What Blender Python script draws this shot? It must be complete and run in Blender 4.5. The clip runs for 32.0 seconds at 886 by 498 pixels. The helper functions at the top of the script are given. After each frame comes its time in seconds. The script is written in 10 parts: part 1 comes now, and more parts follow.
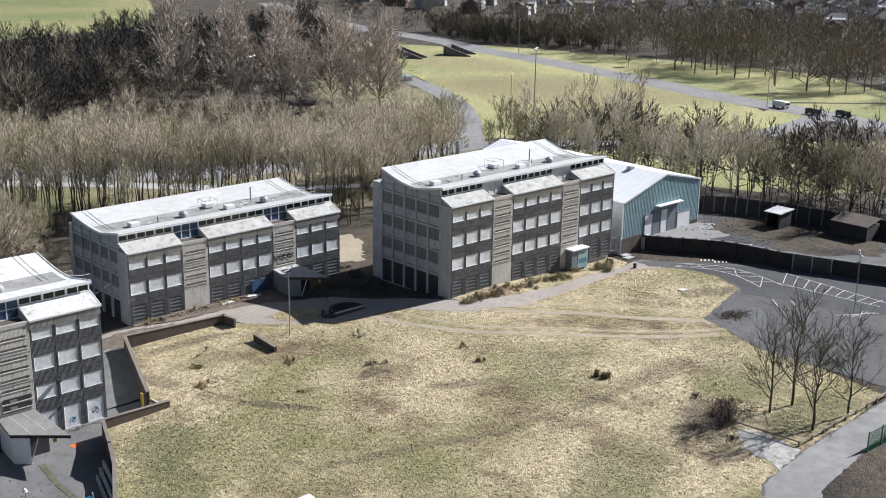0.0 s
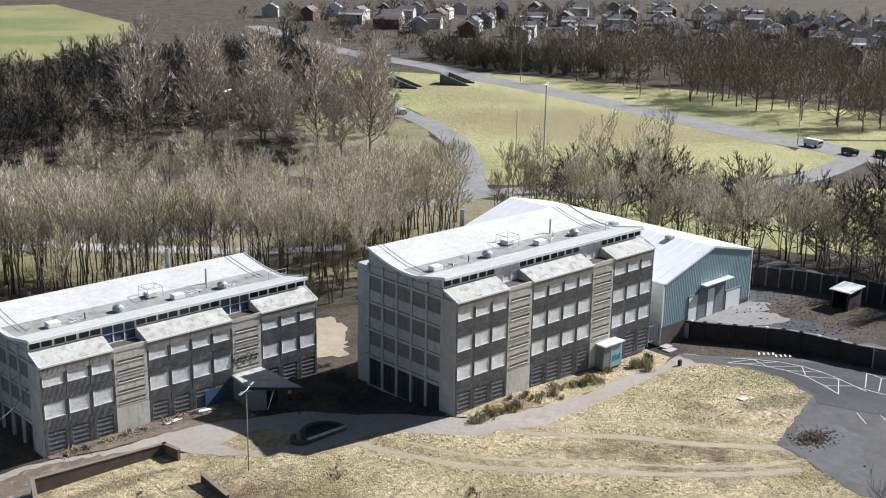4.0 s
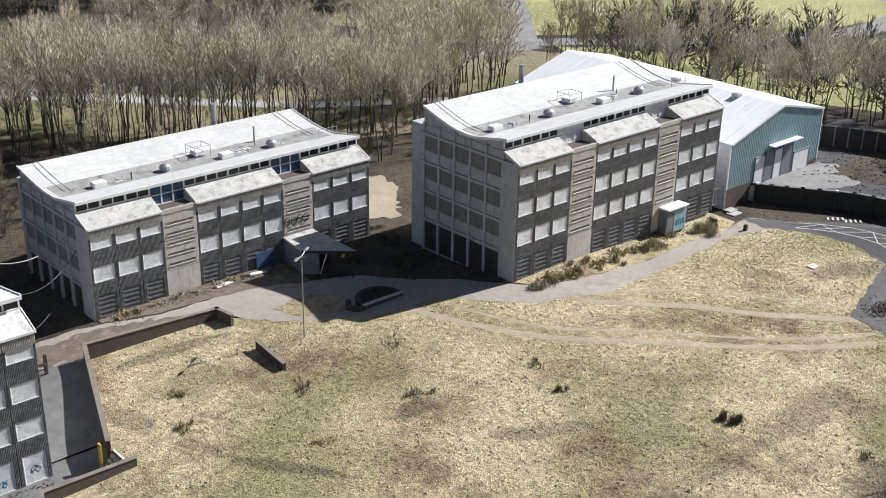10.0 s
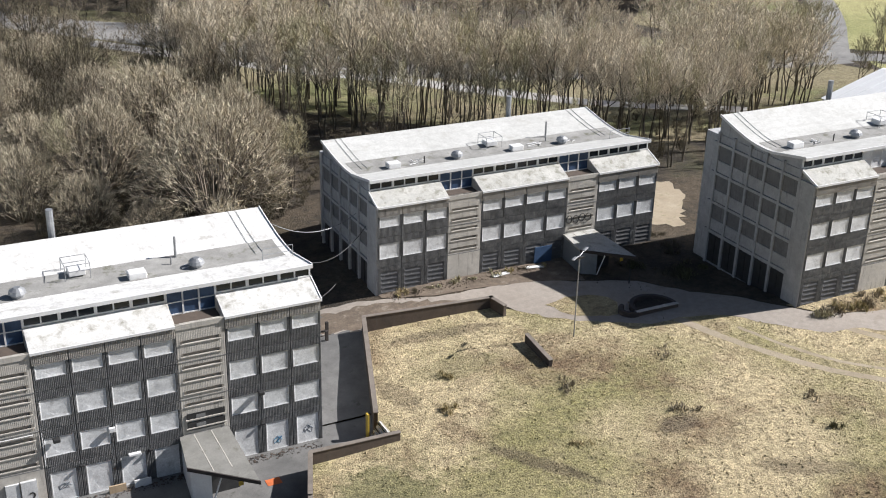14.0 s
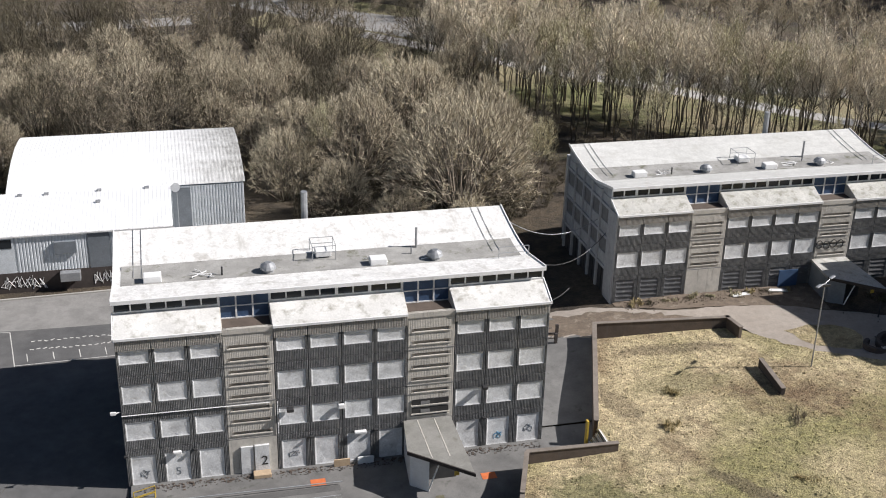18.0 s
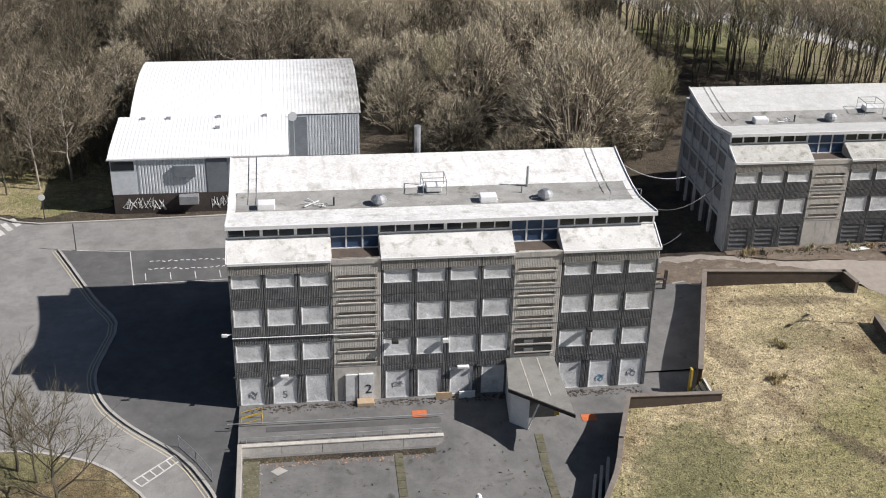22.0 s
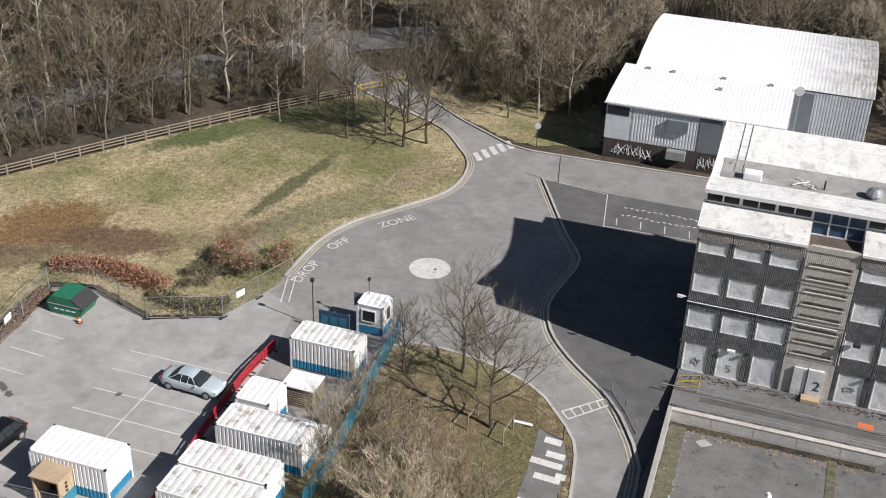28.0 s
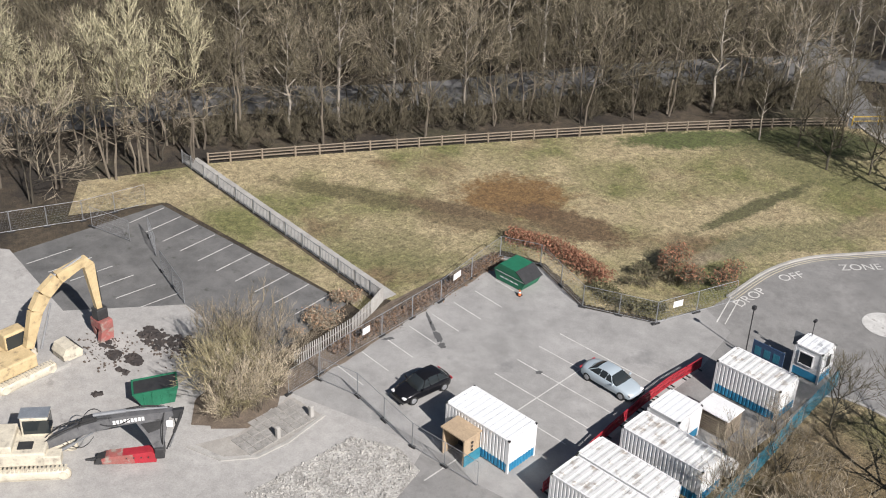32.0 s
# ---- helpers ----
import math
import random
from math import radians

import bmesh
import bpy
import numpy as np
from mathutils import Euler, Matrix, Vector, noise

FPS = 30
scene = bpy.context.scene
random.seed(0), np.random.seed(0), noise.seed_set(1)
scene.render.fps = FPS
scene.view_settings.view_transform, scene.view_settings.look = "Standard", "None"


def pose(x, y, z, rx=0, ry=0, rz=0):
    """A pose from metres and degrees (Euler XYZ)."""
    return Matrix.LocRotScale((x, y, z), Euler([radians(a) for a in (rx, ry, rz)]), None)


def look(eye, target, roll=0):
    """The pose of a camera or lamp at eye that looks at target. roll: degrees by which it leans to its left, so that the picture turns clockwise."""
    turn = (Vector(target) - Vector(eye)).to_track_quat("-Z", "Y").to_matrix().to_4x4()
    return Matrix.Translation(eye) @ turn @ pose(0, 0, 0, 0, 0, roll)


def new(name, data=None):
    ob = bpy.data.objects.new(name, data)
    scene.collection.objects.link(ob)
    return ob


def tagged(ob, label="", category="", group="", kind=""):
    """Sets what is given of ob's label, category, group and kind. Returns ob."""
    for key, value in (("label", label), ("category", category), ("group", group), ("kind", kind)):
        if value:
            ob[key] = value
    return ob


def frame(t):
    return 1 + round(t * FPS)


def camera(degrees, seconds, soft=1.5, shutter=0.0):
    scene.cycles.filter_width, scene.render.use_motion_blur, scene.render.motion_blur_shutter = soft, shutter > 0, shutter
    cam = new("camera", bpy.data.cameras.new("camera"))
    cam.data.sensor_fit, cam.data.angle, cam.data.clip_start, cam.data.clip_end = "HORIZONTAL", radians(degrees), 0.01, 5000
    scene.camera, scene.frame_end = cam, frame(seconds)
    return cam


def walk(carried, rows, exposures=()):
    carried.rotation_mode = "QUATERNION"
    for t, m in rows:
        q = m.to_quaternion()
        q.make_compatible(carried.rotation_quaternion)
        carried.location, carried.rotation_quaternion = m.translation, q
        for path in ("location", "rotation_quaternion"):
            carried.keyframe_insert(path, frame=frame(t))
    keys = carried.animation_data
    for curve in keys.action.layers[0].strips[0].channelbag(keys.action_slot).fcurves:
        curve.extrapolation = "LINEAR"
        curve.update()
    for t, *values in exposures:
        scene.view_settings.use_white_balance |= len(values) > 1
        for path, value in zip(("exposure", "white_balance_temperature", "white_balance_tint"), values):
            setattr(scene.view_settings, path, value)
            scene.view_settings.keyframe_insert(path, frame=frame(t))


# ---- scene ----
cam = camera(41.8, 32.0, soft=1.05)
PATH = [
    (0, (-17.891, -101.901, 49.999), (-16.578, -100.501, 49.436), 0.9),
    (0.5, (-15.011, -98.694, 49.972), (-13.694, -97.296, 49.413), 0.9),
    (1, (-12.142, -95.426, 49.947), (-10.822, -94.03, 49.391), 1.0),
    (1.5, (-9.226, -92.122, 49.941), (-7.903, -90.728, 49.388), 1.1),
    (2, (-6.348, -88.821, 49.929), (-5.023, -87.428, 49.38), 1.1),
    (2.5, (-3.426, -85.61, 49.923), (-2.1, -84.216, 49.379), 1.0),
    (3, (-0.744, -82.714, 49.894), (0.584, -81.318, 49.357), 1.0),
    (3.5, (1.294, -80.371, 49.848), (2.62, -78.972, 49.314), 1.0),
    (5.5, (4.654, -74.641, 49.502), (5.982, -73.243, 48.97), 1.0),
    (6, (4.847, -73.845, 49.481), (6.17, -72.457, 48.913), 1.0),
    (6.5, (4.719, -73.402, 49.488), (6.027, -72.036, 48.836), 1.0),
    (7, (4.576, -73.118, 49.501), (5.866, -71.774, 48.772), 1.0),
    (7.5, (4.46, -72.933, 49.509), (5.739, -71.601, 48.741), 1.0),
    (8, (4.37, -72.812, 49.506), (5.649, -71.482, 48.735), 1.0),
    (8.5, (4.287, -72.726, 49.493), (5.565, -71.396, 48.719), 0.9),
    (9, (4.287, -72.66, 49.46), (5.564, -71.331, 48.683), 1.0),
    (9.5, (4.235, -72.687, 49.429), (5.505, -71.354, 48.65), 1.0),
    (10, (4.239, -72.751, 49.398), (5.471, -71.383, 48.617), 1.0),
    (10.5, (4.259, -72.801, 49.384), (5.433, -71.384, 48.601), 1.1),
    (11, (4.249, -72.802, 49.382), (5.365, -71.339, 48.597), 1.2),
    (11.5, (4.154, -72.724, 49.408), (5.214, -71.222, 48.62), 1.2),
    (12, (4.07, -72.59, 49.431), (5.079, -71.054, 48.641), 1.4),
    (12.5, (4.001, -72.463, 49.455), (4.965, -70.9, 48.663), 1.5),
    (13, (3.998, -72.355, 49.5), (4.92, -70.767, 48.707), 1.5),
    (13.5, (4.071, -72.326, 49.565), (4.951, -70.716, 48.77), 1.5),
    (15.5, (4.528, -72.761, 50.176), (5.248, -71.078, 49.37), 1.5),
    (16, (4.624, -72.912, 50.225), (5.294, -71.209, 49.418), 1.5),
    (16.5, (4.668, -73.068, 50.244), (5.261, -71.336, 49.437), 1.4),
    (17, (4.735, -73.117, 50.236), (5.255, -71.363, 49.43), 1.4),
    (17.5, (4.823, -73.1, 50.218), (5.3, -71.334, 49.411), 1.4),
    (18, (4.903, -73.115, 50.22), (5.344, -71.339, 49.412), 1.4),
    (18.5, (5.051, -73.113, 50.243), (5.462, -71.332, 49.433), 1.4),
    (19, (5.141, -73.133, 50.294), (5.53, -71.347, 49.483), 1.3),
    (19.5, (5.204, -73.132, 50.335), (5.573, -71.343, 49.522), 1.4),
    (20, (5.214, -73.164, 50.384), (5.563, -71.37, 49.571), 1.3),
    (20.5, (5.203, -73.244, 50.428), (5.527, -71.448, 49.61), 1.4),
    (21, (5.197, -73.261, 50.449), (5.494, -71.475, 49.599), 1.4),
    (21.5, (5.153, -73.211, 50.453), (5.424, -71.437, 49.571), 1.4),
    (22, (5.111, -73.137, 50.414), (5.356, -71.375, 49.502), 1.4),
    (22.5, (5.087, -73.082, 50.384), (5.305, -71.332, 49.442), 1.4),
    (23, (5.05, -73.048, 50.363), (5.242, -71.311, 49.39), 1.4),
    (23.5, (5.113, -72.995, 50.339), (5.28, -71.266, 49.347), 1.4),
    (24, (5.26, -72.859, 50.298), (5.421, -71.13, 49.306), 1.4),
    (24.5, (5.309, -72.787, 50.262), (5.407, -71.054, 49.269), 1.3),
    (25, (5.375, -72.746, 50.209), (5.363, -71.01, 49.216), 1.4),
    (25.5, (5.325, -72.726, 50.156), (5.215, -70.993, 49.163), 1.5),
    (27.5, (4.872, -72.745, 49.741), (4.425, -71.066, 48.751), 2.0),
    (28, (4.801, -72.657, 49.691), (4.271, -71.003, 48.701), 2.1),
    (28.5, (4.83, -72.554, 49.656), (4.217, -70.93, 48.663), 2.1),
    (29, (4.948, -72.448, 49.62), (4.252, -70.859, 48.626), 2.2),
    (29.5, (5.067, -72.294, 49.583), (4.287, -70.745, 48.586), 2.2),
    (30, (5.088, -72.156, 49.541), (4.222, -70.655, 48.542), 2.3),
    (30.5, (4.968, -71.991, 49.47), (4.019, -70.543, 48.469), 2.3),
    (31, (4.797, -71.799, 49.394), (3.768, -70.409, 48.39), 2.4),
    (31.5, (4.656, -71.649, 49.329), (3.55, -70.322, 48.32), 2.5),
    (32, (4.497, -71.559, 49.294), (3.317, -70.3, 48.284), 2.2),
]
walk(cam, [(t, look(eye, target, roll)) for t, eye, target, roll in PATH], exposures=[(0.0, 0.72, 5900, 12), (7.0, 0.74, 6000, 12), (13.0, 0.72, 6150, 12), (18.0, 0.58, 6300, 13), (24.0, 0.5, 6300, 13), (32.0, 0.47, 6300, 13)])

# ---- light: clear early-spring sky, sun from the right ----
world = bpy.data.worlds.new("sky")
scene.world = world
world.use_nodes = True
sky = world.node_tree.nodes.new("ShaderNodeTexSky")
sky.sky_type = 'NISHITA'
sky.sun_disc = False
SUN = Vector((1.23, -0.3, 1.0)).normalized()
sky.sun_elevation = math.asin(SUN.z)
sky.sun_rotation = math.atan2(SUN.x, SUN.y)
background = world.node_tree.nodes["Background"]
background.inputs["Strength"].default_value = 0.035
world.node_tree.links.new(sky.outputs[0], background.inputs["Color"])
sun_data = bpy.data.lights.new("sun", 'SUN')
sun_data.energy = 5.0
sun_data.angle = radians(0.55)
sun_data.color = (1.0, 0.955, 0.895)
sun = new("sun", sun_data)
sun.matrix_world = look(SUN * 200, (0, 0, 0))
tagged(sun, kind="structure")


# ---- materials ----
def node_material(name, rough=0.85, metal=0.0):
    m = bpy.data.materials.new(name)
    m.use_nodes = True
    nt = m.node_tree
    b = nt.nodes["Principled BSDF"]
    b.inputs["Roughness"].default_value = rough
    b.inputs["Metallic"].default_value = metal
    return m, nt, b


def coords(nt, shift=True):
    """Object coordinates, moved by a random amount for each object."""
    tc = nt.nodes.new("ShaderNodeTexCoord")
    if not shift:
        return tc.outputs["Object"]
    info = nt.nodes.new("ShaderNodeObjectInfo")
    mul = nt.nodes.new("ShaderNodeMath")
    mul.operation = 'MULTIPLY'
    mul.inputs[1].default_value = 57.0
    nt.links.new(info.outputs["Random"], mul.inputs[0])
    add = nt.nodes.new("ShaderNodeVectorMath")
    add.operation = 'ADD'
    nt.links.new(tc.outputs["Object"], add.inputs[0])
    nt.links.new(mul.outputs[0], add.inputs[1])
    return add.outputs[0]


def noise_node(nt, vec, scale, detail=4.0, rough=0.6, stretch=None):
    if stretch:
        mp = nt.nodes.new("ShaderNodeMapping")
        mp.inputs["Scale"].default_value = stretch
        nt.links.new(vec, mp.inputs["Vector"])
        vec = mp.outputs[0]
    n = nt.nodes.new("ShaderNodeTexNoise")
    n.inputs["Scale"].default_value = scale
    n.inputs["Detail"].default_value = detail
    n.inputs["Roughness"].default_value = rough
    nt.links.new(vec, n.inputs["Vector"])
    return n.outputs["Fac"]


def ramp(nt, fac, lo, hi):
    r = nt.nodes.new("ShaderNodeMapRange")
    r.inputs["From Min"].default_value = lo
    r.inputs["From Max"].default_value = hi
    nt.links.new(fac, r.inputs["Value"])
    return r.outputs[0]


def blend(nt, fac, a, b, mode='MIX'):
    m = nt.nodes.new("ShaderNodeMix")
    m.data_type = 'RGBA'
    m.blend_type = mode
    for key, value in (("Factor", fac), ("A", a), ("B", b)):
        sock = [i for i in m.inputs if i.name == key and (i.type == 'RGBA' or key == "Factor")][0]
        if key == "Factor":
            sock = m.inputs[0]
        if hasattr(value, "is_linked"):
            nt.links.new(value, sock)
        elif key == "Factor":
            sock.default_value = value
        else:
            sock.default_value = (*value, 1.0)
    return m.outputs[2]


def surface(name, base, other, scale=0.4, rough=0.85, metal=0.0, grain=18.0, bump=0.25, depth=0.02, stain=None,
            stain_scale=0.8, stain_at=(0.55, 0.7), streaks=False, vary=0.12, runs=None):
    """A weathered surface: two tones at a large scale, grain at a small one, stains with a shape of their own."""
    m, nt, b = node_material(name, rough, metal)
    vec = coords(nt)
    col = blend(nt, ramp(nt, noise_node(nt, vec, scale, 5), 0.32, 0.68), base, other)
    fine = noise_node(nt, vec, grain, 3, 0.7)
    shade = blend(nt, ramp(nt, fine, 0.25, 0.75), (1 - vary * 1.6,) * 3, (1 + vary,) * 3)
    col = blend(nt, 1.0, col, shade, 'MULTIPLY')
    blotch = noise_node(nt, vec, 0.7 if grain >= 20 else max(1.2, grain * 0.13), 6, 0.7)
    col = blend(nt, 1.0, col, blend(nt, ramp(nt, blotch, 0.3, 0.7), (1 - vary * 1.3,) * 3, (1 + vary * 0.9,) * 3), 'MULTIPLY')
    if stain:
        stretch = (2.2, 2.2, 0.25) if streaks else None
        mask = ramp(nt, noise_node(nt, vec, stain_scale, 6, 0.68, stretch), *stain_at)
        col = blend(nt, mask, col, stain)
    if runs:
        mask = ramp(nt, noise_node(nt, vec, 1.0, 5, 0.65, runs[1]), 0.55, 0.75)
        col = blend(nt, mask, col, runs[0])
    nt.links.new(col, b.inputs["Base Color"])
    if bump:
        bp = nt.nodes.new("ShaderNodeBump")
        bp.inputs["Strength"].default_value = bump
        bp.inputs["Distance"].default_value = depth
        nt.links.new(fine, bp.inputs["Height"])
        nt.links.new(bp.outputs[0], b.inputs["Normal"])
    return m


def grass_material(name, straw, green, brown, green_at=(0.5, 0.66), brown_at=(0.56, 0.7), scale=0.06, places=()):
    """Rough winter grass: straw with green and worn brown patches and a tussocky relief."""
    m, nt, b = node_material(name, 0.95)
    vec = coords(nt, False)
    pale = tuple(min(1, c * 1.22) for c in straw)
    col = blend(nt, ramp(nt, noise_node(nt, vec, 0.45, 6, 0.7), 0.35, 0.65), straw, pale)
    col = blend(nt, ramp(nt, noise_node(nt, vec, scale, 7, 0.62), *green_at), col, green)
    mp = nt.nodes.new("ShaderNodeMapping")
    mp.inputs["Location"].default_value = (31, 17, 5)
    nt.links.new(vec, mp.inputs["Vector"])
    col = blend(nt, ramp(nt, noise_node(nt, mp.outputs[0], scale * 1.7, 7, 0.65), *brown_at), col, brown)
    edge = noise_node(nt, vec, 0.5, 8, 0.82)
    for x, y, rx, ry, turn, tint, strength in places:
        mp = nt.nodes.new("ShaderNodeMapping")
        mp.vector_type = 'TEXTURE'
        mp.inputs["Location"].default_value = (x, y, 0)
        mp.inputs["Rotation"].default_value = (0, 0, radians(turn))
        mp.inputs["Scale"].default_value = (rx, ry, 900)
        nt.links.new(vec, mp.inputs["Vector"])
        far = nt.nodes.new("ShaderNodeVectorMath")
        far.operation = 'LENGTH'
        nt.links.new(mp.outputs[0], far.inputs[0])
        sum_ = nt.nodes.new("ShaderNodeMath")
        sum_.operation = 'MULTIPLY_ADD'
        sum_.inputs[1].default_value = 2.5
        nt.links.new(edge, sum_.inputs[0])
        nt.links.new(far.outputs["Value"], sum_.inputs[2])
        mask = nt.nodes.new("ShaderNodeMapRange")
        mask.inputs["From Min"].default_value = 2.44
        mask.inputs["From Max"].default_value = 2.0
        mask.inputs["To Max"].default_value = strength
        nt.links.new(sum_.outputs[0], mask.inputs["Value"])
        col = blend(nt, mask.outputs[0], col, tint)
    tuss = noise_node(nt, vec, 1.7, 5, 0.75)
    fine = noise_node(nt, vec, 9.0, 3, 0.7)
    col = blend(nt, 1.0, col, blend(nt, ramp(nt, tuss, 0.3, 0.66), (0.52,) * 3, (1.36,) * 3), 'MULTIPLY')
    col = blend(nt, 1.0, col, blend(nt, ramp(nt, fine, 0.3, 0.7), (0.45,) * 3, (1.5,) * 3), 'MULTIPLY')
    nt.links.new(col, b.inputs["Base Color"])
    mx = nt.nodes.new("ShaderNodeMath")
    mx.operation = 'MULTIPLY_ADD'
    mx.inputs[1].default_value = 0.35
    nt.links.new(fine, mx.inputs[0])
    nt.links.new(tuss, mx.inputs[2])
    bp = nt.nodes.new("ShaderNodeBump")
    bp.inputs["Strength"].default_value = 0.9
    bp.inputs["Distance"].default_value = 0.3
    nt.links.new(mx.outputs[0], bp.inputs["Height"])
    nt.links.new(bp.outputs[0], b.inputs["Normal"])
    return m


def bark_material(name, a, b_):
    m, nt, b = node_material(name, 0.95)
    info = nt.nodes.new("ShaderNodeObjectInfo")
    geo = nt.nodes.new("ShaderNodeNewGeometry")
    col = blend(nt, info.outputs["Random"], a, b_)
    tone = blend(nt, geo.outputs["Random Per Island"], (0.5,) * 3, (1.4,) * 3)
    col = blend(nt, 1.0, col, tone, 'MULTIPLY')
    nt.links.new(col, b.inputs["Base Color"])
    return m


M = {}
OLIVE, EARTH, MOSS_SHADE = (0.15, 0.145, 0.062), (0.115, 0.088, 0.055), (0.08, 0.10, 0.03)
M["straw"] = grass_material("dry_field_grass", (0.40, 0.33, 0.198), (0.243, 0.22, 0.097), (0.17, 0.118, 0.066), (0.46, 0.62), (0.52, 0.66), places=(
    (36.5, -17.0, 9.0, 6.0, 35, (0.215, 0.2, 0.08), 0.6), (37.0, -27.0, 8.0, 5.0, 10, (0.225, 0.2, 0.084), 0.45), (31.5, -11.5, 5.5, 4.0, 60, OLIVE, 0.8), (27.5, -20.0, 6.0, 3.0, 65, OLIVE, 0.7), (43.5, -12.5, 5.0, 0.7, -58, EARTH, 0.7), (55.6, -12.9, 1.8, 1.0, 20, EARTH, 0.8), (60.3, -21.7, 4.0, 1.0, -30, EARTH, 0.5),
    (46.1, 8.8, 5.0, 0.9, -6, EARTH, 0.6), (38.2, 1.5, 1.2, 3.0, 10, EARTH, 0.5), (47.0, -29.0, 10.0, 0.8, -22, EARTH, 0.45), (64.0, -33.2, 9.0, 0.8, -5, EARTH, 0.4), (78.0, -33.4, 7.0, 1.6, 3, EARTH, 0.5),
    (69.0, -25.0, 7.0, 3.0, 40, OLIVE, 0.5), (58.0, -45.0, 8.0, 4.0, 20, OLIVE, 0.6), (73.5, -43.0, 5.0, 3.0, 30, EARTH, 0.75), (82.0, -49.5, 7.0, 3.0, 0, OLIVE, 0.8), (84.0, -40.0, 8.0, 5.0, 20, OLIVE, 0.45),
    (44.0, 3.0, 4.0, 2.0, 0, OLIVE, 0.4), (107.0, -20.5, 5.0, 1.6, -20, EARTH, 0.6)))
M["lawn"] = grass_material("rough_lawn", (0.33, 0.272, 0.158), (0.17, 0.168, 0.064), (0.18, 0.13, 0.07), (0.46, 0.62), (0.55, 0.68), 0.07, places=(
    (-55.0, 1.2, 5.2, 4.6, 40, (0.185, 0.108, 0.042), 0.95), (-48.5, 1.0, 6.0, 2.4, 12, (0.12, 0.076, 0.04), 0.9), (-54.5, -4.4, 6.0, 2.0, 30, (0.17, 0.13, 0.07), 0.85), (-64.5, -8.5, 9.0, 1.5, 27, (0.125, 0.108, 0.05), 0.9), (-57.5, -4.6, 5.0, 1.2, 25, (0.14, 0.1, 0.055), 0.9),
    # dark greens near the fence and the thin streak are painted tree shade
    (-50.5, 25.5, 9.0, 2.2, 52, MOSS_SHADE, 0.95), (-42.5, 33.5, 8.0, 4.0, 40, (0.06, 0.07, 0.024), 0.95), (-41.0, 27.5, 8.0, 4.0, 10, OLIVE, 0.7), (-39.0, 16.5, 8.5, 0.9, 82, (0.085, 0.085, 0.036), 0.9), (-36.6, 7.5, 5.0, 1.0, 80, (0.27, 0.22, 0.15), 0.8),
    # the island's brown at (-13, -14) is darkened for tree shadows
    (-33.6, 14.0, 9.0, 2.4, 62, MOSS_SHADE, 0.5), (-29.0, 23.0, 6.0, 2.0, 70, (0.30, 0.235, 0.15), 0.6), (-56.0, -13.5, 6.0, 3.5, 20, OLIVE, 0.5), (-13.0, -14.0, 10.0, 10.0, 0, (0.115, 0.084, 0.042), 0.9), (-14.5, -5.5, 4.0, 2.5, 40, OLIVE, 0.8), (-9.0, -14.5, 2.5, 5.0, 10, (0.13, 0.12, 0.05), 0.7), (-16.5, -9.5, 3.0, 2.0, 0, (0.2, 0.155, 0.09), 0.6)))
M["green"] = grass_material("green_verge", (0.33, 0.31, 0.14), (0.235, 0.25, 0.095), (0.34, 0.3, 0.145), (0.45, 0.6), (0.58, 0.75), 0.02, places=((235, 120, 26, 40, 20, (0.26, 0.215, 0.11), 0.8), (255, 185, 14, 30, 0, (0.24, 0.2, 0.1), 0.6)))
# duller copy of the verge grass: litter tones with tree shade in the colour
M["verge"] = grass_material("shaded_roadside_verge", (0.215, 0.185, 0.108), (0.15, 0.155, 0.062), (0.12, 0.096, 0.06), (0.46, 0.62), (0.5, 0.68), 0.05)
M["pasture"] = grass_material("far_pasture", (0.225, 0.215, 0.088), (0.16, 0.185, 0.062), (0.2, 0.18, 0.085), (0.42, 0.58), (0.6, 0.76), 0.015)
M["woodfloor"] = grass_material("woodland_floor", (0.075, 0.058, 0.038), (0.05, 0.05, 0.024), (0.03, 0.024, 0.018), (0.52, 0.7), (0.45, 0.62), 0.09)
M["asphalt_mid"] = surface("grey_asphalt", (0.075, 0.074, 0.073), (0.105, 0.103, 0.1), 0.12, 0.9, grain=30, bump=0.15, stain=(0.085, 0.082, 0.08), stain_scale=0.35, stain_at=(0.58, 0.72), vary=0.2)
M["asphalt_pale"] = surface("bleached_asphalt", (0.29, 0.284, 0.27), (0.37, 0.36, 0.343), 0.1, 0.9, grain=24, bump=0.15, stain=(0.2, 0.197, 0.19), stain_scale=0.3, stain_at=(0.57, 0.72), vary=0.16)
M["asphalt"] = surface("worn_asphalt", (0.215, 0.21, 0.2), (0.27, 0.263, 0.25), 0.12, 0.9, grain=30, bump=0.15, stain=(0.15, 0.148, 0.142), stain_scale=0.35, stain_at=(0.57, 0.72), vary=0.2)
M["asphalt_dark"] = surface("dark_asphalt", (0.088, 0.089, 0.09), (0.125, 0.123, 0.12), 0.15, 0.9, grain=22, bump=0.15, stain=(0.15, 0.145, 0.14), stain_scale=0.5, stain_at=(0.6, 0.75), vary=0.2)
M["asphalt_black"] = surface("black_asphalt", (0.045, 0.046, 0.048), (0.066, 0.066, 0.067), 0.15, 0.9, grain=22, bump=0.15, stain=(0.1, 0.098, 0.095), stain_scale=0.4, stain_at=(0.6, 0.78), vary=0.22)
M["court"] = surface("court_tarmac", (0.125, 0.124, 0.12), (0.18, 0.176, 0.168), 0.2, 0.8, grain=25, bump=0.15, stain=(0.06, 0.062, 0.05), stain_scale=0.9, stain_at=(0.6, 0.72), vary=0.2)
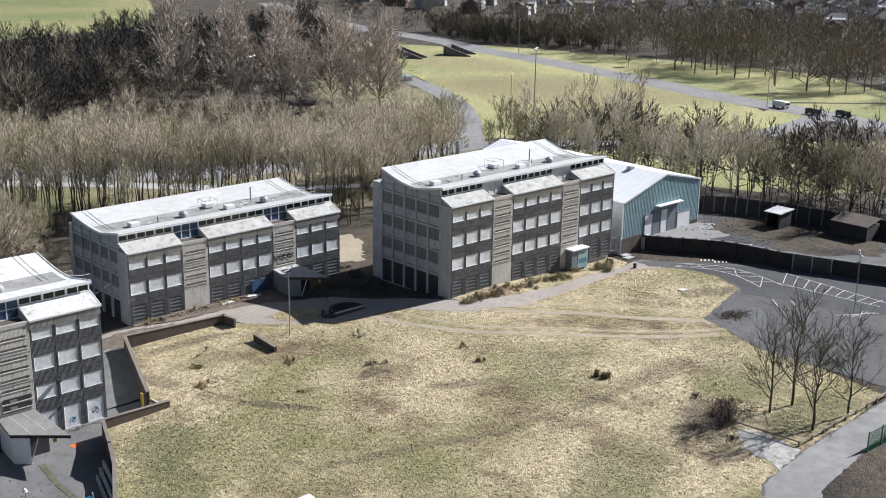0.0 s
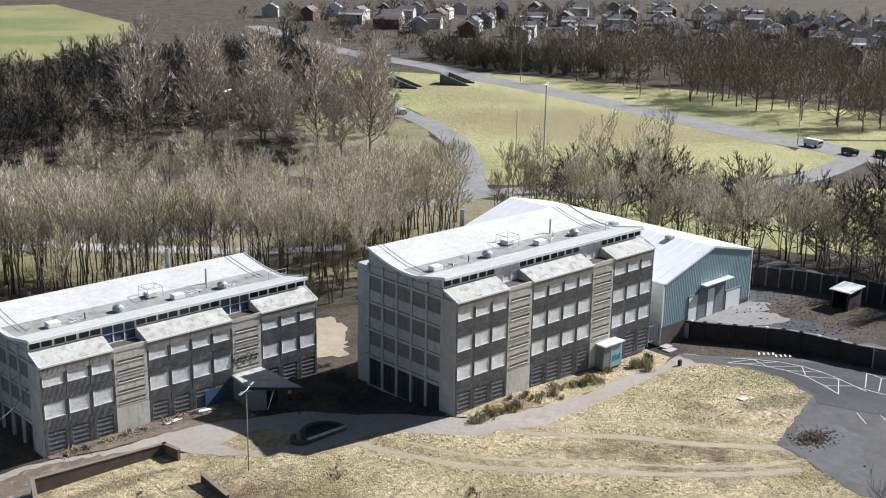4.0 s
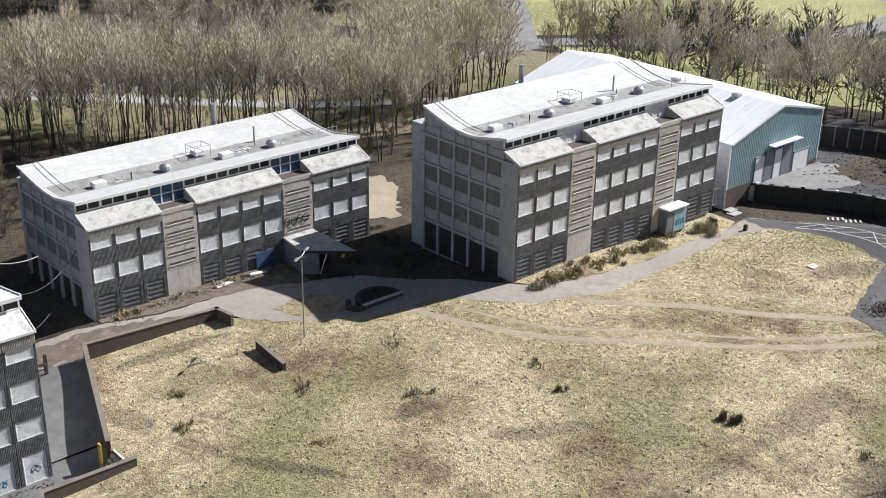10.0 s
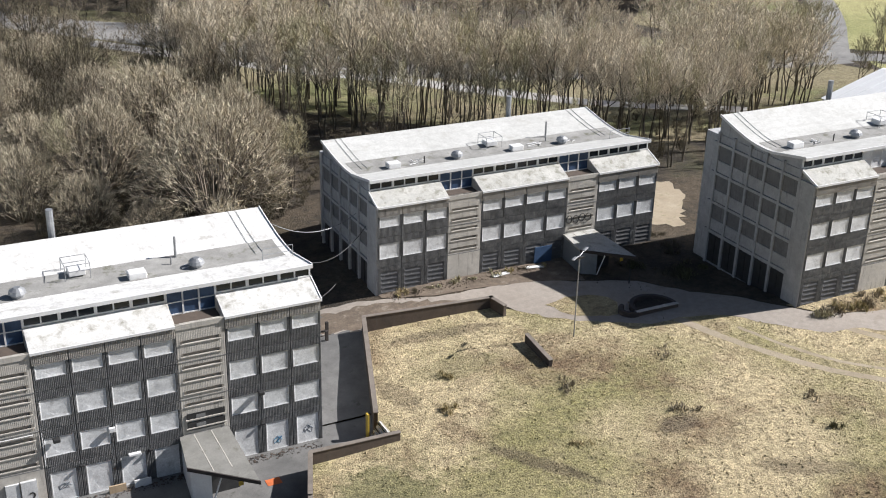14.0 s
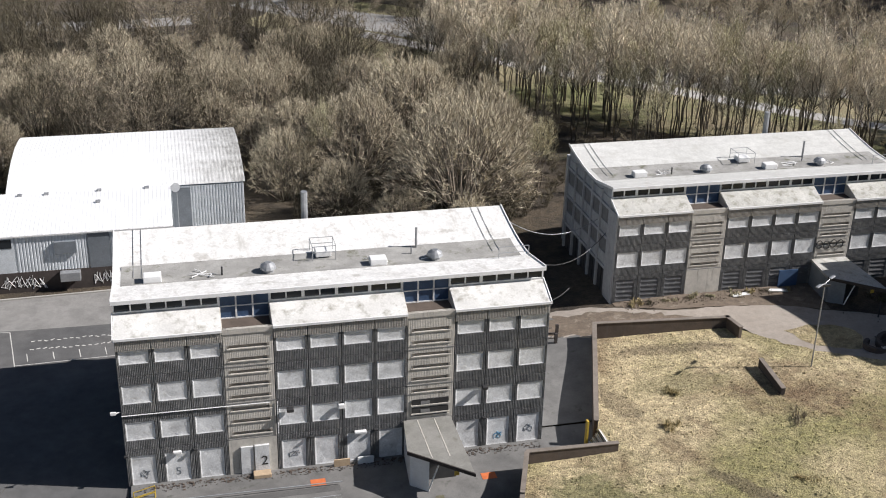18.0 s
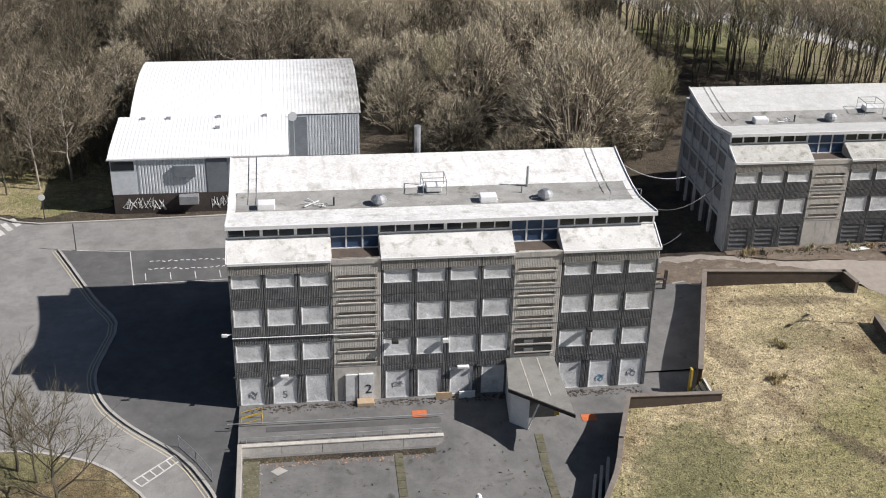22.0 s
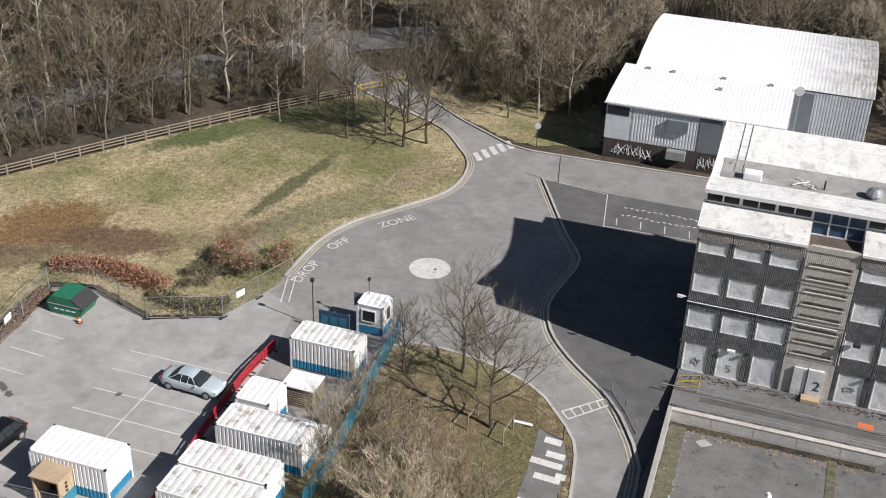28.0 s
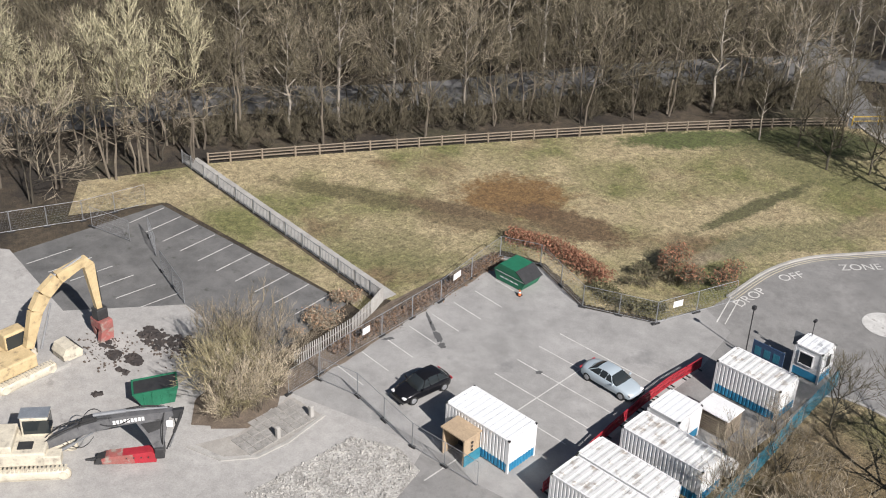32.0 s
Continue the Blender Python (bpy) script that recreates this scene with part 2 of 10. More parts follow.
M["lane"] = surface("gritty_lane", (0.30, 0.262, 0.222), (0.355, 0.317, 0.275), 0.2, 0.95, grain=14, bump=0.3, stain=(0.22, 0.185, 0.15), stain_scale=0.4, stain_at=(0.55, 0.75))
M["track"] = surface("bare_earth_track", (0.40, 0.34, 0.25), (0.31, 0.255, 0.18), 0.4, 0.95, grain=9, bump=0.4, depth=0.05, stain=(0.2, 0.18, 0.1), stain_scale=1.2)
M["rubble"] = surface("crushed_rubble", (0.52, 0.5, 0.46), (0.4, 0.385, 0.35), 0.9, 0.95, grain=7, bump=0.8, depth=0.12, stain=(0.2, 0.185, 0.165), stain_scale=1.6, vary=0.3)
M["yard"] = surface("dusty_yard", (0.42, 0.405, 0.38), (0.34, 0.328, 0.308), 0.15, 0.95, grain=10, bump=0.3, stain=(0.18, 0.17, 0.16), stain_scale=0.35, stain_at=(0.6, 0.75))
M["paint"] = surface("worn_road_paint", (0.62, 0.61, 0.58), (0.5, 0.49, 0.46), 2.0, 0.8, grain=25, bump=0.0, stain=(0.28, 0.27, 0.26), stain_scale=5, stain_at=(0.55, 0.7))
M["yellowpaint"] = surface("faded_yellow_paint", (0.5, 0.44, 0.29), (0.46, 0.43, 0.36), 2.0, 0.8, grain=25, bump=0.0)
M["kerb"] = surface("kerb_stone", (0.42, 0.405, 0.375), (0.34, 0.328, 0.30), 1.0, 0.9, grain=20)
M["concrete"] = surface("weathered_concrete", (0.56, 0.53, 0.475), (0.45, 0.425, 0.38), 0.5, 0.9, grain=16, stain=(0.19, 0.175, 0.155), stain_scale=1.3, stain_at=(0.56, 0.76), streaks=True)
M["concrete_dark"] = surface("grimy_ribbed_concrete", (0.2, 0.202, 0.2), (0.135, 0.136, 0.135), 0.6, 0.9, grain=16, stain=(0.3, 0.29, 0.27), stain_scale=1.3, stain_at=(0.56, 0.78), streaks=True, vary=0.3)
M["concrete_pale"] = surface("pale_ribbed_concrete", (0.39, 0.37, 0.335), (0.32, 0.30, 0.27), 0.6, 0.9, grain=16, stain=(0.12, 0.11, 0.10), stain_scale=1.5, stain_at=(0.6, 0.8), streaks=True)
M["concrete_slab"] = surface("dusty_paving_slab", (0.34, 0.325, 0.3), (0.27, 0.258, 0.238), 0.7, 0.9, grain=14, stain=(0.19, 0.178, 0.16), stain_scale=1.2, stain_at=(0.56, 0.74), vary=0.2)
M["gable"] = surface("gable_concrete", (0.46, 0.468, 0.47), (0.37, 0.376, 0.378), 0.5, 0.9, grain=16, stain=(0.16, 0.155, 0.15), stain_scale=0.9, stain_at=(0.56, 0.78), streaks=True)
M["slot"] = surface("sunk_slot_panel", (0.30, 0.275, 0.235), (0.22, 0.20, 0.175), 0.8, 0.9, grain=16, stain=(0.12, 0.11, 0.1), stain_scale=1.1)
M["gable_panel"] = surface("gable_infill", (0.215, 0.215, 0.212), (0.165, 0.165, 0.162), 0.8, 0.9, grain=16, stain=(0.11, 0.105, 0.1), stain_scale=1.1, streaks=True)
M["board"] = surface("steel_window_board", (0.74, 0.75, 0.75), (0.60, 0.61, 0.61), 0.9, 0.45, grain=9, bump=0.05, stain=(0.34, 0.335, 0.325), stain_scale=1.8, stain_at=(0.55, 0.78), vary=0.16)
M["board_dark"] = surface("dark_shutter", (0.125, 0.13, 0.135), (0.09, 0.09, 0.095), 0.7, 0.7, grain=9, bump=0.05, stain=(0.2, 0.2, 0.2), stain_scale=2.0)
M["roof"] = surface("white_coated_roof", (0.58, 0.58, 0.555), (0.50, 0.50, 0.475), 0.22, 0.75, grain=5, bump=0.2, stain=(0.36, 0.35, 0.31), stain_scale=0.5, stain_at=(0.56, 0.8), vary=0.1, runs=((0.42, 0.415, 0.39), (0.3, 2.0, 0.3)))
M["roof_white"] = surface("bright_coated_roof", (0.76, 0.755, 0.735), (0.66, 0.655, 0.63), 0.35, 0.75, grain=5, bump=0.2, stain=(0.36, 0.345, 0.31), stain_scale=0.8, stain_at=(0.54, 0.74), vary=0.14, runs=((0.46, 0.45, 0.42), (1.6, 0.3, 0.3)))
M["ledge"] = surface("stained_ledge_roof", (0.68, 0.675, 0.65), (0.54, 0.535, 0.51), 0.6, 0.8, grain=9, bump=0.2, stain=(0.24, 0.23, 0.19), stain_scale=1.1, stain_at=(0.52, 0.72))
M["ledge_dark"] = surface("mossy_ledge_roof", (0.54, 0.535, 0.50), (0.42, 0.415, 0.38), 0.6, 0.85, grain=9, bump=0.2, stain=(0.19, 0.185, 0.14), stain_scale=1.1, stain_at=(0.5, 0.7), vary=0.2)
M["canopy_felt"] = surface("grey_canopy_felt", (0.25, 0.245, 0.225), (0.19, 0.187, 0.17), 0.5, 0.9, grain=9, bump=0.3, stain=(0.13, 0.128, 0.1), stain_scale=0.9, streaks=False)
M["gutter"] = surface("grey_valley_felt", (0.36, 0.355, 0.335), (0.24, 0.235, 0.22), 0.5, 0.85, grain=9, bump=0.3, stain=(0.12, 0.12, 0.08), stain_scale=0.9)
M["white"] = surface("white_paint", (0.78, 0.78, 0.77), (0.7, 0.7, 0.69), 0.8, 0.5, grain=9, bump=0.05, stain=(0.5, 0.48, 0.44), stain_scale=1.2, stain_at=(0.6, 0.8), vary=0.05)
M["container_roof"] = surface("rusty_white_container", (0.72, 0.72, 0.7), (0.6, 0.6, 0.58), 0.7, 0.6, grain=9, bump=0.05, stain=(0.30, 0.26, 0.22), stain_scale=1.1, stain_at=(0.53, 0.66), vary=0.06)
M["steel"] = surface("galvanised_steel", (0.42, 0.43, 0.44), (0.34, 0.35, 0.36), 2.0, 0.5, 0.6, grain=20, bump=0.0)
M["blueframe"] = surface("blue_window_frame", (0.055, 0.10, 0.19), (0.04, 0.075, 0.14), 1.0, 0.5, grain=10, bump=0.0)
M["metalroof"] = surface("white_profiled_roof", (0.80, 0.81, 0.81), (0.74, 0.75, 0.75), 0.15, 0.5, grain=6, bump=0.0, stain=(0.5, 0.5, 0.48), stain_scale=0.2, stain_at=(0.62, 0.8), vary=0.04)
arch, _nt, _b = node_material("half_mossed_profiled_roof", 0.55)
_vec = coords(_nt, False)
_sep = _nt.nodes.new("ShaderNodeSeparateXYZ")
_nt.links.new(_vec, _sep.inputs[0])
_sum = _nt.nodes.new("ShaderNodeMath")
_sum.operation = 'MULTIPLY_ADD'
_sum.inputs[1].default_value = 11.0
_nt.links.new(noise_node(_nt, _vec, 0.5, 7, 0.7, (0.35, 1.0, 1.0)), _sum.inputs[0])
_nt.links.new(_sep.outputs["X"], _sum.inputs[2])
_moss = blend(_nt, ramp(_nt, noise_node(_nt, _vec, 1.3, 6, 0.7, (3.0, 0.5, 1.0)), 0.35, 0.65), (0.5, 0.5, 0.48), (0.17, 0.165, 0.15))
_nt.links.new(blend(_nt, ramp(_nt, _sum.outputs[0], 21.0, 31.0), (0.80, 0.81, 0.81), _moss), _b.inputs["Base Color"])
M["archroof"] = arch
M["dirt"] = surface("trodden_brown_dirt", (0.19, 0.15, 0.112), (0.135, 0.105, 0.078), 0.4, 0.95, grain=10, bump=0.4, depth=0.05, stain=(0.3, 0.26, 0.21), stain_scale=0.9, stain_at=(0.58, 0.75), vary=0.25)
M["wet"] = surface("wet_tarmac", (0.1, 0.1, 0.098), (0.13, 0.128, 0.124), 0.4, 0.12, grain=25, bump=0.02, vary=0.1)
M["teal"] = surface("teal_cladding", (0.30, 0.42, 0.45), (0.26, 0.38, 0.41), 0.5, 0.55, grain=9, bump=0.0)
M["palegrey"] = surface("pale_profiled_cladding", (0.66, 0.69, 0.71), (0.58, 0.62, 0.645), 0.5, 0.55, grain=9, bump=0.0)
M["greydoor"] = surface("grey_door", (0.2, 0.22, 0.24), (0.16, 0.18, 0.2), 0.8, 0.6, grain=9, bump=0.0)
M["brickdark"] = surface("dark_brick", (0.075, 0.06, 0.055), (0.055, 0.045, 0.04), 1.2, 0.9, grain=12)
M["wallblock"] = surface("stained_block_wall", (0.112, 0.086, 0.068), (0.074, 0.058, 0.047), 0.8, 0.9, grain=12, stain=(0.09, 0.08, 0.07), stain_scale=1.2, stain_at=(0.55, 0.75), streaks=True)
M["mossy"] = surface("mossy_paving", (0.15, 0.14, 0.095), (0.115, 0.105, 0.065), 1.2, 0.95, grain=14, stain=(0.07, 0.075, 0.035), stain_scale=2.0, stain_at=(0.5, 0.65), vary=0.25)
M["fencewood"] = surface("weathered_timber", (0.30, 0.245, 0.18), (0.23, 0.19, 0.145), 1.5, 0.9, grain=14)
M["darkwood"] = surface("dark_stained_fence", (0.055, 0.045, 0.04), (0.035, 0.03, 0.028), 1.0, 0.9, grain=12)
M["red"] = surface("red_barrier", (0.42, 0.03, 0.045), (0.34, 0.025, 0.035), 1.0, 0.5, grain=8, bump=0.0)
M["redworn"] = surface("scuffed_red_steel", (0.36, 0.10, 0.09), (0.27, 0.12, 0.10), 1.5, 0.7, grain=8, bump=0.05, stain=(0.3, 0.26, 0.22), stain_scale=2.5, stain_at=(0.5, 0.65))
M["gunmetal"] = surface("grey_worn_steel", (0.13, 0.13, 0.135), (0.19, 0.19, 0.19), 1.5, 0.6, 0.2, grain=8, bump=0.05, stain=(0.06, 0.06, 0.06), stain_scale=2.0)
M["blue"] = surface("blue_paint", (0.03, 0.24, 0.42), (0.025, 0.19, 0.34), 1.0, 0.5, grain=8, bump=0.0)
M["cyan"] = surface("cyan_mesh", (0.04, 0.22, 0.30), (0.03, 0.17, 0.24), 1.0, 0.6, grain=8, bump=0.0)
M["yellow"] = surface("yellow_paint", (0.55, 0.38, 0.05), (0.45, 0.31, 0.04), 1.0, 0.6, grain=8, bump=0.0)
M["orange"] = surface("orange_mat", (0.60, 0.16, 0.05), (0.5, 0.13, 0.04), 1.0, 0.8, grain=8, bump=0.0)
M["greensteel"] = surface("green_skip_paint", (0.02, 0.17, 0.09), (0.015, 0.13, 0.07), 1.0, 0.6, grain=8, bump=0.05)
M["machine"] = surface("digger_yellow", (0.60, 0.47, 0.27), (0.54, 0.41, 0.22), 1.0, 0.55, grain=8, bump=0.05, stain=(0.2, 0.15, 0.1), stain_scale=2)
M["machine_pale"] = surface("pale_digger_paint", (0.62, 0.57, 0.45), (0.55, 0.5, 0.4), 1.0, 0.55, grain=8, bump=0.05, stain=(0.25, 0.22, 0.18), stain_scale=2)
M["black"] = surface("black_rubber", (0.02, 0.02, 0.02), (0.03, 0.03, 0.03), 2.0, 0.7, grain=12, bump=0.0)
M["darkmetal"] = surface("dark_metal", (0.05, 0.05, 0.052), (0.07, 0.07, 0.07), 2.0, 0.5, 0.4, grain=12, bump=0.0)
M["ply"] = surface("plywood_sheet", (0.45, 0.34, 0.22), (0.4, 0.3, 0.2), 1.0, 0.8, grain=9, bump=0.05)
M["housebrick"] = surface("red_house_brick", (0.20, 0.115, 0.085), (0.16, 0.09, 0.07), 0.6, 0.9, grain=6, bump=0.0)
M["houseroof"] = surface("grey_roof_tiles", (0.2, 0.19, 0.19), (0.15, 0.14, 0.135), 0.5, 0.9, grain=5, bump=0.0)
M["render"] = surface("pale_house_render", (0.55, 0.53, 0.49), (0.47, 0.45, 0.42), 0.5, 0.9, grain=5, bump=0.0)
M["bark"] = bark_material("grey_brown_bark", (0.17, 0.142, 0.108), (0.24, 0.205, 0.16))
M["birch"] = bark_material("white_birch_bark", (0.34, 0.31, 0.26), (0.24, 0.21, 0.175))
M["coping"] = surface("stained_coping", (0.22, 0.19, 0.16), (0.165, 0.14, 0.118), 0.9, 0.9, grain=14, stain=(0.12, 0.11, 0.09), stain_scale=1.4)
M["twig"] = bark_material("tan_twigs", (0.52, 0.445, 0.325), (0.42, 0.355, 0.255))
M["twig_pale"] = bark_material("pale_fine_twigs", (0.66, 0.59, 0.46), (0.56, 0.495, 0.385))
M["bark_mid"] = bark_material("brown_bark", (0.105, 0.088, 0.066), (0.16, 0.135, 0.102))
M["bark_dark"] = bark_material("dark_bark", (0.06, 0.052, 0.038), (0.09, 0.078, 0.056))
M["twig_grey"] = bark_material("grey_brown_twigs", (0.30, 0.255, 0.185), (0.22, 0.185, 0.132))
M["twig_dark"] = bark_material("dark_twigs", (0.145, 0.124, 0.08), (0.105, 0.09, 0.058))
M["twig_deep"] = bark_material("blackish_twigs", (0.05, 0.045, 0.036), (0.036, 0.032, 0.027))
M["twig_moss"] = bark_material("mossy_brown_twigs", (0.34, 0.295, 0.175), (0.245, 0.21, 0.12))
M["twig_dome"] = bark_material("olive_grey_twigs", (0.57, 0.505, 0.375), (0.45, 0.395, 0.29))
M["litter"] = bark_material("brown_leaf_litter", (0.21, 0.135, 0.085), (0.13, 0.085, 0.055))
M["twig_pink"] = bark_material("pinkish_twigs", (0.57, 0.50, 0.42), (0.47, 0.41, 0.345))
M["twig_olive"] = bark_material("olive_twigs", (0.46, 0.42, 0.275), (0.37, 0.335, 0.215))
M["beech"] = bark_material("russet_hedge_leaves", (0.32, 0.155, 0.09), (0.25, 0.12, 0.072))
M["beech_pale"] = bark_material("faded_russet_leaves", (0.36, 0.235, 0.15), (0.29, 0.185, 0.115))
M["shrub"] = bark_material("dark_green_shrub", (0.10, 0.098, 0.05), (0.15, 0.135, 0.068))
M["heath"] = bark_material("purplish_scrub_twigs", (0.22, 0.16, 0.135), (0.16, 0.115, 0.1))
M["tuft"] = bark_material("straw_tufts", (0.40, 0.325, 0.175), (0.34, 0.285, 0.14))
glass, _nt, _b = node_material("dark_window_glass", 0.08)
_b.inputs["Base Color"].default_value = (0.02, 0.024, 0.028, 1)
M["glass"] = glass
carglass, _nt, _b = node_material("car_glass", 0.05)
_b.inputs["Base Color"].default_value = (0.025, 0.03, 0.032, 1)
M["carglass"] = carglass
silver, _nt, _b = node_material("silver_car_paint", 0.3, 0.25)
_b.inputs["Base Color"].default_value = (0.46, 0.53, 0.57, 1)
M["silver"] = silver
blackcar, _nt, _b = node_material("black_car_paint", 0.2, 0.2)
_b.inputs["Base Color"].default_value = (0.012, 0.012, 0.014, 1)
M["blackcar"] = blackcar


# ---- building blocks ----
class Geo:
    """Collects vertices and faces for one mesh."""

    def __init__(self):
        self.v, self.f = [], []

    def quad(self, *pts):
        n = len(self.v)
        self.v += [tuple(p) for p in pts]
        self.f.append(tuple(range(n, n + len(pts))))
        return self

    def box(self, x0, x1, y0, y1, z0, z1, taper=0.0):
        n, a = len(self.v), taper
        self.v += [(x0, y0, z0), (x1, y0, z0), (x1, y1, z0), (x0, y1, z0),
                   (x0 + a, y0 + a, z1), (x1 - a, y0 + a, z1), (x1 - a, y1 - a, z1), (x0 + a, y1 - a, z1)]
        self.f += [(n, n + 3, n + 2, n + 1), (n + 4, n + 5, n + 6, n + 7), (n, n + 1, n + 5, n + 4),
                   (n + 1, n + 2, n + 6, n + 5), (n + 2, n + 3, n + 7, n + 6), (n + 3, n, n + 4, n + 7)]
        return self

    def prism(self, outline, axis, a, b):
        """An outline of 2D points pushed along an axis from a to b."""
        def at(p, d):
            return {'x': (d, p[0], p[1]), 'y': (p[0], d, p[1]), 'z': (p[0], p[1], d)}[axis]
        n, k = len(self.v), len(outline)
        self.v += [at(p, a) for p in outline] + [at(p, b) for p in outline]
        self.f += [tuple(range(n, n + k)), tuple(range(n + 2 * k - 1, n + k - 1, -1))]
        self.f += [(n + i, n + i + k, n + (i + 1) % k + k, n + (i + 1) % k) for i in range(k)]
        return self

    def stick(self, p, q, r0, r1, sides=6, caps=True):
        p, q = Vector(p), Vector(q)
        d = (q - p).normalized()
        s = d.orthogonal().normalized()
        t = d.cross(s)
        n = len(self.v)
        for c, r in ((p, r0), (q, r1)):
            for i in range(sides):
                a = 2 * math.pi * i / sides
                self.v.append(tuple(c + r * (math.cos(a) * s + math.sin(a) * t)))
        self.f += [(n + i, n + (i + 1) % sides, n + sides + (i + 1) % sides, n + sides + i) for i in range(sides)]
        if caps:
            self.f += [tuple(range(n + sides - 1, n - 1, -1)), tuple(range(n + sides, n + 2 * sides))]
        return self

    def moved(self, m, start=0):
        self.v = self.v[:start] + [tuple(m @ Vector(p)) for p in self.v[start:]]
        return self

    def mesh(self, name, mat, fix=True):
        me = bpy.data.meshes.new(name)
        me.from_pydata(self.v, [], self.f)
        if fix:
            bm = bmesh.new()
            bm.from_mesh(me)
            bmesh.ops.recalc_face_normals(bm, faces=bm.faces)
            bm.to_mesh(me)
            bm.free()
        me.materials.append(M[mat])
        return me


def part(name, geo, mat, parent=None, label="", at=None):
    """Links a Geo or a shared mesh as one object under a thing or a part."""
    me = geo.mesh(name, mat) if hasattr(geo, "quad") else geo
    ob = new(name, me)
    if parent is not None:
        ob.parent = parent
    if at is not None:
        ob.matrix_basis = at if hasattr(at, "translation") else Matrix.Translation(at)
    if label:
        tagged(ob, label)
    return ob


def empty(name, label, category, m=None, group="", kind=""):
    ob = new(name)
    ob.matrix_basis = m if m is not None else Matrix()
    return tagged(ob, label, category, group, kind)


def bevelled(x, y, z, r, seg=2):
    """A box round the origin with rounded edges, as a Geo."""
    bm = bmesh.new()
    bmesh.ops.create_cube(bm, size=1.0)
    bmesh.ops.scale(bm, vec=(x, y, z), verts=bm.verts)
    bmesh.ops.bevel(bm, geom=bm.edges, offset=r, segments=seg, affect='EDGES', profile=0.5)
    bm.verts.index_update()
    g = Geo()
    g.v = [tuple(v.co) for v in bm.verts]
    g.f = [tuple(v.index for v in f.verts) for f in bm.faces]
    bm.free()
    return g


def add(geo, other, m=None):
    n = len(geo.v)
    geo.v += [tuple(m @ Vector(p)) for p in other.v] if m is not None else other.v
    geo.f += [tuple(i + n for i in f) for f in other.f]
    return geo


def ss(x, a, b):
    t = min(1.0, max(0.0, (x - a) / (b - a)))
    return t * t * (3 - 2 * t)


def inside(poly, x, y):
    odd = False
    for (x0, y0), (x1, y1) in zip(poly, poly[1:] + poly[:1]):
        if (y0 > y) != (y1 > y) and x < (x1 - x0) * (y - y0) / (y1 - y0) + x0:
            odd = not odd
    return odd


def smooth_line(pts, step=1.2, closed=False):
    """A rounded line through the points."""
    out, n = [], len(pts)
    for i in range(n if closed else n - 1):
        if closed:
            p = [Vector(pts[(i + k) % n]) for k in (-1, 0, 1, 2)]
        else:
            p = [Vector(pts[min(n - 1, max(0, i + k))]) for k in (-1, 0, 1, 2)]
        m = max(1, int((p[2] - p[1]).length / step))
        for k in range(m):
            t = k / m
            out.append(tuple(0.5 * (2 * p[1] + (p[2] - p[0]) * t + (2 * p[0] - 5 * p[1] + 4 * p[2] - p[3]) * t * t
                                    + (3 * p[1] - p[0] - 3 * p[2] + p[3]) * t ** 3)))
    if not closed:
        out.append(tuple(pts[-1]))
    return out


def tube(pts, rad, sides=4):
    """A thin round bar along a bent line, as one piece."""
    g, n = Geo(), len(pts)
    for i in range(n):
        d = (Vector(pts[min(n - 1, i + 1)]) - Vector(pts[max(0, i - 1)])).normalized()
        s = d.cross(Vector((0.31, 0.2, 0.93))).normalized()
        t = d.cross(s)
        for k in range(sides):
            a = 2 * math.pi * k / sides
            g.v.append(tuple(Vector(pts[i]) + rad * (math.cos(a) * s + math.sin(a) * t)))
    for i in range(n - 1):
        g.f += [(i * sides + k, i * sides + (k + 1) % sides, (i + 1) * sides + (k + 1) % sides, (i + 1) * sides + k) for k in range(sides)]
    return g


# ---- the lie of the land ----
WALL_WEST = [(17.0, -60.0), (20.4, -24.0), (22.9, -17.8), (25.9, -12.0), (28.7, -4.3), (35.6, -4.5), (35.3, -1.3), (40.0, 12.2)]
FIELD = WALL_WEST + [(52.4, 11.0), (53.8, 10.0), (56.2, 7.4), (60.9, 3.9), (64.0, 2.1), (67.0, 1.8), (70.1, 0.6), (73.2, -3.0), (76.2, -5.9), (80.4, -7.0), (83.0, -8.2),
                     (90.4, -8.2), (98.8, -7.5), (106.4, -7.2), (111.0, -9.0), (114.6, -13.0), (115.0, -17.0), (112.0, -23.5), (98.0, -28.0),
                     (95.0, -38.0), (92.0, -52.0), (74.0, -54.0), (62.0, -60.0)]


def land_east(x, y):
    bank = 0.9 * math.exp(-((x - 84) / 14) ** 2 - ((y + 1) / 5) ** 2)
    mound = 0.6 * math.exp(-((x - 74) / 22) ** 2 - ((y + 22) / 18) ** 2)
    return 2.15 + bank + mound - 1.25 * (1 - ss(x, 26, 52)) - 0.3 * math.exp(-((x - 48) / 9) ** 2 - ((y - 6) / 6) ** 2)


def land_west(x, y):
    return -1.35 * (1 - ss(y, -14, 6)) * ss(x, -20, -4)


def land(x, y):
    """Height of the open ground."""
    far = 1 - ss(max(x - 140, y - 44, -60 - y), 0, 35)
    e = land_east(x, y) * far
    if y < -4.0:
        return e if x > 34 else land_west(x, y)
    if y < 17:
        if x > 35.3 + (y + 1.3) * 0.348:
            return e
        return e * ss(y, -1, 12) if x > 30.5 else land_west(x, y)
    return e * ss(x, 24, 44)


def apron_height(x, y):
    """The apron before the south block and the court sunk below it."""
    if x < 14.9:
        return 0.0 if y > -5.1 else -0.9
    return -0.9 * ss(-y, 4.5, 9)


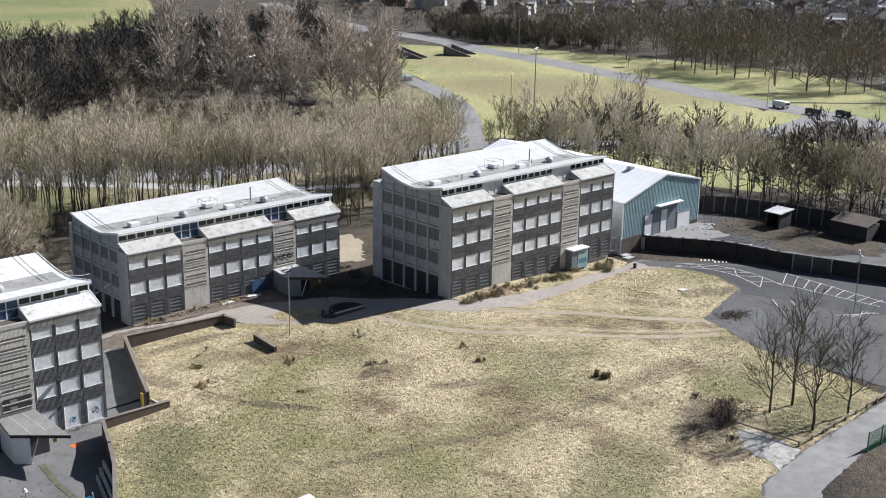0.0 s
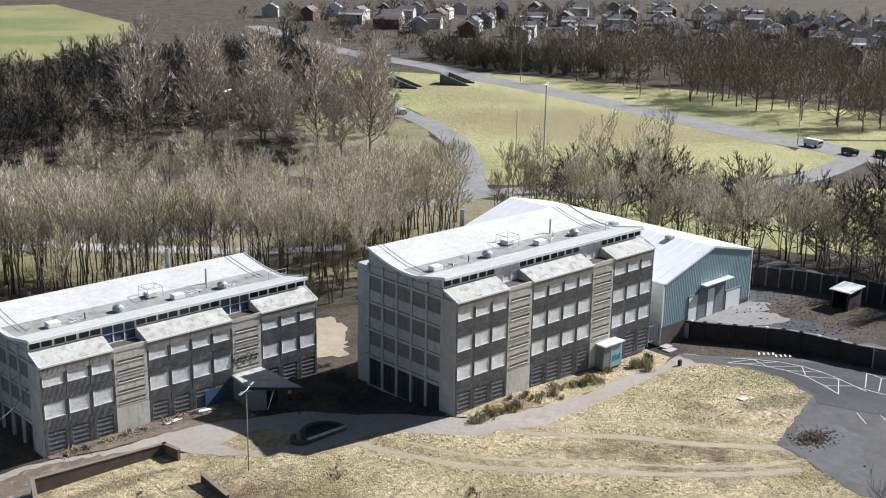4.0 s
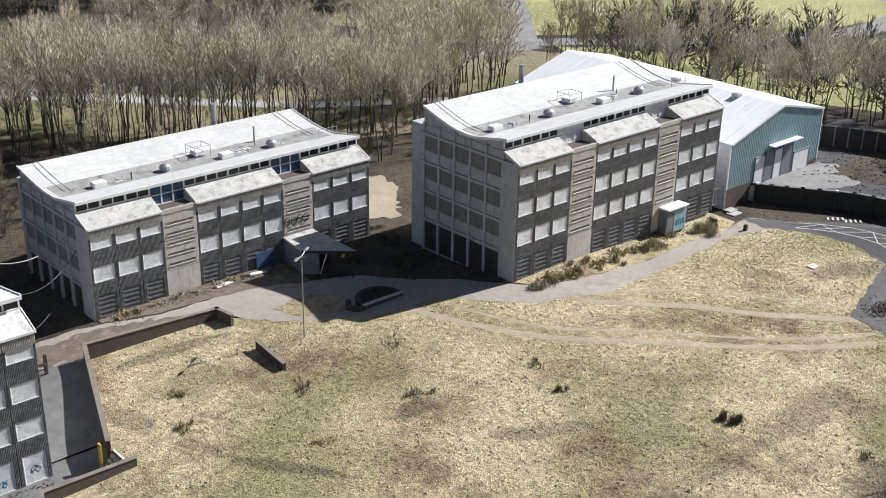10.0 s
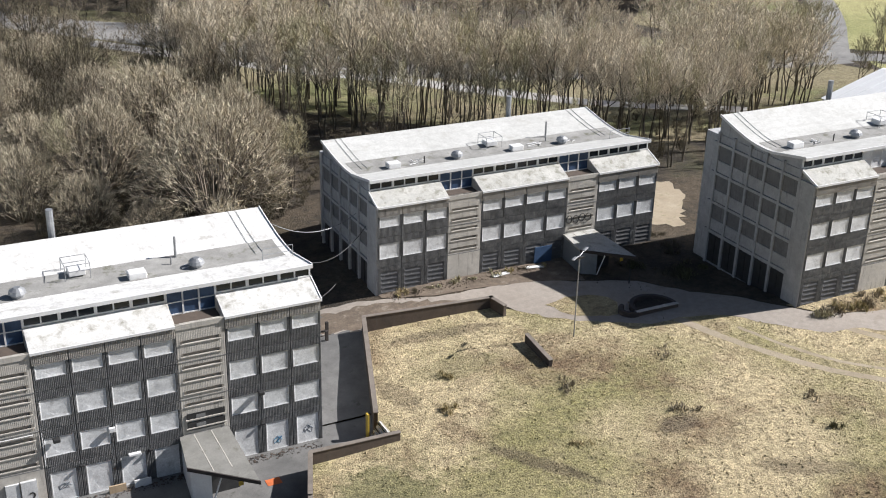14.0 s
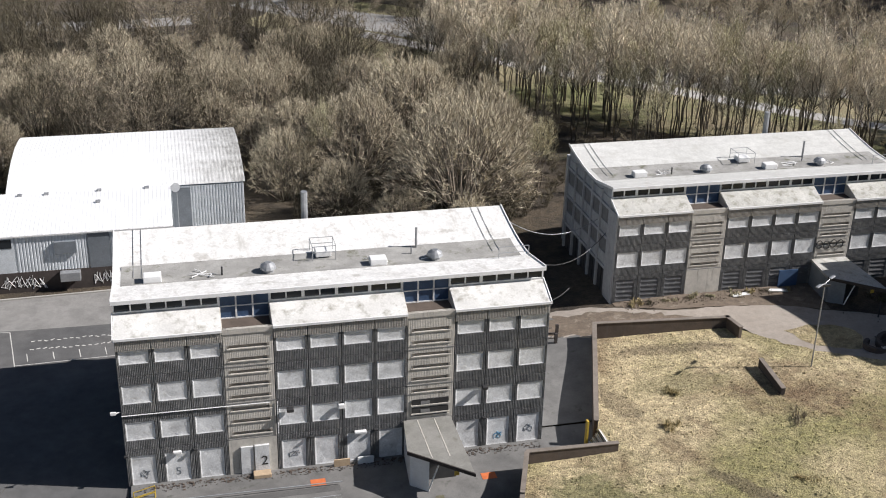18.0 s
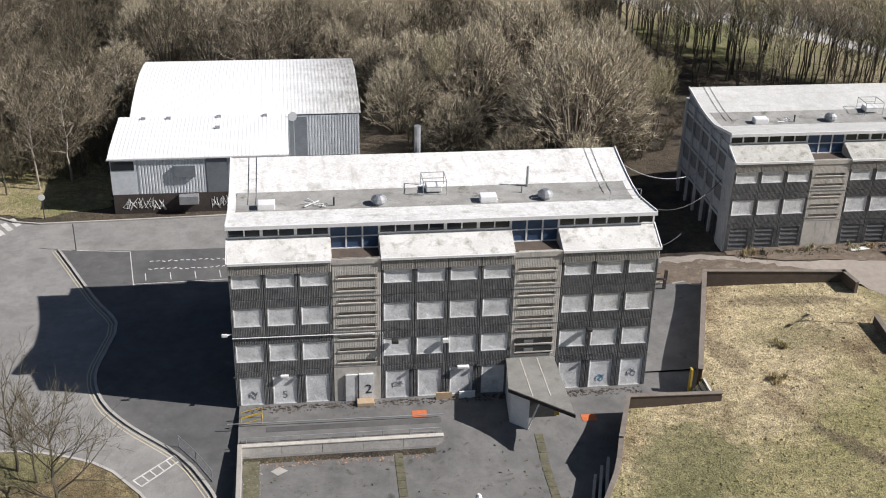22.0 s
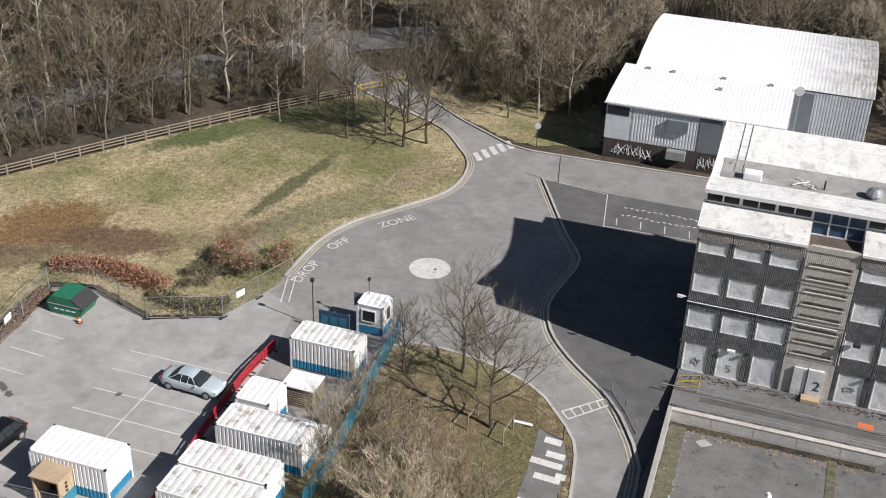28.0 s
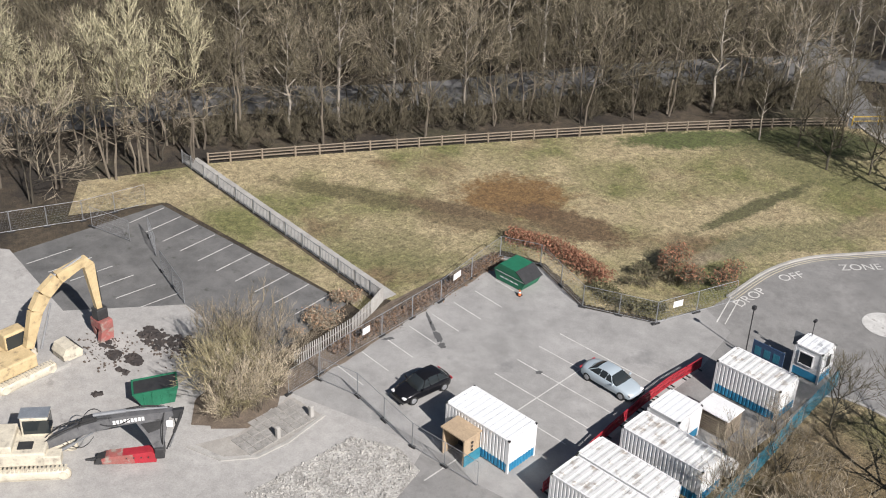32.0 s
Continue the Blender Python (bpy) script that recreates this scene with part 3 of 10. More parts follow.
def sheet_height(x, y):
    if inside(FIELD, x, y):
        near = all((Vector((x, y)) - (Vector(a) + max(0, min(1, (Vector((x, y)) - Vector(a)).dot(Vector(b) - Vector(a)) / (Vector(b) - Vector(a)).length_squared))
                    * (Vector(b) - Vector(a)))).length > 3.2 for a, b in zip(WALL_WEST, WALL_WEST[1:]))
        return land_east(x, y) - 0.35 if near else -1.3
    if 17 < x < 40 and y < 14:
        return land(x, y) - 0.5 if x > 31.4 and y > -4.4 else -1.6
    if 0 < x < 30 and y < -6:
        return -1.6
    return land(x, y)


def field_height(x, y):
    return land_east(x, y)


def ragged(poly, amp=0.25, step=0.7, seed=1):
    """The same outline with an uneven edge."""
    q, out = random.Random(seed), []
    for (x0, y0), (x1, y1) in zip(poly, poly[1:] + poly[:1]):
        n = max(1, int(math.hypot(x1 - x0, y1 - y0) / step))
        out += [(x0 + (x1 - x0) * k / n + q.uniform(-amp, amp), y0 + (y1 - y0) * k / n + q.uniform(-amp, amp)) for k in range(n)]
    return out


def drape(name, poly, mat, height, lift=0.0, cell=2.0, parent=None, label="", category="", kind="structure"):
    """A sheet of ground within an outline, laid on the land."""
    g, seen = Geo(), {}
    xs, ys = [p[0] for p in poly], [p[1] for p in poly]

    def cut(pts, axis, value, keep_less):
        out = []
        for p, q in zip(pts, pts[1:] + pts[:1]):
            a, b = (p[axis] <= value) == keep_less, (q[axis] <= value) == keep_less
            if a:
                out.append(p)
            if a != b:
                t = (value - p[axis]) / (q[axis] - p[axis])
                out.append((p[0] + t * (q[0] - p[0]), p[1] + t * (q[1] - p[1])))
        return out

    def vert(p):
        key = (round(p[0], 3), round(p[1], 3))
        if key not in seen:
            seen[key] = len(g.v)
            g.v.append((p[0], p[1], height(p[0], p[1]) + lift))
        return seen[key]

    y = math.floor(min(ys) / cell) * cell
    while y < max(ys):
        row = cut(cut(poly, 1, y, False), 1, y + cell, True)
        if len(row) > 2:
            x = math.floor(min(p[0] for p in row) / cell) * cell
            top = max(p[0] for p in row)
            while x < top:
                c = cut(cut(row, 0, x, False), 0, x + cell, True)
                ids = []
                for p in c:
                    i = vert(p)
                    if not ids or ids[-1] != i:
                        ids.append(i)
                if len(ids) > 2 and ids[0] == ids[-1]:
                    ids.pop()
                if len(set(ids)) == len(ids) and len(ids) > 2:
                    g.f.append(tuple(ids))
                x += cell
        y += cell
    me = g.mesh(name, mat, False)
    bm = bmesh.new()
    bm.from_mesh(me)
    bmesh.ops.recalc_face_normals(bm, faces=bm.faces)
    for f in bm.faces:
        if f.normal.z < 0:
            f.normal_flip()
        f.smooth = True
    bm.to_mesh(me)
    bm.free()
    ob = part(name, me, mat, parent)
    return tagged(ob, label, category, "", "" if parent else kind)


def band(geo, line, width, height, lift, off=0.0, tall=0.0, closed=False):
    """A strip along a line, laid on the land; tall gives it raised sides."""
    n0, n = len(geo.v), len(line)
    for i in range(n):
        a, b = Vector(line[i - 1] if i or closed else line[i]), Vector(line[(i + 1) % n] if i < n - 1 or closed else line[i])
        side = Vector((-(b - a).y, (b - a).x)).normalized()
        c = Vector(line[i])
        for s in (-1, 1):
            q = c + side * (off + s * width / 2)
            z = height(q.x, q.y) + lift
            geo.v.append((q.x, q.y, z + tall))
            if tall:
                geo.v.append((q.x, q.y, z - 0.1))
    k = 4 if tall else 2
    for i in range(n if closed else n - 1):
        a, b = n0 + i * k, n0 + ((i + 1) % n) * k
        if tall:
            geo.f += [(a, b, b + 2, a + 2), (a + 1, b + 1, b, a), (a + 2, b + 2, b + 3, a + 3)]
        else:
            geo.f.append((a, b, b + 1, a + 1))
    if tall and not closed:
        for a in (n0, n0 + (n - 1) * k):
            geo.f.append((a, a + 2, a + 3, a + 1))
    return geo


def wall_run(geo, line, thick, top, bottom):
    """A wall of even thickness along a line of points; top and bottom are functions of the place."""
    for (x0, y0), (x1, y1) in zip(line, line[1:]):
        d = Vector((x1 - x0, y1 - y0)).normalized()
        s = Vector((-d.y, d.x)) * thick / 2
        e = d * thick / 2
        n = len(geo.v)
        for x, y in ((x0 - e.x, y0 - e.y), (x1 + e.x, y1 + e.y)):
            for k in (-1, 1):
                geo.v += [(x + k * s.x, y + k * s.y, bottom(x, y)), (x + k * s.x, y + k * s.y, top(x, y))]
        a = n
        geo.f += [(a, a + 4, a + 5, a + 1), (a + 2, a + 3, a + 7, a + 6), (a + 1, a + 5, a + 7, a + 3), (a, a + 1, a + 3, a + 2), (a + 4, a + 6, a + 7, a + 5), (a, a + 2, a + 6, a + 4)]
    return geo


# ---- ground, roads, paths ----
def ground_sheet():
    def steps(a, b, fine, out):
        v = [a + i * fine for i in range(int((b - a) / fine) + 1)]
        d, lo, hi = fine, v[0], v[-1]
        while hi < out:
            d *= 1.35
            lo, hi = lo - d, hi + d
            v = [lo] + v + [hi]
        return v
    xs, ys = steps(-96, 150, 2.0, 2600), steps(-78, 76, 2.0, 2600)
    g = Geo()
    g.v = [(x, y, sheet_height(x, y)) for y in ys for x in xs]
    w = len(xs)
    g.f = [(j * w + i, j * w + i + 1, (j + 1) * w + i + 1, (j + 1) * w + i) for j in range(len(ys) - 1) for i in range(w - 1)]
    me = g.mesh("ground", "woodfloor", False)
    for p in me.polygons:
        p.use_smooth = True
    return tagged(new("ground", me), "brown leaf-littered woodland floor and rough open land", "ground", kind="structure")


ground = ground_sheet()
drape("grass_field", FIELD, "straw", field_height, 0.03, 1.5, label="rough dry straw-coloured grass field with worn tracks", category="field")
LANE = smooth_line([(33.0, 19.0), (38.7, 18.5), (44.0, 17.0), (48.7, 15.2), (53.4, 14.9), (59.0, 14.0), (61.5, 13.0), (64.5, 11.7), (68.0, 10.0), (71.1, 6.0), (74.1, 2.7), (75.8, -1.0), (78.5, -3.7),
        (83.9, -5.3), (91.7, -6.0), (99.9, -5.5), (106.8, -5.7), (111.4, -5.5), (112.6, -9.6)], 1.0)
LANE += smooth_line([(110.4, -9.2), (106.4, -7.5), (98.8, -7.8), (90.4, -8.5), (82.8, -8.5), (80.3, -7.2), (76.0, -6.1), (73.0, -3.2), (69.9, 0.4), (66.8, 1.6), (63.8, 1.9), (60.7, 3.7), (55.9, 7.4),
        (53.6, 10.4), (52.6, 11.5)], 1.0) + [(40.2, 12.4), (36.0, 13.5)]
drape("lane", ragged(LANE, 0.2), "lane", land, 0.05, 1.5, label="pinkish gritty access lane with worn edges", category="lane")
drape("lane_dirt", ragged([(33.2, 18.8), (44.0, 16.4), (50.0, 13.4), (45.0, 12.6), (40.2, 12.8), (36.2, 13.6)], 0.35), "dirt", land, 0.062, 1.5, label="brown dirt where lane and passage meet", category="lane")
drape("lane_island", ragged(smooth_line([(57.2, 9.2), (61.0, 9.8), (63.4, 8.0), (62.2, 4.8), (57.8, 7.0)], closed=True), 0.2), "lawn", land, 0.068, 1.5, label="patch of thin grass beside the lane", category="verge")
tracks = Geo()
TRACKS = [[(79.0, -6.6), (80.3, -8.6), (83.7, -12.6), (87.1, -15.9), (90.3, -20.5), (93.2, -23.5), (97.0, -27.4)], [(66.3, 1.6), (67.8, -3.5), (69.7, -7.4), (72.2, -11.9), (75.5, -15.5), (78.9, -19.0), (84.1, -24.2), (90.3, -28.7), (94.0, -30.6)],
          [(70.0, -2.4), (71.6, -6.6), (74.0, -10.9), (77.2, -14.4), (80.6, -18.0), (85.6, -23.2), (91.6, -27.7), (95.5, -29.6)], [(81.0, -7.6), (86.0, -10.4), (92.0, -16.0), (97.5, -24.0)]]
TRACKS = [smooth_line(line, 0.8) for line in TRACKS]
for k, line in enumerate(TRACKS):
    q = random.Random(k)
    for a in range(0, len(line) - 1, 5):
        band(tracks, [(x + q.uniform(-0.05, 0.05), y + q.uniform(-0.05, 0.05)) for x, y in line[a:a + 6]], (1.0, 0.9, 0.45, 0.4)[k] * q.uniform(0.75, 1.15), field_height, 0.045 + 0.004 * (a // 5 % 2))
tagged(part("worn_track", tracks, "track"), "bare earth tracks worn through the field", "track", kind="structure")
# right-hand car park and road
PARK_EAST = [(110.4, -4.6), (114.5, -9.5), (117.5, -12.0), (121.5, -17.0), (124.5, -24.0), (160, -60), (130, -95), (100, -70), (84.6, -56.4), (68, -58.5), (62.5, -62.5), (60.0, -57.5),
             (66, -54.2), (74.5, -53.2), (92.0, -52.6), (94.2, -51.0), (93.4, -36), (96.0, -30.5), (97.0, -26.2), (104.0, -24.0), (110.9, -22.2), (113.4, -17), (112.6, -12), (109.9, -8.0)]
drape("car_park_east", ragged(PARK_EAST, 0.2), "asphalt_mid", land, 0.055, 1.5, label="grey worn asphalt car park and service road", category="car park")
drape("car_park_dark_bay", [(113.0, -9.0), (116.8, -12.4), (121.0, -18), (123.0, -25), (126, -34), (123, -45), (113.6, -38.0), (112, -30), (109.5, -23.4), (111.8, -21.8), (113.6, -17)],
      "asphalt_black", land, 0.075, 1.5, label="darker resurfaced strip of the car park", category="car park")
drape("service_road", ragged([(60.0, -57.5), (66, -54.4), (74.5, -53.4), (92.0, -52.8), (97, -52.0), (112, -60), (100, -70), (84.6, -56.4), (68, -58.5), (62.5, -62.5)], 0.12), "asphalt", land, 0.075, 1.5, label="pale worn service road", category="road")
drape("broken_tarmac", ragged([(70.0, -49.5), (73.0, -46.6), (74.2, -48.0), (74.0, -53.0), (69.0, -54.0)], 0.4), "rubble", land, 0.065, 1.5, label="broken pale tarmac at the road's edge", category="ground")
drape("car_park_bleached", ragged([(94.6, -33.0), (97.2, -27.4), (103.0, -25.0), (106.0, -26.0), (105.0, -31.0), (99.0, -34.0), (95.0, -37.0)], 0.6), "asphalt_dark", land, 0.066, 1.5, label="paler worn tarmac by the end of the field", category="car park")
# left-hand roads and yard
ROAD_L = smooth_line([(-46, 44.5), (-40.8, 40.4), (-36.7, 38.1), (-30.4, 34.7), (-26.7, 30.3), (-25.0, 27.5), (-24.5, 23.6), (-25.3, 20.0), (-28.2, 15.7), (-31.0, 11.6), (-32.3, 7.2), (-32.4, 1.1)])
ROAD_W = ROAD_L + [(-32.6, -0.5), (-34.3, -6.2), (-39.4, -8.6), (-45.6, -6.3), (-49.2, -7.4), (-47.7, -16.1), (-47.1, -26), (-46.6, -32.5), (-52, -38), (-50, -70), (0.2, -70), (0.2, -4),
                   (0.2, 33.6), (-11.8, 33.0), (-19.9, 32.8), (-22.2, 33.3), (-28.7, 37.3), (-35.0, 42.4), (-40, 49)]
drape("road_west", ROAD_W, "asphalt", land, 0.04, 2.0, label="pale grey worn asphalt road and parking yard", category="road")
drape("yard_parking", [(-32.8, -1.5), (-34.5, -6.4), (-39.4, -8.7), (-45.6, -6.5), (-49.0, -7.6), (-47.6, -16), (-47.0, -26), (-46.5, -32.4), (-40, -33), (-36, -30), (-28, -29), (-28.4, -9), (-29.5, -3)], "asphalt_pale", land, 0.05, 2.0, label="bleached pale tarmac of the parking yard", category="car park")
drape("apron", [(0.2, -70), (17.2, -59), (20.5, -24.0), (23.0, -17.8), (26.0, -12.0), (28.8, -4.3), (35.7, -4.3), (35.3, -1.3), (36.2, 1.5), (31.3, 1.5), (31.3, 0.6), (0.2, 0.6)], "court",
      apron_height, 0.02, 1.1, label="tarmac apron along the foot of the four-storey block", category="apron")
drape("passage", [(31.4, 1.5), (36.2, 1.5), (40.0, 12.2), (40.2, 13.0), (36.0, 19.5), (31.4, 16.5)], "court", lambda x, y: land_east(x, y) * ss(y, -1, 12), 0.05, 1.0, label="sloping passage beside the block", category="passage")
KERB_R = smooth_line([(-17.2, 26.9), (-15.9, 24.2), (-12.6, 17.2), (-10.3, 12.9), (-10.5, 9.4), (-11.0, 5.2), (-10.0, 1.6), (-7.8, -1.3), (-4.0, -4.7), (-2.2, -7.3), (-0.9, -10.1), (-0.5, -12.8), (-0.4, -24)])
drape("forecourt", KERB_R[:-8] + [(0.3, -4.0), (0.3, 26.0), (-10.0, 26.2)], "asphalt_dark", land, 0.09, 1.5, label="dark tarmac forecourt inside the kerb", category="forecourt")
ISLAND = smooth_line([(-20.4, -5.0), (-14.9, -4.1), (-9.7, -5.4), (-7.4, -7.3), (-5.4, -9.8), (-4.7, -12.7), (-4.2, -17.1), (-4.2, -24), (-5.5, -40), (-22, -40), (-21.0, -12)], closed=True)
drape("planted_island", ISLAND, "lawn", land, 0.13, 1.5, label="leafy brown grass island with bare trees", category="island")
LAWN = ROAD_L + [(-32.5, -1.0), (-34.3, -5.6), (-39.4, -8.0), (-45.6, -5.6), (-49.6, -6.6), (-48.2, -18.0), (-50.5, -19.0), (-79.6, -15.6), (-69.7, 0.6), (-56.9, 20.2), (-46.0, 35.2), (-42, 39.5)]
drape("lawn", ragged(LAWN, 0.06, 0.9), "lawn", land, 0.05, 2.0, label="rough lawn with straw, green and brown patches and painted tree shade", category="lawn")
drape("verge_strip", [(-80, -17), (-50.6, -20.0), (-50.4, -21.6), (-52.2, -21.4), (-75.4, -22.4), (-79, -30), (-84, -26)], "lawn", land, 0.03, 2.0, label="narrow grass verge beside the parking bays", category="verge")
drape("dark_car_park", [(-76.8, -44.0), (-76.2, -34.9), (-75.3, -23.0), (-52.2, -21.7), (-50.5, -30.5), (-60.5, -30.9), (-66, -40)], "court", land, 0.06, 2.0, label="dark tarmac parking area", category="car park")
drape("demolition_yard", [(-95, -75), (-93, -48), (-77, -36.5), (-66, -38), (-60.5, -30.8), (-54.0, -30.9), (-47.2, -32.2), (-41.5, -30.6), (-36, -29.4), (-34, -34), (-36, -75)], "yard", land, 0.075, 2.0,
      label="dusty pale demolition yard", category="yard")
# near-black tarmac has the yard's shade put into its colour
drape("dock_yard", [(116.2, -1.5), (118.3, -5.3), (122.4, -11.6), (124.0, -19.6), (146, -19.6), (150, 6), (112, 6)], "asphalt_black", lambda x, y: 4.0, 0.0, 3.0, label="raised dark loading yard", category="yard")
# far country: meadow, slip roads, main road
drape("far_meadow", [(166, 82), (176, 100), (192, 118), (210, 142), (222, 168), (232, 230), (262, 262), (283, 222), (277, 160), (264, 109), (254, 66), (238, 47), (222, 49), (200, 54), (178, 73)], "green", land, 0.05, 8.0,
      label="sunlit green meadow between roads", category="meadow")
drape("far_verge", ragged([(150, 92), (160, 84), (176, 101), (189, 119), (203, 142), (212, 166), (216, 190), (194, 190), (184, 170), (170, 150), (156, 132), (140, 112)], 1.5, 4.0), "verge", land, 0.04, 8.0, label="verge under the roadside trees, shade in its grass colour", category="verge")
drape("far_bank", [(282, 220), (287, 168), (280, 130), (271, 95), (266, 71), (300, 40), (330, 90), (315, 170), (300, 215)], "green", land, 0.04, 8.0, label="shaded green roadside bank", category="bank")
drape("hill_pasture", [(150, 330), (238, 352), (300, 470), (330, 620), (200, 640), (60, 420)], "pasture", land, 0.05, 12.0, label="distant green pasture", category="pasture")
drape("south_verge", [(163, 74), (176, 56), (195, 43), (217, 38), (226, 29), (250, 10), (210, -20), (170, 10), (150, 50)], "green", land, 0.04, 8.0, label="roadside grass verge", category="verge")
drape("road_verge", ragged([(20, 146), (40, 106), (58, 84), (74, 66), (92, 46), (106, 42), (132, 30), (150, 34), (158, 66), (150, 96), (128, 108), (104, 128), (60, 150), (34, 172)], 1.2, 4.0), "verge", land, 0.03, 4.0, label="litter-strewn verge between the tree belt and the road, shade in its tone", category="verge")
drape("wood_glade", [(-51, 71), (-42, 76), (-43, 84), (-53, 82)], "pasture", land, 0.03, 3.0, label="green glade among the trees", category="verge")
drape("junction_verge", [(261, 52), (256, 24), (240, -40), (262, -60), (330, -40), (300, 38), (268, 66)], "green", land, 0.03, 8.0, label="grass verge by the road junction", category="verge")
drape("junction_verge", [(236, 48), (250, 62), (258, 64), (257, 52), (246, 46)], "green", land, 0.045, 6.0, label="grass corner by the road junction", category="verge")
far_roads = Geo()
band(far_roads, smooth_line([(345, 425), (322, 360), (304, 302), (297, 240), (288, 205), (281, 162), (272, 120), (262, 80), (260, 56), (252, 20), (235, -40)], 6), 12.0, land, 0.09)
band(far_roads, smooth_line([(226, 205), (221, 178), (214, 160), (206, 140), (194, 119), (180, 101), (168, 88), (160, 78), (166, 74), (188, 59), (204, 50), (222, 44), (248, 47), (259, 50)], 4), 6.5, land, 0.08)
BELT_ROAD = smooth_line([(22, 166), (44, 143), (66, 119), (80, 104), (94, 93.5), (112, 87), (138, 82), (160, 78)], 4)
band(far_roads, BELT_ROAD, 11.0, land, 0.08)
band(far_roads, smooth_line([(30, 160), (44, 148), (61, 138), (72, 120)], 4), 6.5, land, 0.07)
band(far_roads, smooth_line([(-30, 152), (-10, 148), (10, 150)], 2), 7.0, land, 0.05)
wood_road = Geo()
band(wood_road, smooth_line([(-126, -68), (-112, -44), (-99, -22), (-91, -6), (-82, 5), (-76, 14), (-70, 26), (-63, 38), (-57, 47), (-49, 56), (-32, 66), (-10, 74)], 3), 7.5, land, 0.1)
# darker tarmac than the far roads, to take in dappled tree shade
tagged(part("wood_road", wood_road, "court"), "grey leaf-strewn road through the wood, tree shade in its tone", "road", kind="structure")
belt_path = Geo()
band(belt_path, smooth_line([(40, 135), (64, 108), (80, 93), (86, 86.5), (96, 76), (104, 66), (118, 53)], 4), 4.0, land, 0.06)
tagged(part("belt_path", belt_path, "yard"), "pale footpath beside the road behind the trees", "path", kind="structure")
tagged(part("far_road", far_roads, "asphalt"), "pale grey asphalt roads beyond the trees", "road", kind="structure")
# shade on the track is put into its darker tarmac
tagged(part("track", band(Geo(), smooth_line([(-60, 64), (-46, 47), (-40, 41)], 2), 4.6, land, 0.07), "court"), "shaded grey track behind the barrier gate", "track", kind="structure")


# ---- the three office blocks ----
LONG, BAY, STAIR, STOREY = 31.4, 2.43, 3.55, 3.0175
BAYS = [i * BAY for i in range(3)] + [3 * BAY + STAIR + i * BAY for i in range(4)] + [7 * BAY + 2 * STAIR + i * BAY for i in range(3)]
STAIRS = [3 * BAY, 7 * BAY + STAIR]
def roof_profile(deep, rise):
    """The roof's section: fall from the fascia to the valley, then the sweep up to the rear edge."""
    sweep = ((7.0, 0.0), (8.2, 0.04), (9.6, 0.18), (11.2, 0.44), (12.8, 0.75), (14.0, 1.0))
    return [(1.72, 2.02), (6.0, 1.22)] + [(7.0 + (a - 7.0) * (deep - 7.0) / 7.0, 1.2 + (rise - 1.2) * b) for a, b in sweep]


RIB = 0.12


def ribs(g, x0, x1, z0, z1, y=0.0, depth=0.04):
    """A vertically ribbed slab, standing out towards the front."""
    n = max(2, round((x1 - x0) / RIB))
    w = (x1 - x0) / n
    line = []
    for i in range(n):
        a = x0 + i * w
        line += [(a + 0.012, y), (a + 0.035, y - depth), (a + w - 0.035, y - depth), (a + w - 0.012, y)]
    g.prism(line + [(x1, y), (x1, y + 0.22), (x0, y + 0.22), (x0, y)], 'z', z0, z1)


def panel(kind):
    """The ribbed surround of one bay of one storey, with its opening; z runs up from the storey's floor."""
    g, h = Geo(), STOREY - 0.04
    a, b, w = {"top": (0.92, 2.02, 2.05), "mid": (0.77, 2.32, 2.05), "low": (0.0, 2.5, 1.78)}[kind]
    s = (BAY - w) / 2
    if a:
        ribs(g, 0.02, BAY - 0.02, 0.0, a)
    ribs(g, 0.02, s, a, b)
    ribs(g, BAY - s, BAY - 0.02, a, b)
    if b < h and kind != "top":
        ribs(g, 0.02, BAY - 0.02, b, h)
    g.box(0.02, BAY - 0.02, 0.22, 0.3, 0, h)
    return g


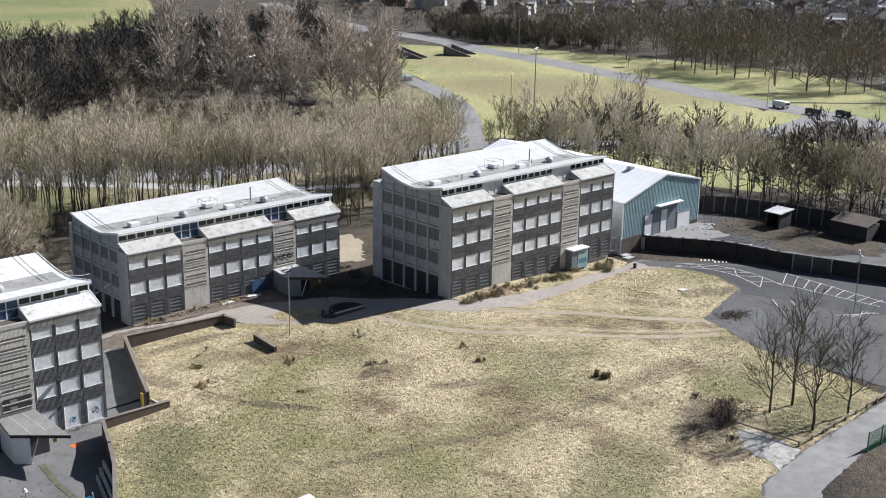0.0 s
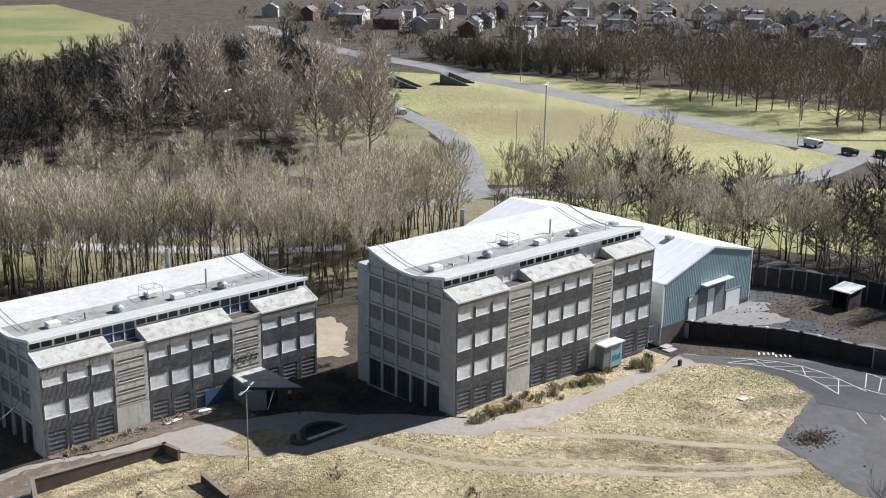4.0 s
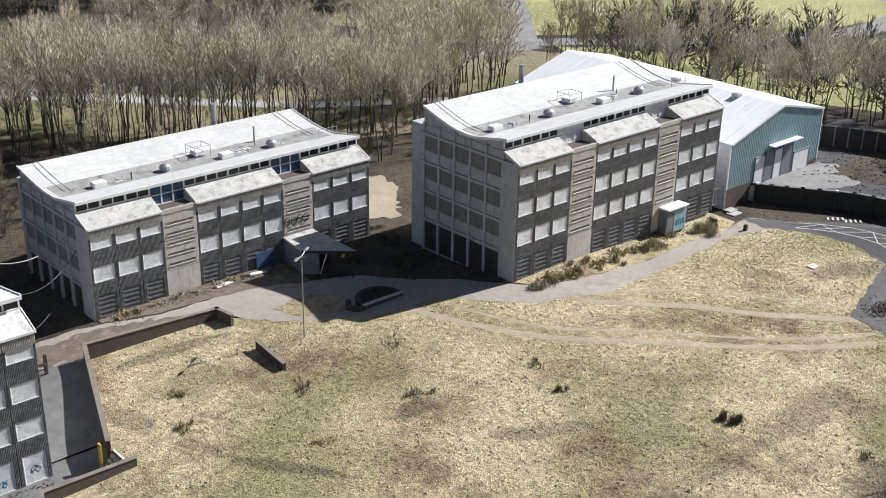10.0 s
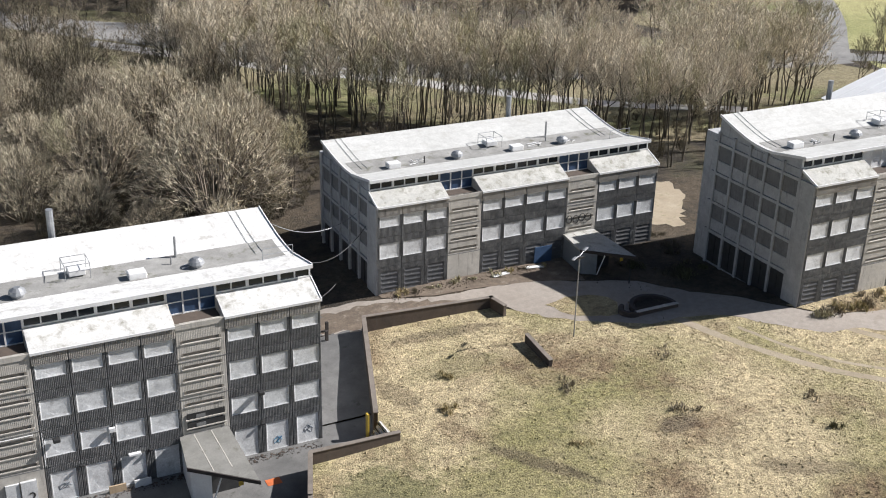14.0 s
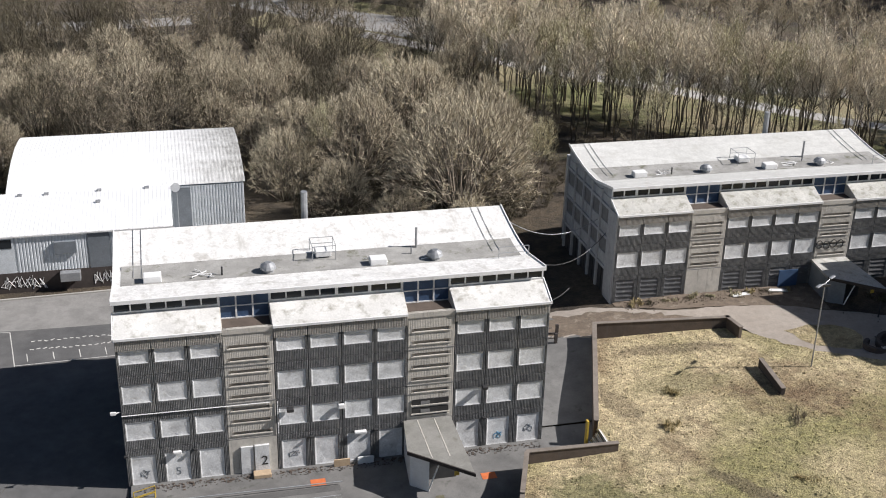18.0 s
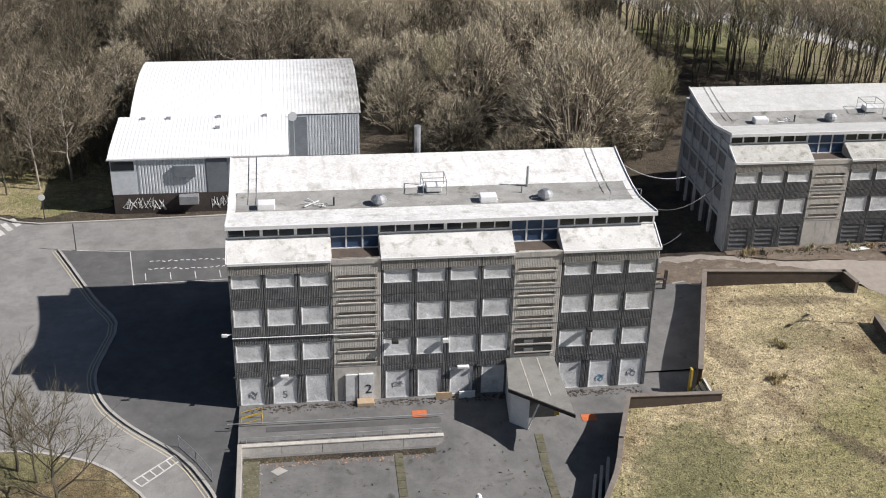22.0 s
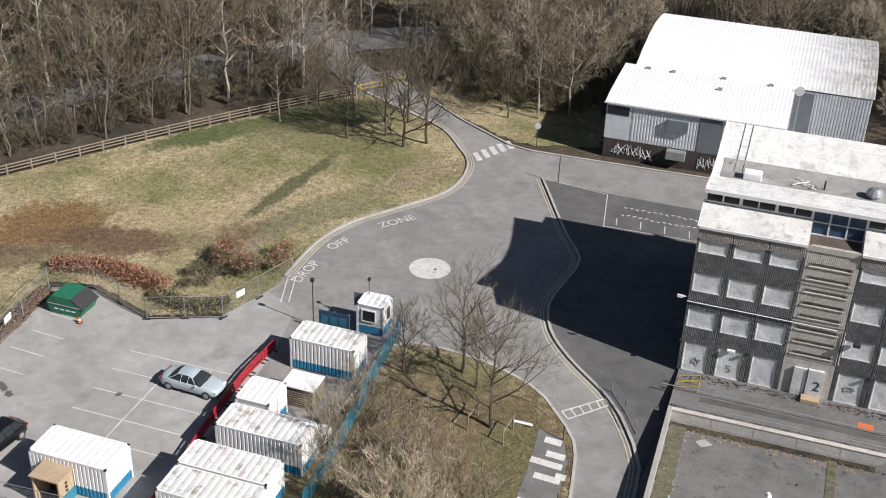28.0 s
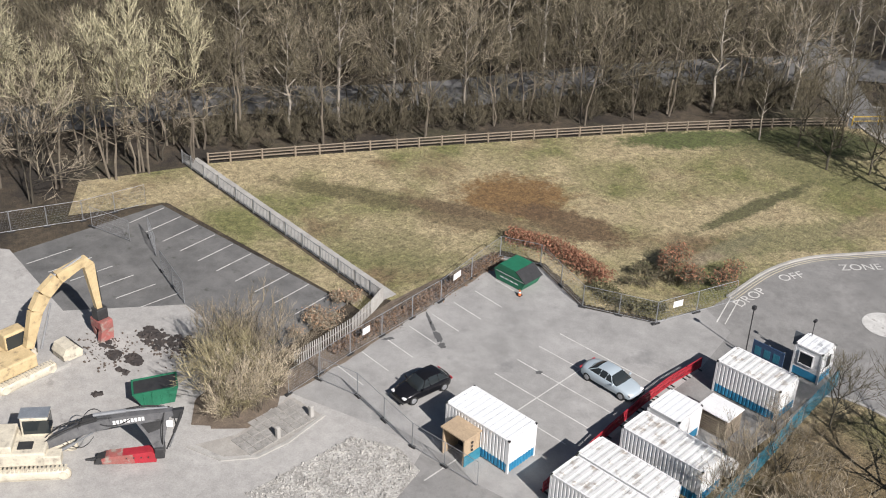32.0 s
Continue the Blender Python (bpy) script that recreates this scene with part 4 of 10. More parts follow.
def window_board(kind, dark=False):
    """A pressed steel sheet over an opening, dished round its edge, with a folded rim."""
    a, b, w = {"top": (0.92, 2.04, 2.05), "mid": (0.77, 2.32, 2.05), "low": (0.0, 2.5, 1.78)}[kind]
    s = (BAY - w) / 2
    g = Geo()
    x0, x1, z0, z1, e = s + 0.02, BAY - s - 0.02, a + 0.03, b - 0.03, 0.09
    y = -0.015
    ring = [[(x0, y, z0), (x1, y, z0), (x1, y, z1), (x0, y, z1)],
            [(x0 + e, y + 0.035, z0 + e), (x1 - 2 * e, y + 0.035, z0 + e), (x1 - 2 * e, y + 0.035, z1 - e), (x0 + e, y + 0.035, z1 - e)]]
    back = [(x0, y + 0.14, z0), (x1, y + 0.14, z0), (x1, y + 0.14, z1), (x0, y + 0.14, z1)]
    for i in range(4):
        j = (i + 1) % 4
        g.quad(ring[0][i], ring[0][j], ring[1][j], ring[1][i])
        g.quad(back[i], back[j], ring[0][j], ring[0][i])
    # the dished middle, domed a little
    a0, b0, c0, d0 = ring[1]
    cx, cz = (a0[0] + b0[0]) / 2 + 0.12, (a0[2] + c0[2]) / 2
    ell = [(cx + (b0[0] - a0[0]) * 0.34 * math.cos(k / 12 * 2 * math.pi), y + 0.058, cz + (c0[2] - a0[2]) * 0.36 * math.sin(k / 12 * 2 * math.pi)) for k in range(12)]
    rim = [(b0[0], b0[1], cz), c0, ((c0[0] + d0[0]) / 2, c0[1], c0[2]), d0, (a0[0], a0[1], cz), a0, ((a0[0] + b0[0]) / 2, a0[1], a0[2]), b0]
    ids = [0, 1, 3, 4, 6, 7, 9, 11]
    for k in range(8):
        p, q = rim[k], rim[(k + 1) % 8]
        i0, i1 = ids[k], ids[(k + 1) % 8] + (12 if k == 7 else 0)
        g.quad(p, *[ell[i % 12] for i in range(i0, i1 + 1)], q)
    g.quad(*ell)
    if dark:
        for k in range(5):
            z = z0 + e + (k + 0.5) * (z1 - z0 - 2 * e) / 5
            g.box(x0 + e, x1 - e, y - 0.01, y + 0.05, z - 0.05, z + 0.05)
    return g


def ribbed(w, h, depth=0.04):
    g = Geo()
    ribs(g, 0, w, 0, h, 0.0, depth)
    return g


def slot_louvre():
    g = Geo().box(0, STAIR - 0.64, 0.1, 0.2, -0.13, 0.13)
    g.box(0, STAIR - 0.64, 0.0, 0.1, 0.1, 0.13)
    g.box(0.0, 0.14, -0.02, 0.1, -0.13, 0.13)
    g.box(STAIR - 0.78, STAIR - 0.64, -0.02, 0.1, -0.13, 0.13)
    return g


SHARED = {}


def shared(key, make, mat):
    if key not in SHARED:
        SHARED[key] = make().mesh(key[0], mat)
    return SHARED[key]


def cowl(r=0.55):
    g = Geo()
    g.stick((0, 0, 0), (0, 0, 0.35), r * 0.8, r * 0.8, 12)
    g.stick((0, 0, 0.35), (0, 0, 0.6), r * 1.15, r, 12)
    g.stick((0, 0, 0.6), (0, 0, 0.8), r, r * 0.45, 12)
    return g


def block(name, label, x, y, base, storeys, low_dark, west_gable, seed, coat="roof", infill="blueframe", deep=14.0, rise=2.15):
    profile = roof_profile(deep, rise)
    rnd = random.Random(seed)
    top = storeys * STOREY
    ob = empty(name, label, "building", Matrix.Translation((x, y, base)), "derelict office blocks")
    # body
    g = Geo()
    g.box(0.12, LONG - 0.12, 0.31, deep, -0.8, top - 0.35)
    g.prism([(2.16, top - 0.35), (deep, top - 0.35), (deep, top + rise - 0.12)] + [(a, top + b - 0.12) for a, b in reversed(profile[1:-1])] + [(2.16, top + 1.8)], 'x', 0.12, LONG - 0.12)
    g.box(0.4, LONG - 0.4, deep, 15.7, -0.8, top + 0.5)
    part("wall", g, "gable", ob, "grey weathered concrete walls")
    # front: bays and stair bays
    for s in range(storeys):
        kind = "low" if s == 0 else "top" if s == storeys - 1 else "mid"
        me = shared(("facade_panel", kind), lambda: panel(kind), "concrete_dark")
        dark = s == 0 and low_dark
        bd = shared(("window_board", kind, dark), lambda: window_board(kind, dark), "board_dark" if dark else "board")
        for i, bx in enumerate(BAYS):
            part("facade_panel", me, "", ob, at=(bx, 0, s * STOREY))
            part("window_board", bd, "", ob, at=(bx, 0, s * STOREY))
    fascia = shared(("fascia_panel",), lambda: (lambda q: (ribs(q, 0.03, BAY - 0.03, 0, 0.95, 0.0, 0.04), q)[1])(Geo()), "concrete_pale")
    for bx in BAYS:
        part("fascia_panel", fascia, "", ob, at=(bx, -0.06, top - 0.97))
    slot = shared(("slot_louvre",), slot_louvre, "slot")
    foot = shared(("foot_panel",), lambda: Geo().box(0.02, STAIR - 0.02, -0.03, 0.2, 0.0, STOREY - 0.04), "concrete")
    column = shared(("ribbed_column", storeys), lambda: ribbed(0.3, top - STOREY, 0.007), "concrete")
    sill = shared(("slot_sill",), lambda: Geo().box(0.28, STAIR - 0.28, -0.07, 0.1, -0.2, -0.13), "concrete")
    for sx in STAIRS:
        st = part("stair_bay", foot, "", ob, "pale ribbed concrete stair bay with long slots", at=(sx, -0.02, 0))
        part("ribbed_column", column, "", st, at=(0.02, 0, STOREY))
        part("ribbed_column", column, "", st, at=(STAIR - 0.32, 0, STOREY))
        for k in range(1, storeys):
            part("storey_joint", shared(("storey_joint",), lambda: Geo().box(0.0, STAIR, -0.035, 0.02, -0.03, 0.03), "gable_panel"), "", st, at=(0, 0, k * STOREY))
        z = top
        for i in range((8 if storeys == 4 else 5) + 1):
            c = top - 1.43 - 1.02 * i
            last = i == (8 if storeys == 4 else 5) or c - 0.13 < STOREY + 0.1
            lo = STOREY if last else c + 0.13
            strip = shared(("ribbed_strip", round(z - lo, 2)), lambda: ribbed(STAIR - 0.64, z - lo, 0.007), "concrete")
            part("ribbed_strip", strip, "", st, at=(0.32, 0, lo))
            if last:
                break
            part("slot_louvre", slot, "", st, at=(0.32, 0, c))
            part("slot_sill", sill, "", st, at=(0, 0, c))
            z = c - 0.13
    # roofs
    g = Geo()
    up = [(a, top + b) for a, b in profile]
    g.prism(up + [(a, b - 0.14) for a, b in reversed(up)], 'x', -0.05, LONG + 0.05)
    part("main_roof", g, coat, ob, "white-coated roof with a swept-up rear edge, stained")
    g = Geo()
    strip = [(a, top + b + 0.012) for a, b in profile[1:4]]
    strip = [(5.6, top + 1.307)] + strip + [(8.9, top + 1.367)]
    g.prism(strip + [(a, b - 0.03) for a, b in reversed(strip)], 'x', 0.5, LONG - 0.6)
    part("roof_valley", g, "gutter", ob, "grey felted valley gutter")
    spans = [(0, STAIRS[0]), (STAIRS[0] + STAIR, STAIRS[1]), (STAIRS[1] + STAIR, LONG)]
    for a, b in spans:
        g = Geo().prism([(-0.14, top - 0.02), (2.12, top + 0.93), (2.12, top + 0.78), (-0.14, top - 0.14)], 'x', a, b)
        g.prism([(0.1, top - 0.2), (2.1, top + 0.8), (2.1, top - 0.3), (0.1, top - 0.3)], 'x', a + 0.05, b - 0.05)
        part("ledge_roof", g, "ledge" if coat == "roof_white" else "ledge_dark", ob, "sloping stained ledge roof")
        part("roof_edge", Geo().box(a, b, -0.2, -0.1, top - 0.16, top + 0.02), "white", ob)
    for a in STAIRS:
        part("recess_floor", Geo().box(a, a + STAIR, 0.2, 2.14, top - 0.4, top - 0.22), "wallblock", ob, "grimy recessed flat roof")
        part("recess_kerb", Geo().box(a, a + STAIR, -0.08, 0.2, top - 0.4, top + 0.0), "concrete", ob)
    # rooflight band
    edge = Geo().box(-0.08, LONG + 0.08, 1.62, 1.74, top + 1.74, top + 2.03)
    part("fascia_board", edge, "white", ob)
    for a, b in spans:
        n = max(3, round((b - a) / 1.22))
        w = (b - a) / n
        g = Geo().box(a, b, 2.0, 2.14, top + 0.93, top + 1.02).box(a, b, 2.0, 2.14, top + 1.68, top + 1.78)
        for i in range(n + 1):
            t = 0.11 if i % 2 == 0 else 0.045
            g.box(max(a, a + i * w - t), min(b, a + i * w + t), 2.0, 2.14, top + 1.02, top + 1.68)
        part("clerestory_frame", g, "white", ob, "white-painted window frame")
        pane = Geo().box(0.05, w - 0.05, 0, 0.02, 0, 0.66)
        me = pane.mesh("pane", "glass")
        for i in range(n):
            part("pane", me, "", ob, at=(a + i * w, 2.09, top + 1.02))
    for a in STAIRS:
        g = Geo()
        for i in range(4):
            g.box(a + i * STAIR / 3 - 0.06, a + i * STAIR / 3 + 0.06, 1.98, 2.12, top - 0.22, top + 1.75)
        for z in (top - 0.2, top + 0.75, top + 1.7):
            g.box(a, a + STAIR, 1.99, 2.12, z, z + 0.08)
        part("stair_window_frame", g, "white", ob)
        for i in range(3):
            part("blue_pane", Geo().box(a + i * STAIR / 3 + 0.06, a + (i + 1) * STAIR / 3 - 0.06, 2.05, 2.1, top - 0.2, top + 1.7), infill, ob, "blue infill panel" if infill == "blueframe" else "white infill panel")
        for k in (0.0, STAIR):
            part("recess_cheek", Geo().prism([(0.1, top - 0.25), (2.12, top - 0.25), (2.12, top + 0.9), (0.1, top - 0.02)], 'x', a + k - 0.06, a + k + 0.06), "concrete", ob)
    # end trims
    for e in (-0.1, LONG + 0.02):
        g = Geo().prism([(a, b - 0.16) for a, b in up] + [(a, b + 0.1) for a, b in reversed(up)], 'x', e, e + 0.08)
        g.prism([(-0.16, top - 0.2), (2.1, top + 0.74), (2.1, top + 0.98), (-0.16, top + 0.04)], 'x', e, e + 0.08)
        part("verge_trim", g, "white", ob)
    # west gable: frame with sunk panels
    if west_gable:
        cols = [2.0 + i * (deep - 2.2) / 5 for i in range(6)]
        g = Geo()
        for c in cols:
            g.box(-0.14, 0.14, c - 0.14, c + 0.14, -0.6, top + 1.0)
        for s in range(storeys):
            g.box(-0.12, 0.13, 2.0, 13.9, s * STOREY + 2.72, s * STOREY + 2.98)
        g.box(-0.16, 0.13, 0.04, 1.9, -0.6, top - 0.02)
        part("gable_frame", g, "gable", ob, "grey concrete gable frame")
        rail = Geo().box(0.02, 0.13, 0, 2.08, 0, 1.1).box(-0.04, 0.13, 0, 2.08, 1.1, 1.18)
        rail_me = shared(("gable_spandrel",), lambda: rail, "gable")
        win_me = shared(("gable_board",), lambda: Geo().box(0.06, 0.13, 0.04, 2.04, 1.18, 2.72).box(0.0, 0.1, 0.06, 0.14, 1.2, 2.7).box(0.0, 0.1, 1.94, 2.02, 1.2, 2.7), "gable_panel")
        door_me = shared(("gable_door",), lambda: Geo().box(0.05, 0.13, 0.1, 1.98, -0.4, 2.5).box(0.0, 0.1, 1.0, 1.08, -0.4, 2.5), "darkmetal")
        for s in range(storeys):
            for c in cols[:-1]:
                if s == 0:
                    part("gable_door", door_me, "", ob, at=(0, c + 0.14, 0))
                else:
                    part("gable_spandrel", rail_me, "", ob, at=(0, c + 0.14, s * STOREY))
                    part("gable_board", win_me, "", ob, at=(0, c + 0.14, s * STOREY))
        for i, c in enumerate(cols[:-1]):
            part("gable_head", Geo().box(0.03, 0.13, c + 0.14, c + 2.22, top + 0.0, top + 0.75), "gable", ob)
    # plant on the roof
    cw = shared(("roof_cowl",), cowl, "steel")
    for i in range(4):
        cx = (3.5, 10.5, 19.0, 24.5)[i] + rnd.uniform(-1.0, 1.0)
        if i % 2:
            part("roof_cowl", cw, "", ob, "round metal roof extract cowl", at=(cx, 6.4, top + 1.18))
        else:
            part("roof_vent_box", bevelled(1.3, 0.9, 0.55, 0.06).moved(Matrix.Translation((cx, 6.3, top + 1.5))), "white", ob, "boxy white roof vent")
    hx = 15.6 + rnd.uniform(-1, 1)
    g = Geo()
    for a in (hx - 0.9, hx + 0.9):
        for b in (7.6, 9.4):
            g.stick((a, b, top + 1.2), (a, b, top + 2.4), 0.03, 0.03, 5)
    for b in (7.6, 9.4):
        g.stick((hx - 0.9, b, top + 2.4), (hx + 0.9, b, top + 2.4), 0.03, 0.03, 5)
        g.stick((hx - 0.9, b, top + 1.9), (hx + 0.9, b, top + 1.9), 0.03, 0.03, 5)
    g.stick((hx - 0.9, 7.6, top + 2.4), (hx - 0.9, 9.4, top + 2.4), 0.03, 0.03, 5)
    g.stick((hx + 0.9, 7.6, top + 2.4), (hx + 0.9, 9.4, top + 2.4), 0.03, 0.03, 5)
    part("hatch_rail", g, "steel", ob, "thin steel guard rail round a roof hatch")
    part("roof_hatch", bevelled(1.2, 1.1, 0.5, 0.05).moved(Matrix.Translation((hx, 8.5, top + 1.6))), "white", ob)
    g = Geo()
    for a in (LONG - 2.6, LONG - 0.2):
        g.stick((a, 5.2, top + 1.3), (a, 5.2, top + 2.3), 0.03, 0.03, 5)
    for z in (1.8, 2.3):
        g.stick((LONG - 2.6, 5.2, top + z), (LONG - 0.2, 5.2, top + z), 0.025, 0.025, 5)
    part("edge_rail", g, "steel", ob)
    part("flue", Geo().stick((23.0, 8.6, top + 1.2), (23.0, 8.6, top + 3.0), 0.1, 0.1, 8), "steel", ob)
    part("vent_pipe", Geo().stick((22.4, 7.6, top + 1.2), (22.4, 7.6, top + 1.8), 0.06, 0.06, 6), "steel", ob)
    part("vent_pipe", Geo().stick((7.8, 6.4, top + 1.2), (7.8, 6.4, top + 1.9), 0.07, 0.07, 6), "darkmetal", ob)
    for i in range(3):
        cx = (6.5, 20.5, 24.0)[i] + rnd.uniform(-1, 1)
        g = Geo()
        for k in range(5):
            g.stick((cx + rnd.uniform(-1, 1), 6.6 + rnd.uniform(-0.6, 0.9), top + 1.3), (cx + rnd.uniform(-1, 1), 6.6 + rnd.uniform(-0.6, 0.9), top + 1.38), 0.04, 0.04, 4)
        part("loose_lagging", g, "white", ob, "strewn lengths of pale pipe lagging")
    for a in (1.4, 2.0, LONG - 2.6, LONG - 2.0):
        part("roof_cable", tube([(a, y0, top + z0 + 0.04) for y0, z0 in profile[2:]], 0.022), "steel", ob, "thin cable laid over the roof")
    part("rear_flue", Geo().stick((15.0 if storeys == 4 else 22.0, 14.8, top + 0.4), (15.0 if storeys == 4 else 22.0, 14.8, top + 4.2), 0.28, 0.28, 10), "steel", ob, "tall galvanised boiler flue")
    return ob


block_south = block("office_block", "derelict four-storey office block with white boarded windows", 0.0, 0.0, 0.0, 4, False, False, 1, "roof_white")
block_mid = block("office_block", "derelict three-storey office block with boarded windows and dark gable", 43.9, 17.95, 10.77 - 3 * STOREY, 3, True, True, 2)
block_east = block("office_block", "derelict four-storey office block sunk behind a scrubby bank", 77.2, -2.0, 14.91 - 4 * STOREY, 4, True, True, 3, infill="white", deep=13.5, rise=2.65)


# ---- warehouse beside the east block ----
def corrugate(g, x0, x1, z0, z1f, y, pitch=0.35, depth=0.05, face=-1):
    """Profiled cladding along x; z1f gives the height of the top edge."""
    n = max(2, round((x1 - x0) / pitch))
    w = (x1 - x0) / n
    for i in range(n):
        a = x0 + i * w
        pts = [(a, y), (a + w * 0.3, y), (a + w * 0.4, y + face * depth), (a + w * 0.9, y + face * depth), (a + w, y)]
        for (ax, ay), (bx, by) in zip(pts, pts[1:]):
            g.quad((ax, ay, z0), (bx, by, z0), (bx, by, z1f(bx)), (ax, ay, z1f(ax)))


def warehouse():
    ob = empty("warehouse", "teal-clad warehouse with a bright white pitched roof", "warehouse", Matrix.Translation((111.1, -1.9, 2.0)))
    ridge, wide, deep = 9.8, 18.6, 34.0
    eave0, eave1, top = 8.0, 9.0, 10.9

    def roof_z(x):
        return eave0 + (top - eave0) * x / ridge if x < ridge else top + (eave1 - top) * (x - ridge) / (wide - ridge)
    g = Geo().prism([(0.05, -1.0), (wide - 0.05, -1.0), (wide - 0.05, eave1 - 0.1), (ridge, top - 0.1), (0.05, eave0 - 0.1)], 'y', 0.06, deep)
    part("shell", g, "palegrey", ob)
    g = Geo()
    corrugate(g, 0.0, wide, 2.6, lambda x: roof_z(x) - 0.05, 0.0)
    part("gable_cladding", g, "teal", ob, "teal profiled steel cladding")
    part("plinth", Geo().box(-0.02, wide, -0.1, 0.05, -1.0, 2.6), "wallblock", ob)
    for a, b in ((0.0, ridge), (ridge, wide)):
        n = 24
        g = Geo()
        for i in range(n):
            y0, y1 = -0.2 + i * (deep + 0.4) / n, -0.2 + (i + 1) * (deep + 0.4) / n
            g.quad((a - (0.15 if a == 0 else 0), y0, roof_z(a) + 0.0), (b + (0.15 if b == wide else 0), y0, roof_z(b)), (b + (0.15 if b == wide else 0), y1 - 0.06, roof_z(b)), (a - (0.15 if a == 0 else 0), y1 - 0.06, roof_z(a)))
            g.quad((a, y1 - 0.06, roof_z(a)), (b, y1 - 0.06, roof_z(b)), (b, y1 - 0.03, roof_z(b) + 0.04), (a, y1 - 0.03, roof_z(a) + 0.04))
            g.quad((a, y1 - 0.03, roof_z(a) + 0.04), (b, y1 - 0.03, roof_z(b) + 0.04), (b, y1, roof_z(b)), (a, y1, roof_z(a)))
        part("roof_slope", g, "metalroof", ob, "white profiled steel roof slope")
    g = Geo()
    for a, b in ((0.0, ridge), (ridge, wide)):
        g.prism([(a, roof_z(a) - 0.18), (b, roof_z(b) - 0.18), (b, roof_z(b) + 0.06), (a, roof_z(a) + 0.06)], 'y', -0.26, -0.14)
    part("verge_trim", g, "white", ob)
    part("corner_trim", Geo().box(-0.08, 0.1, -0.1, 0.1, 0, eave0), "white", ob)
    part("corner_trim", Geo().box(wide - 0.1, wide + 0.08, -0.1, 0.1, 0, eave1), "white", ob)
    for i, (a, b, h, mat) in enumerate(((5.2, 7.0, 5.3, "white"), (7.2, 8.9, 5.6, "greydoor"), (9.1, 10.6, 5.5, "white"), (10.8, 12.8, 5.9, "greydoor"), (13.2, 16.5, 4.4, "white"))):
        door = part("loading_door", Geo().box(a, b, -0.14, 0.02, 2.0, h), mat, ob, "tall loading door")
        part("door_frame", Geo().box(a - 0.08, a, -0.18, 0.02, 2.0, h + 0.08).box(b, b + 0.08, -0.18, 0.02, 2.0, h + 0.08).box(a - 0.08, b + 0.08, -0.18, 0.02, h, h + 0.1), "greydoor", door)
    part("door_canopy", Geo().box(7.6, 13.6, -0.9, 0.0, 6.3, 6.42), "white", ob)
    for i in range(3):
        part("roof_vent", bevelled(0.9, 0.9, 0.4, 0.05).moved(Matrix.Translation((9.0, 6 + i * 9, 10.9))), "steel", ob)
    return ob


warehouse()


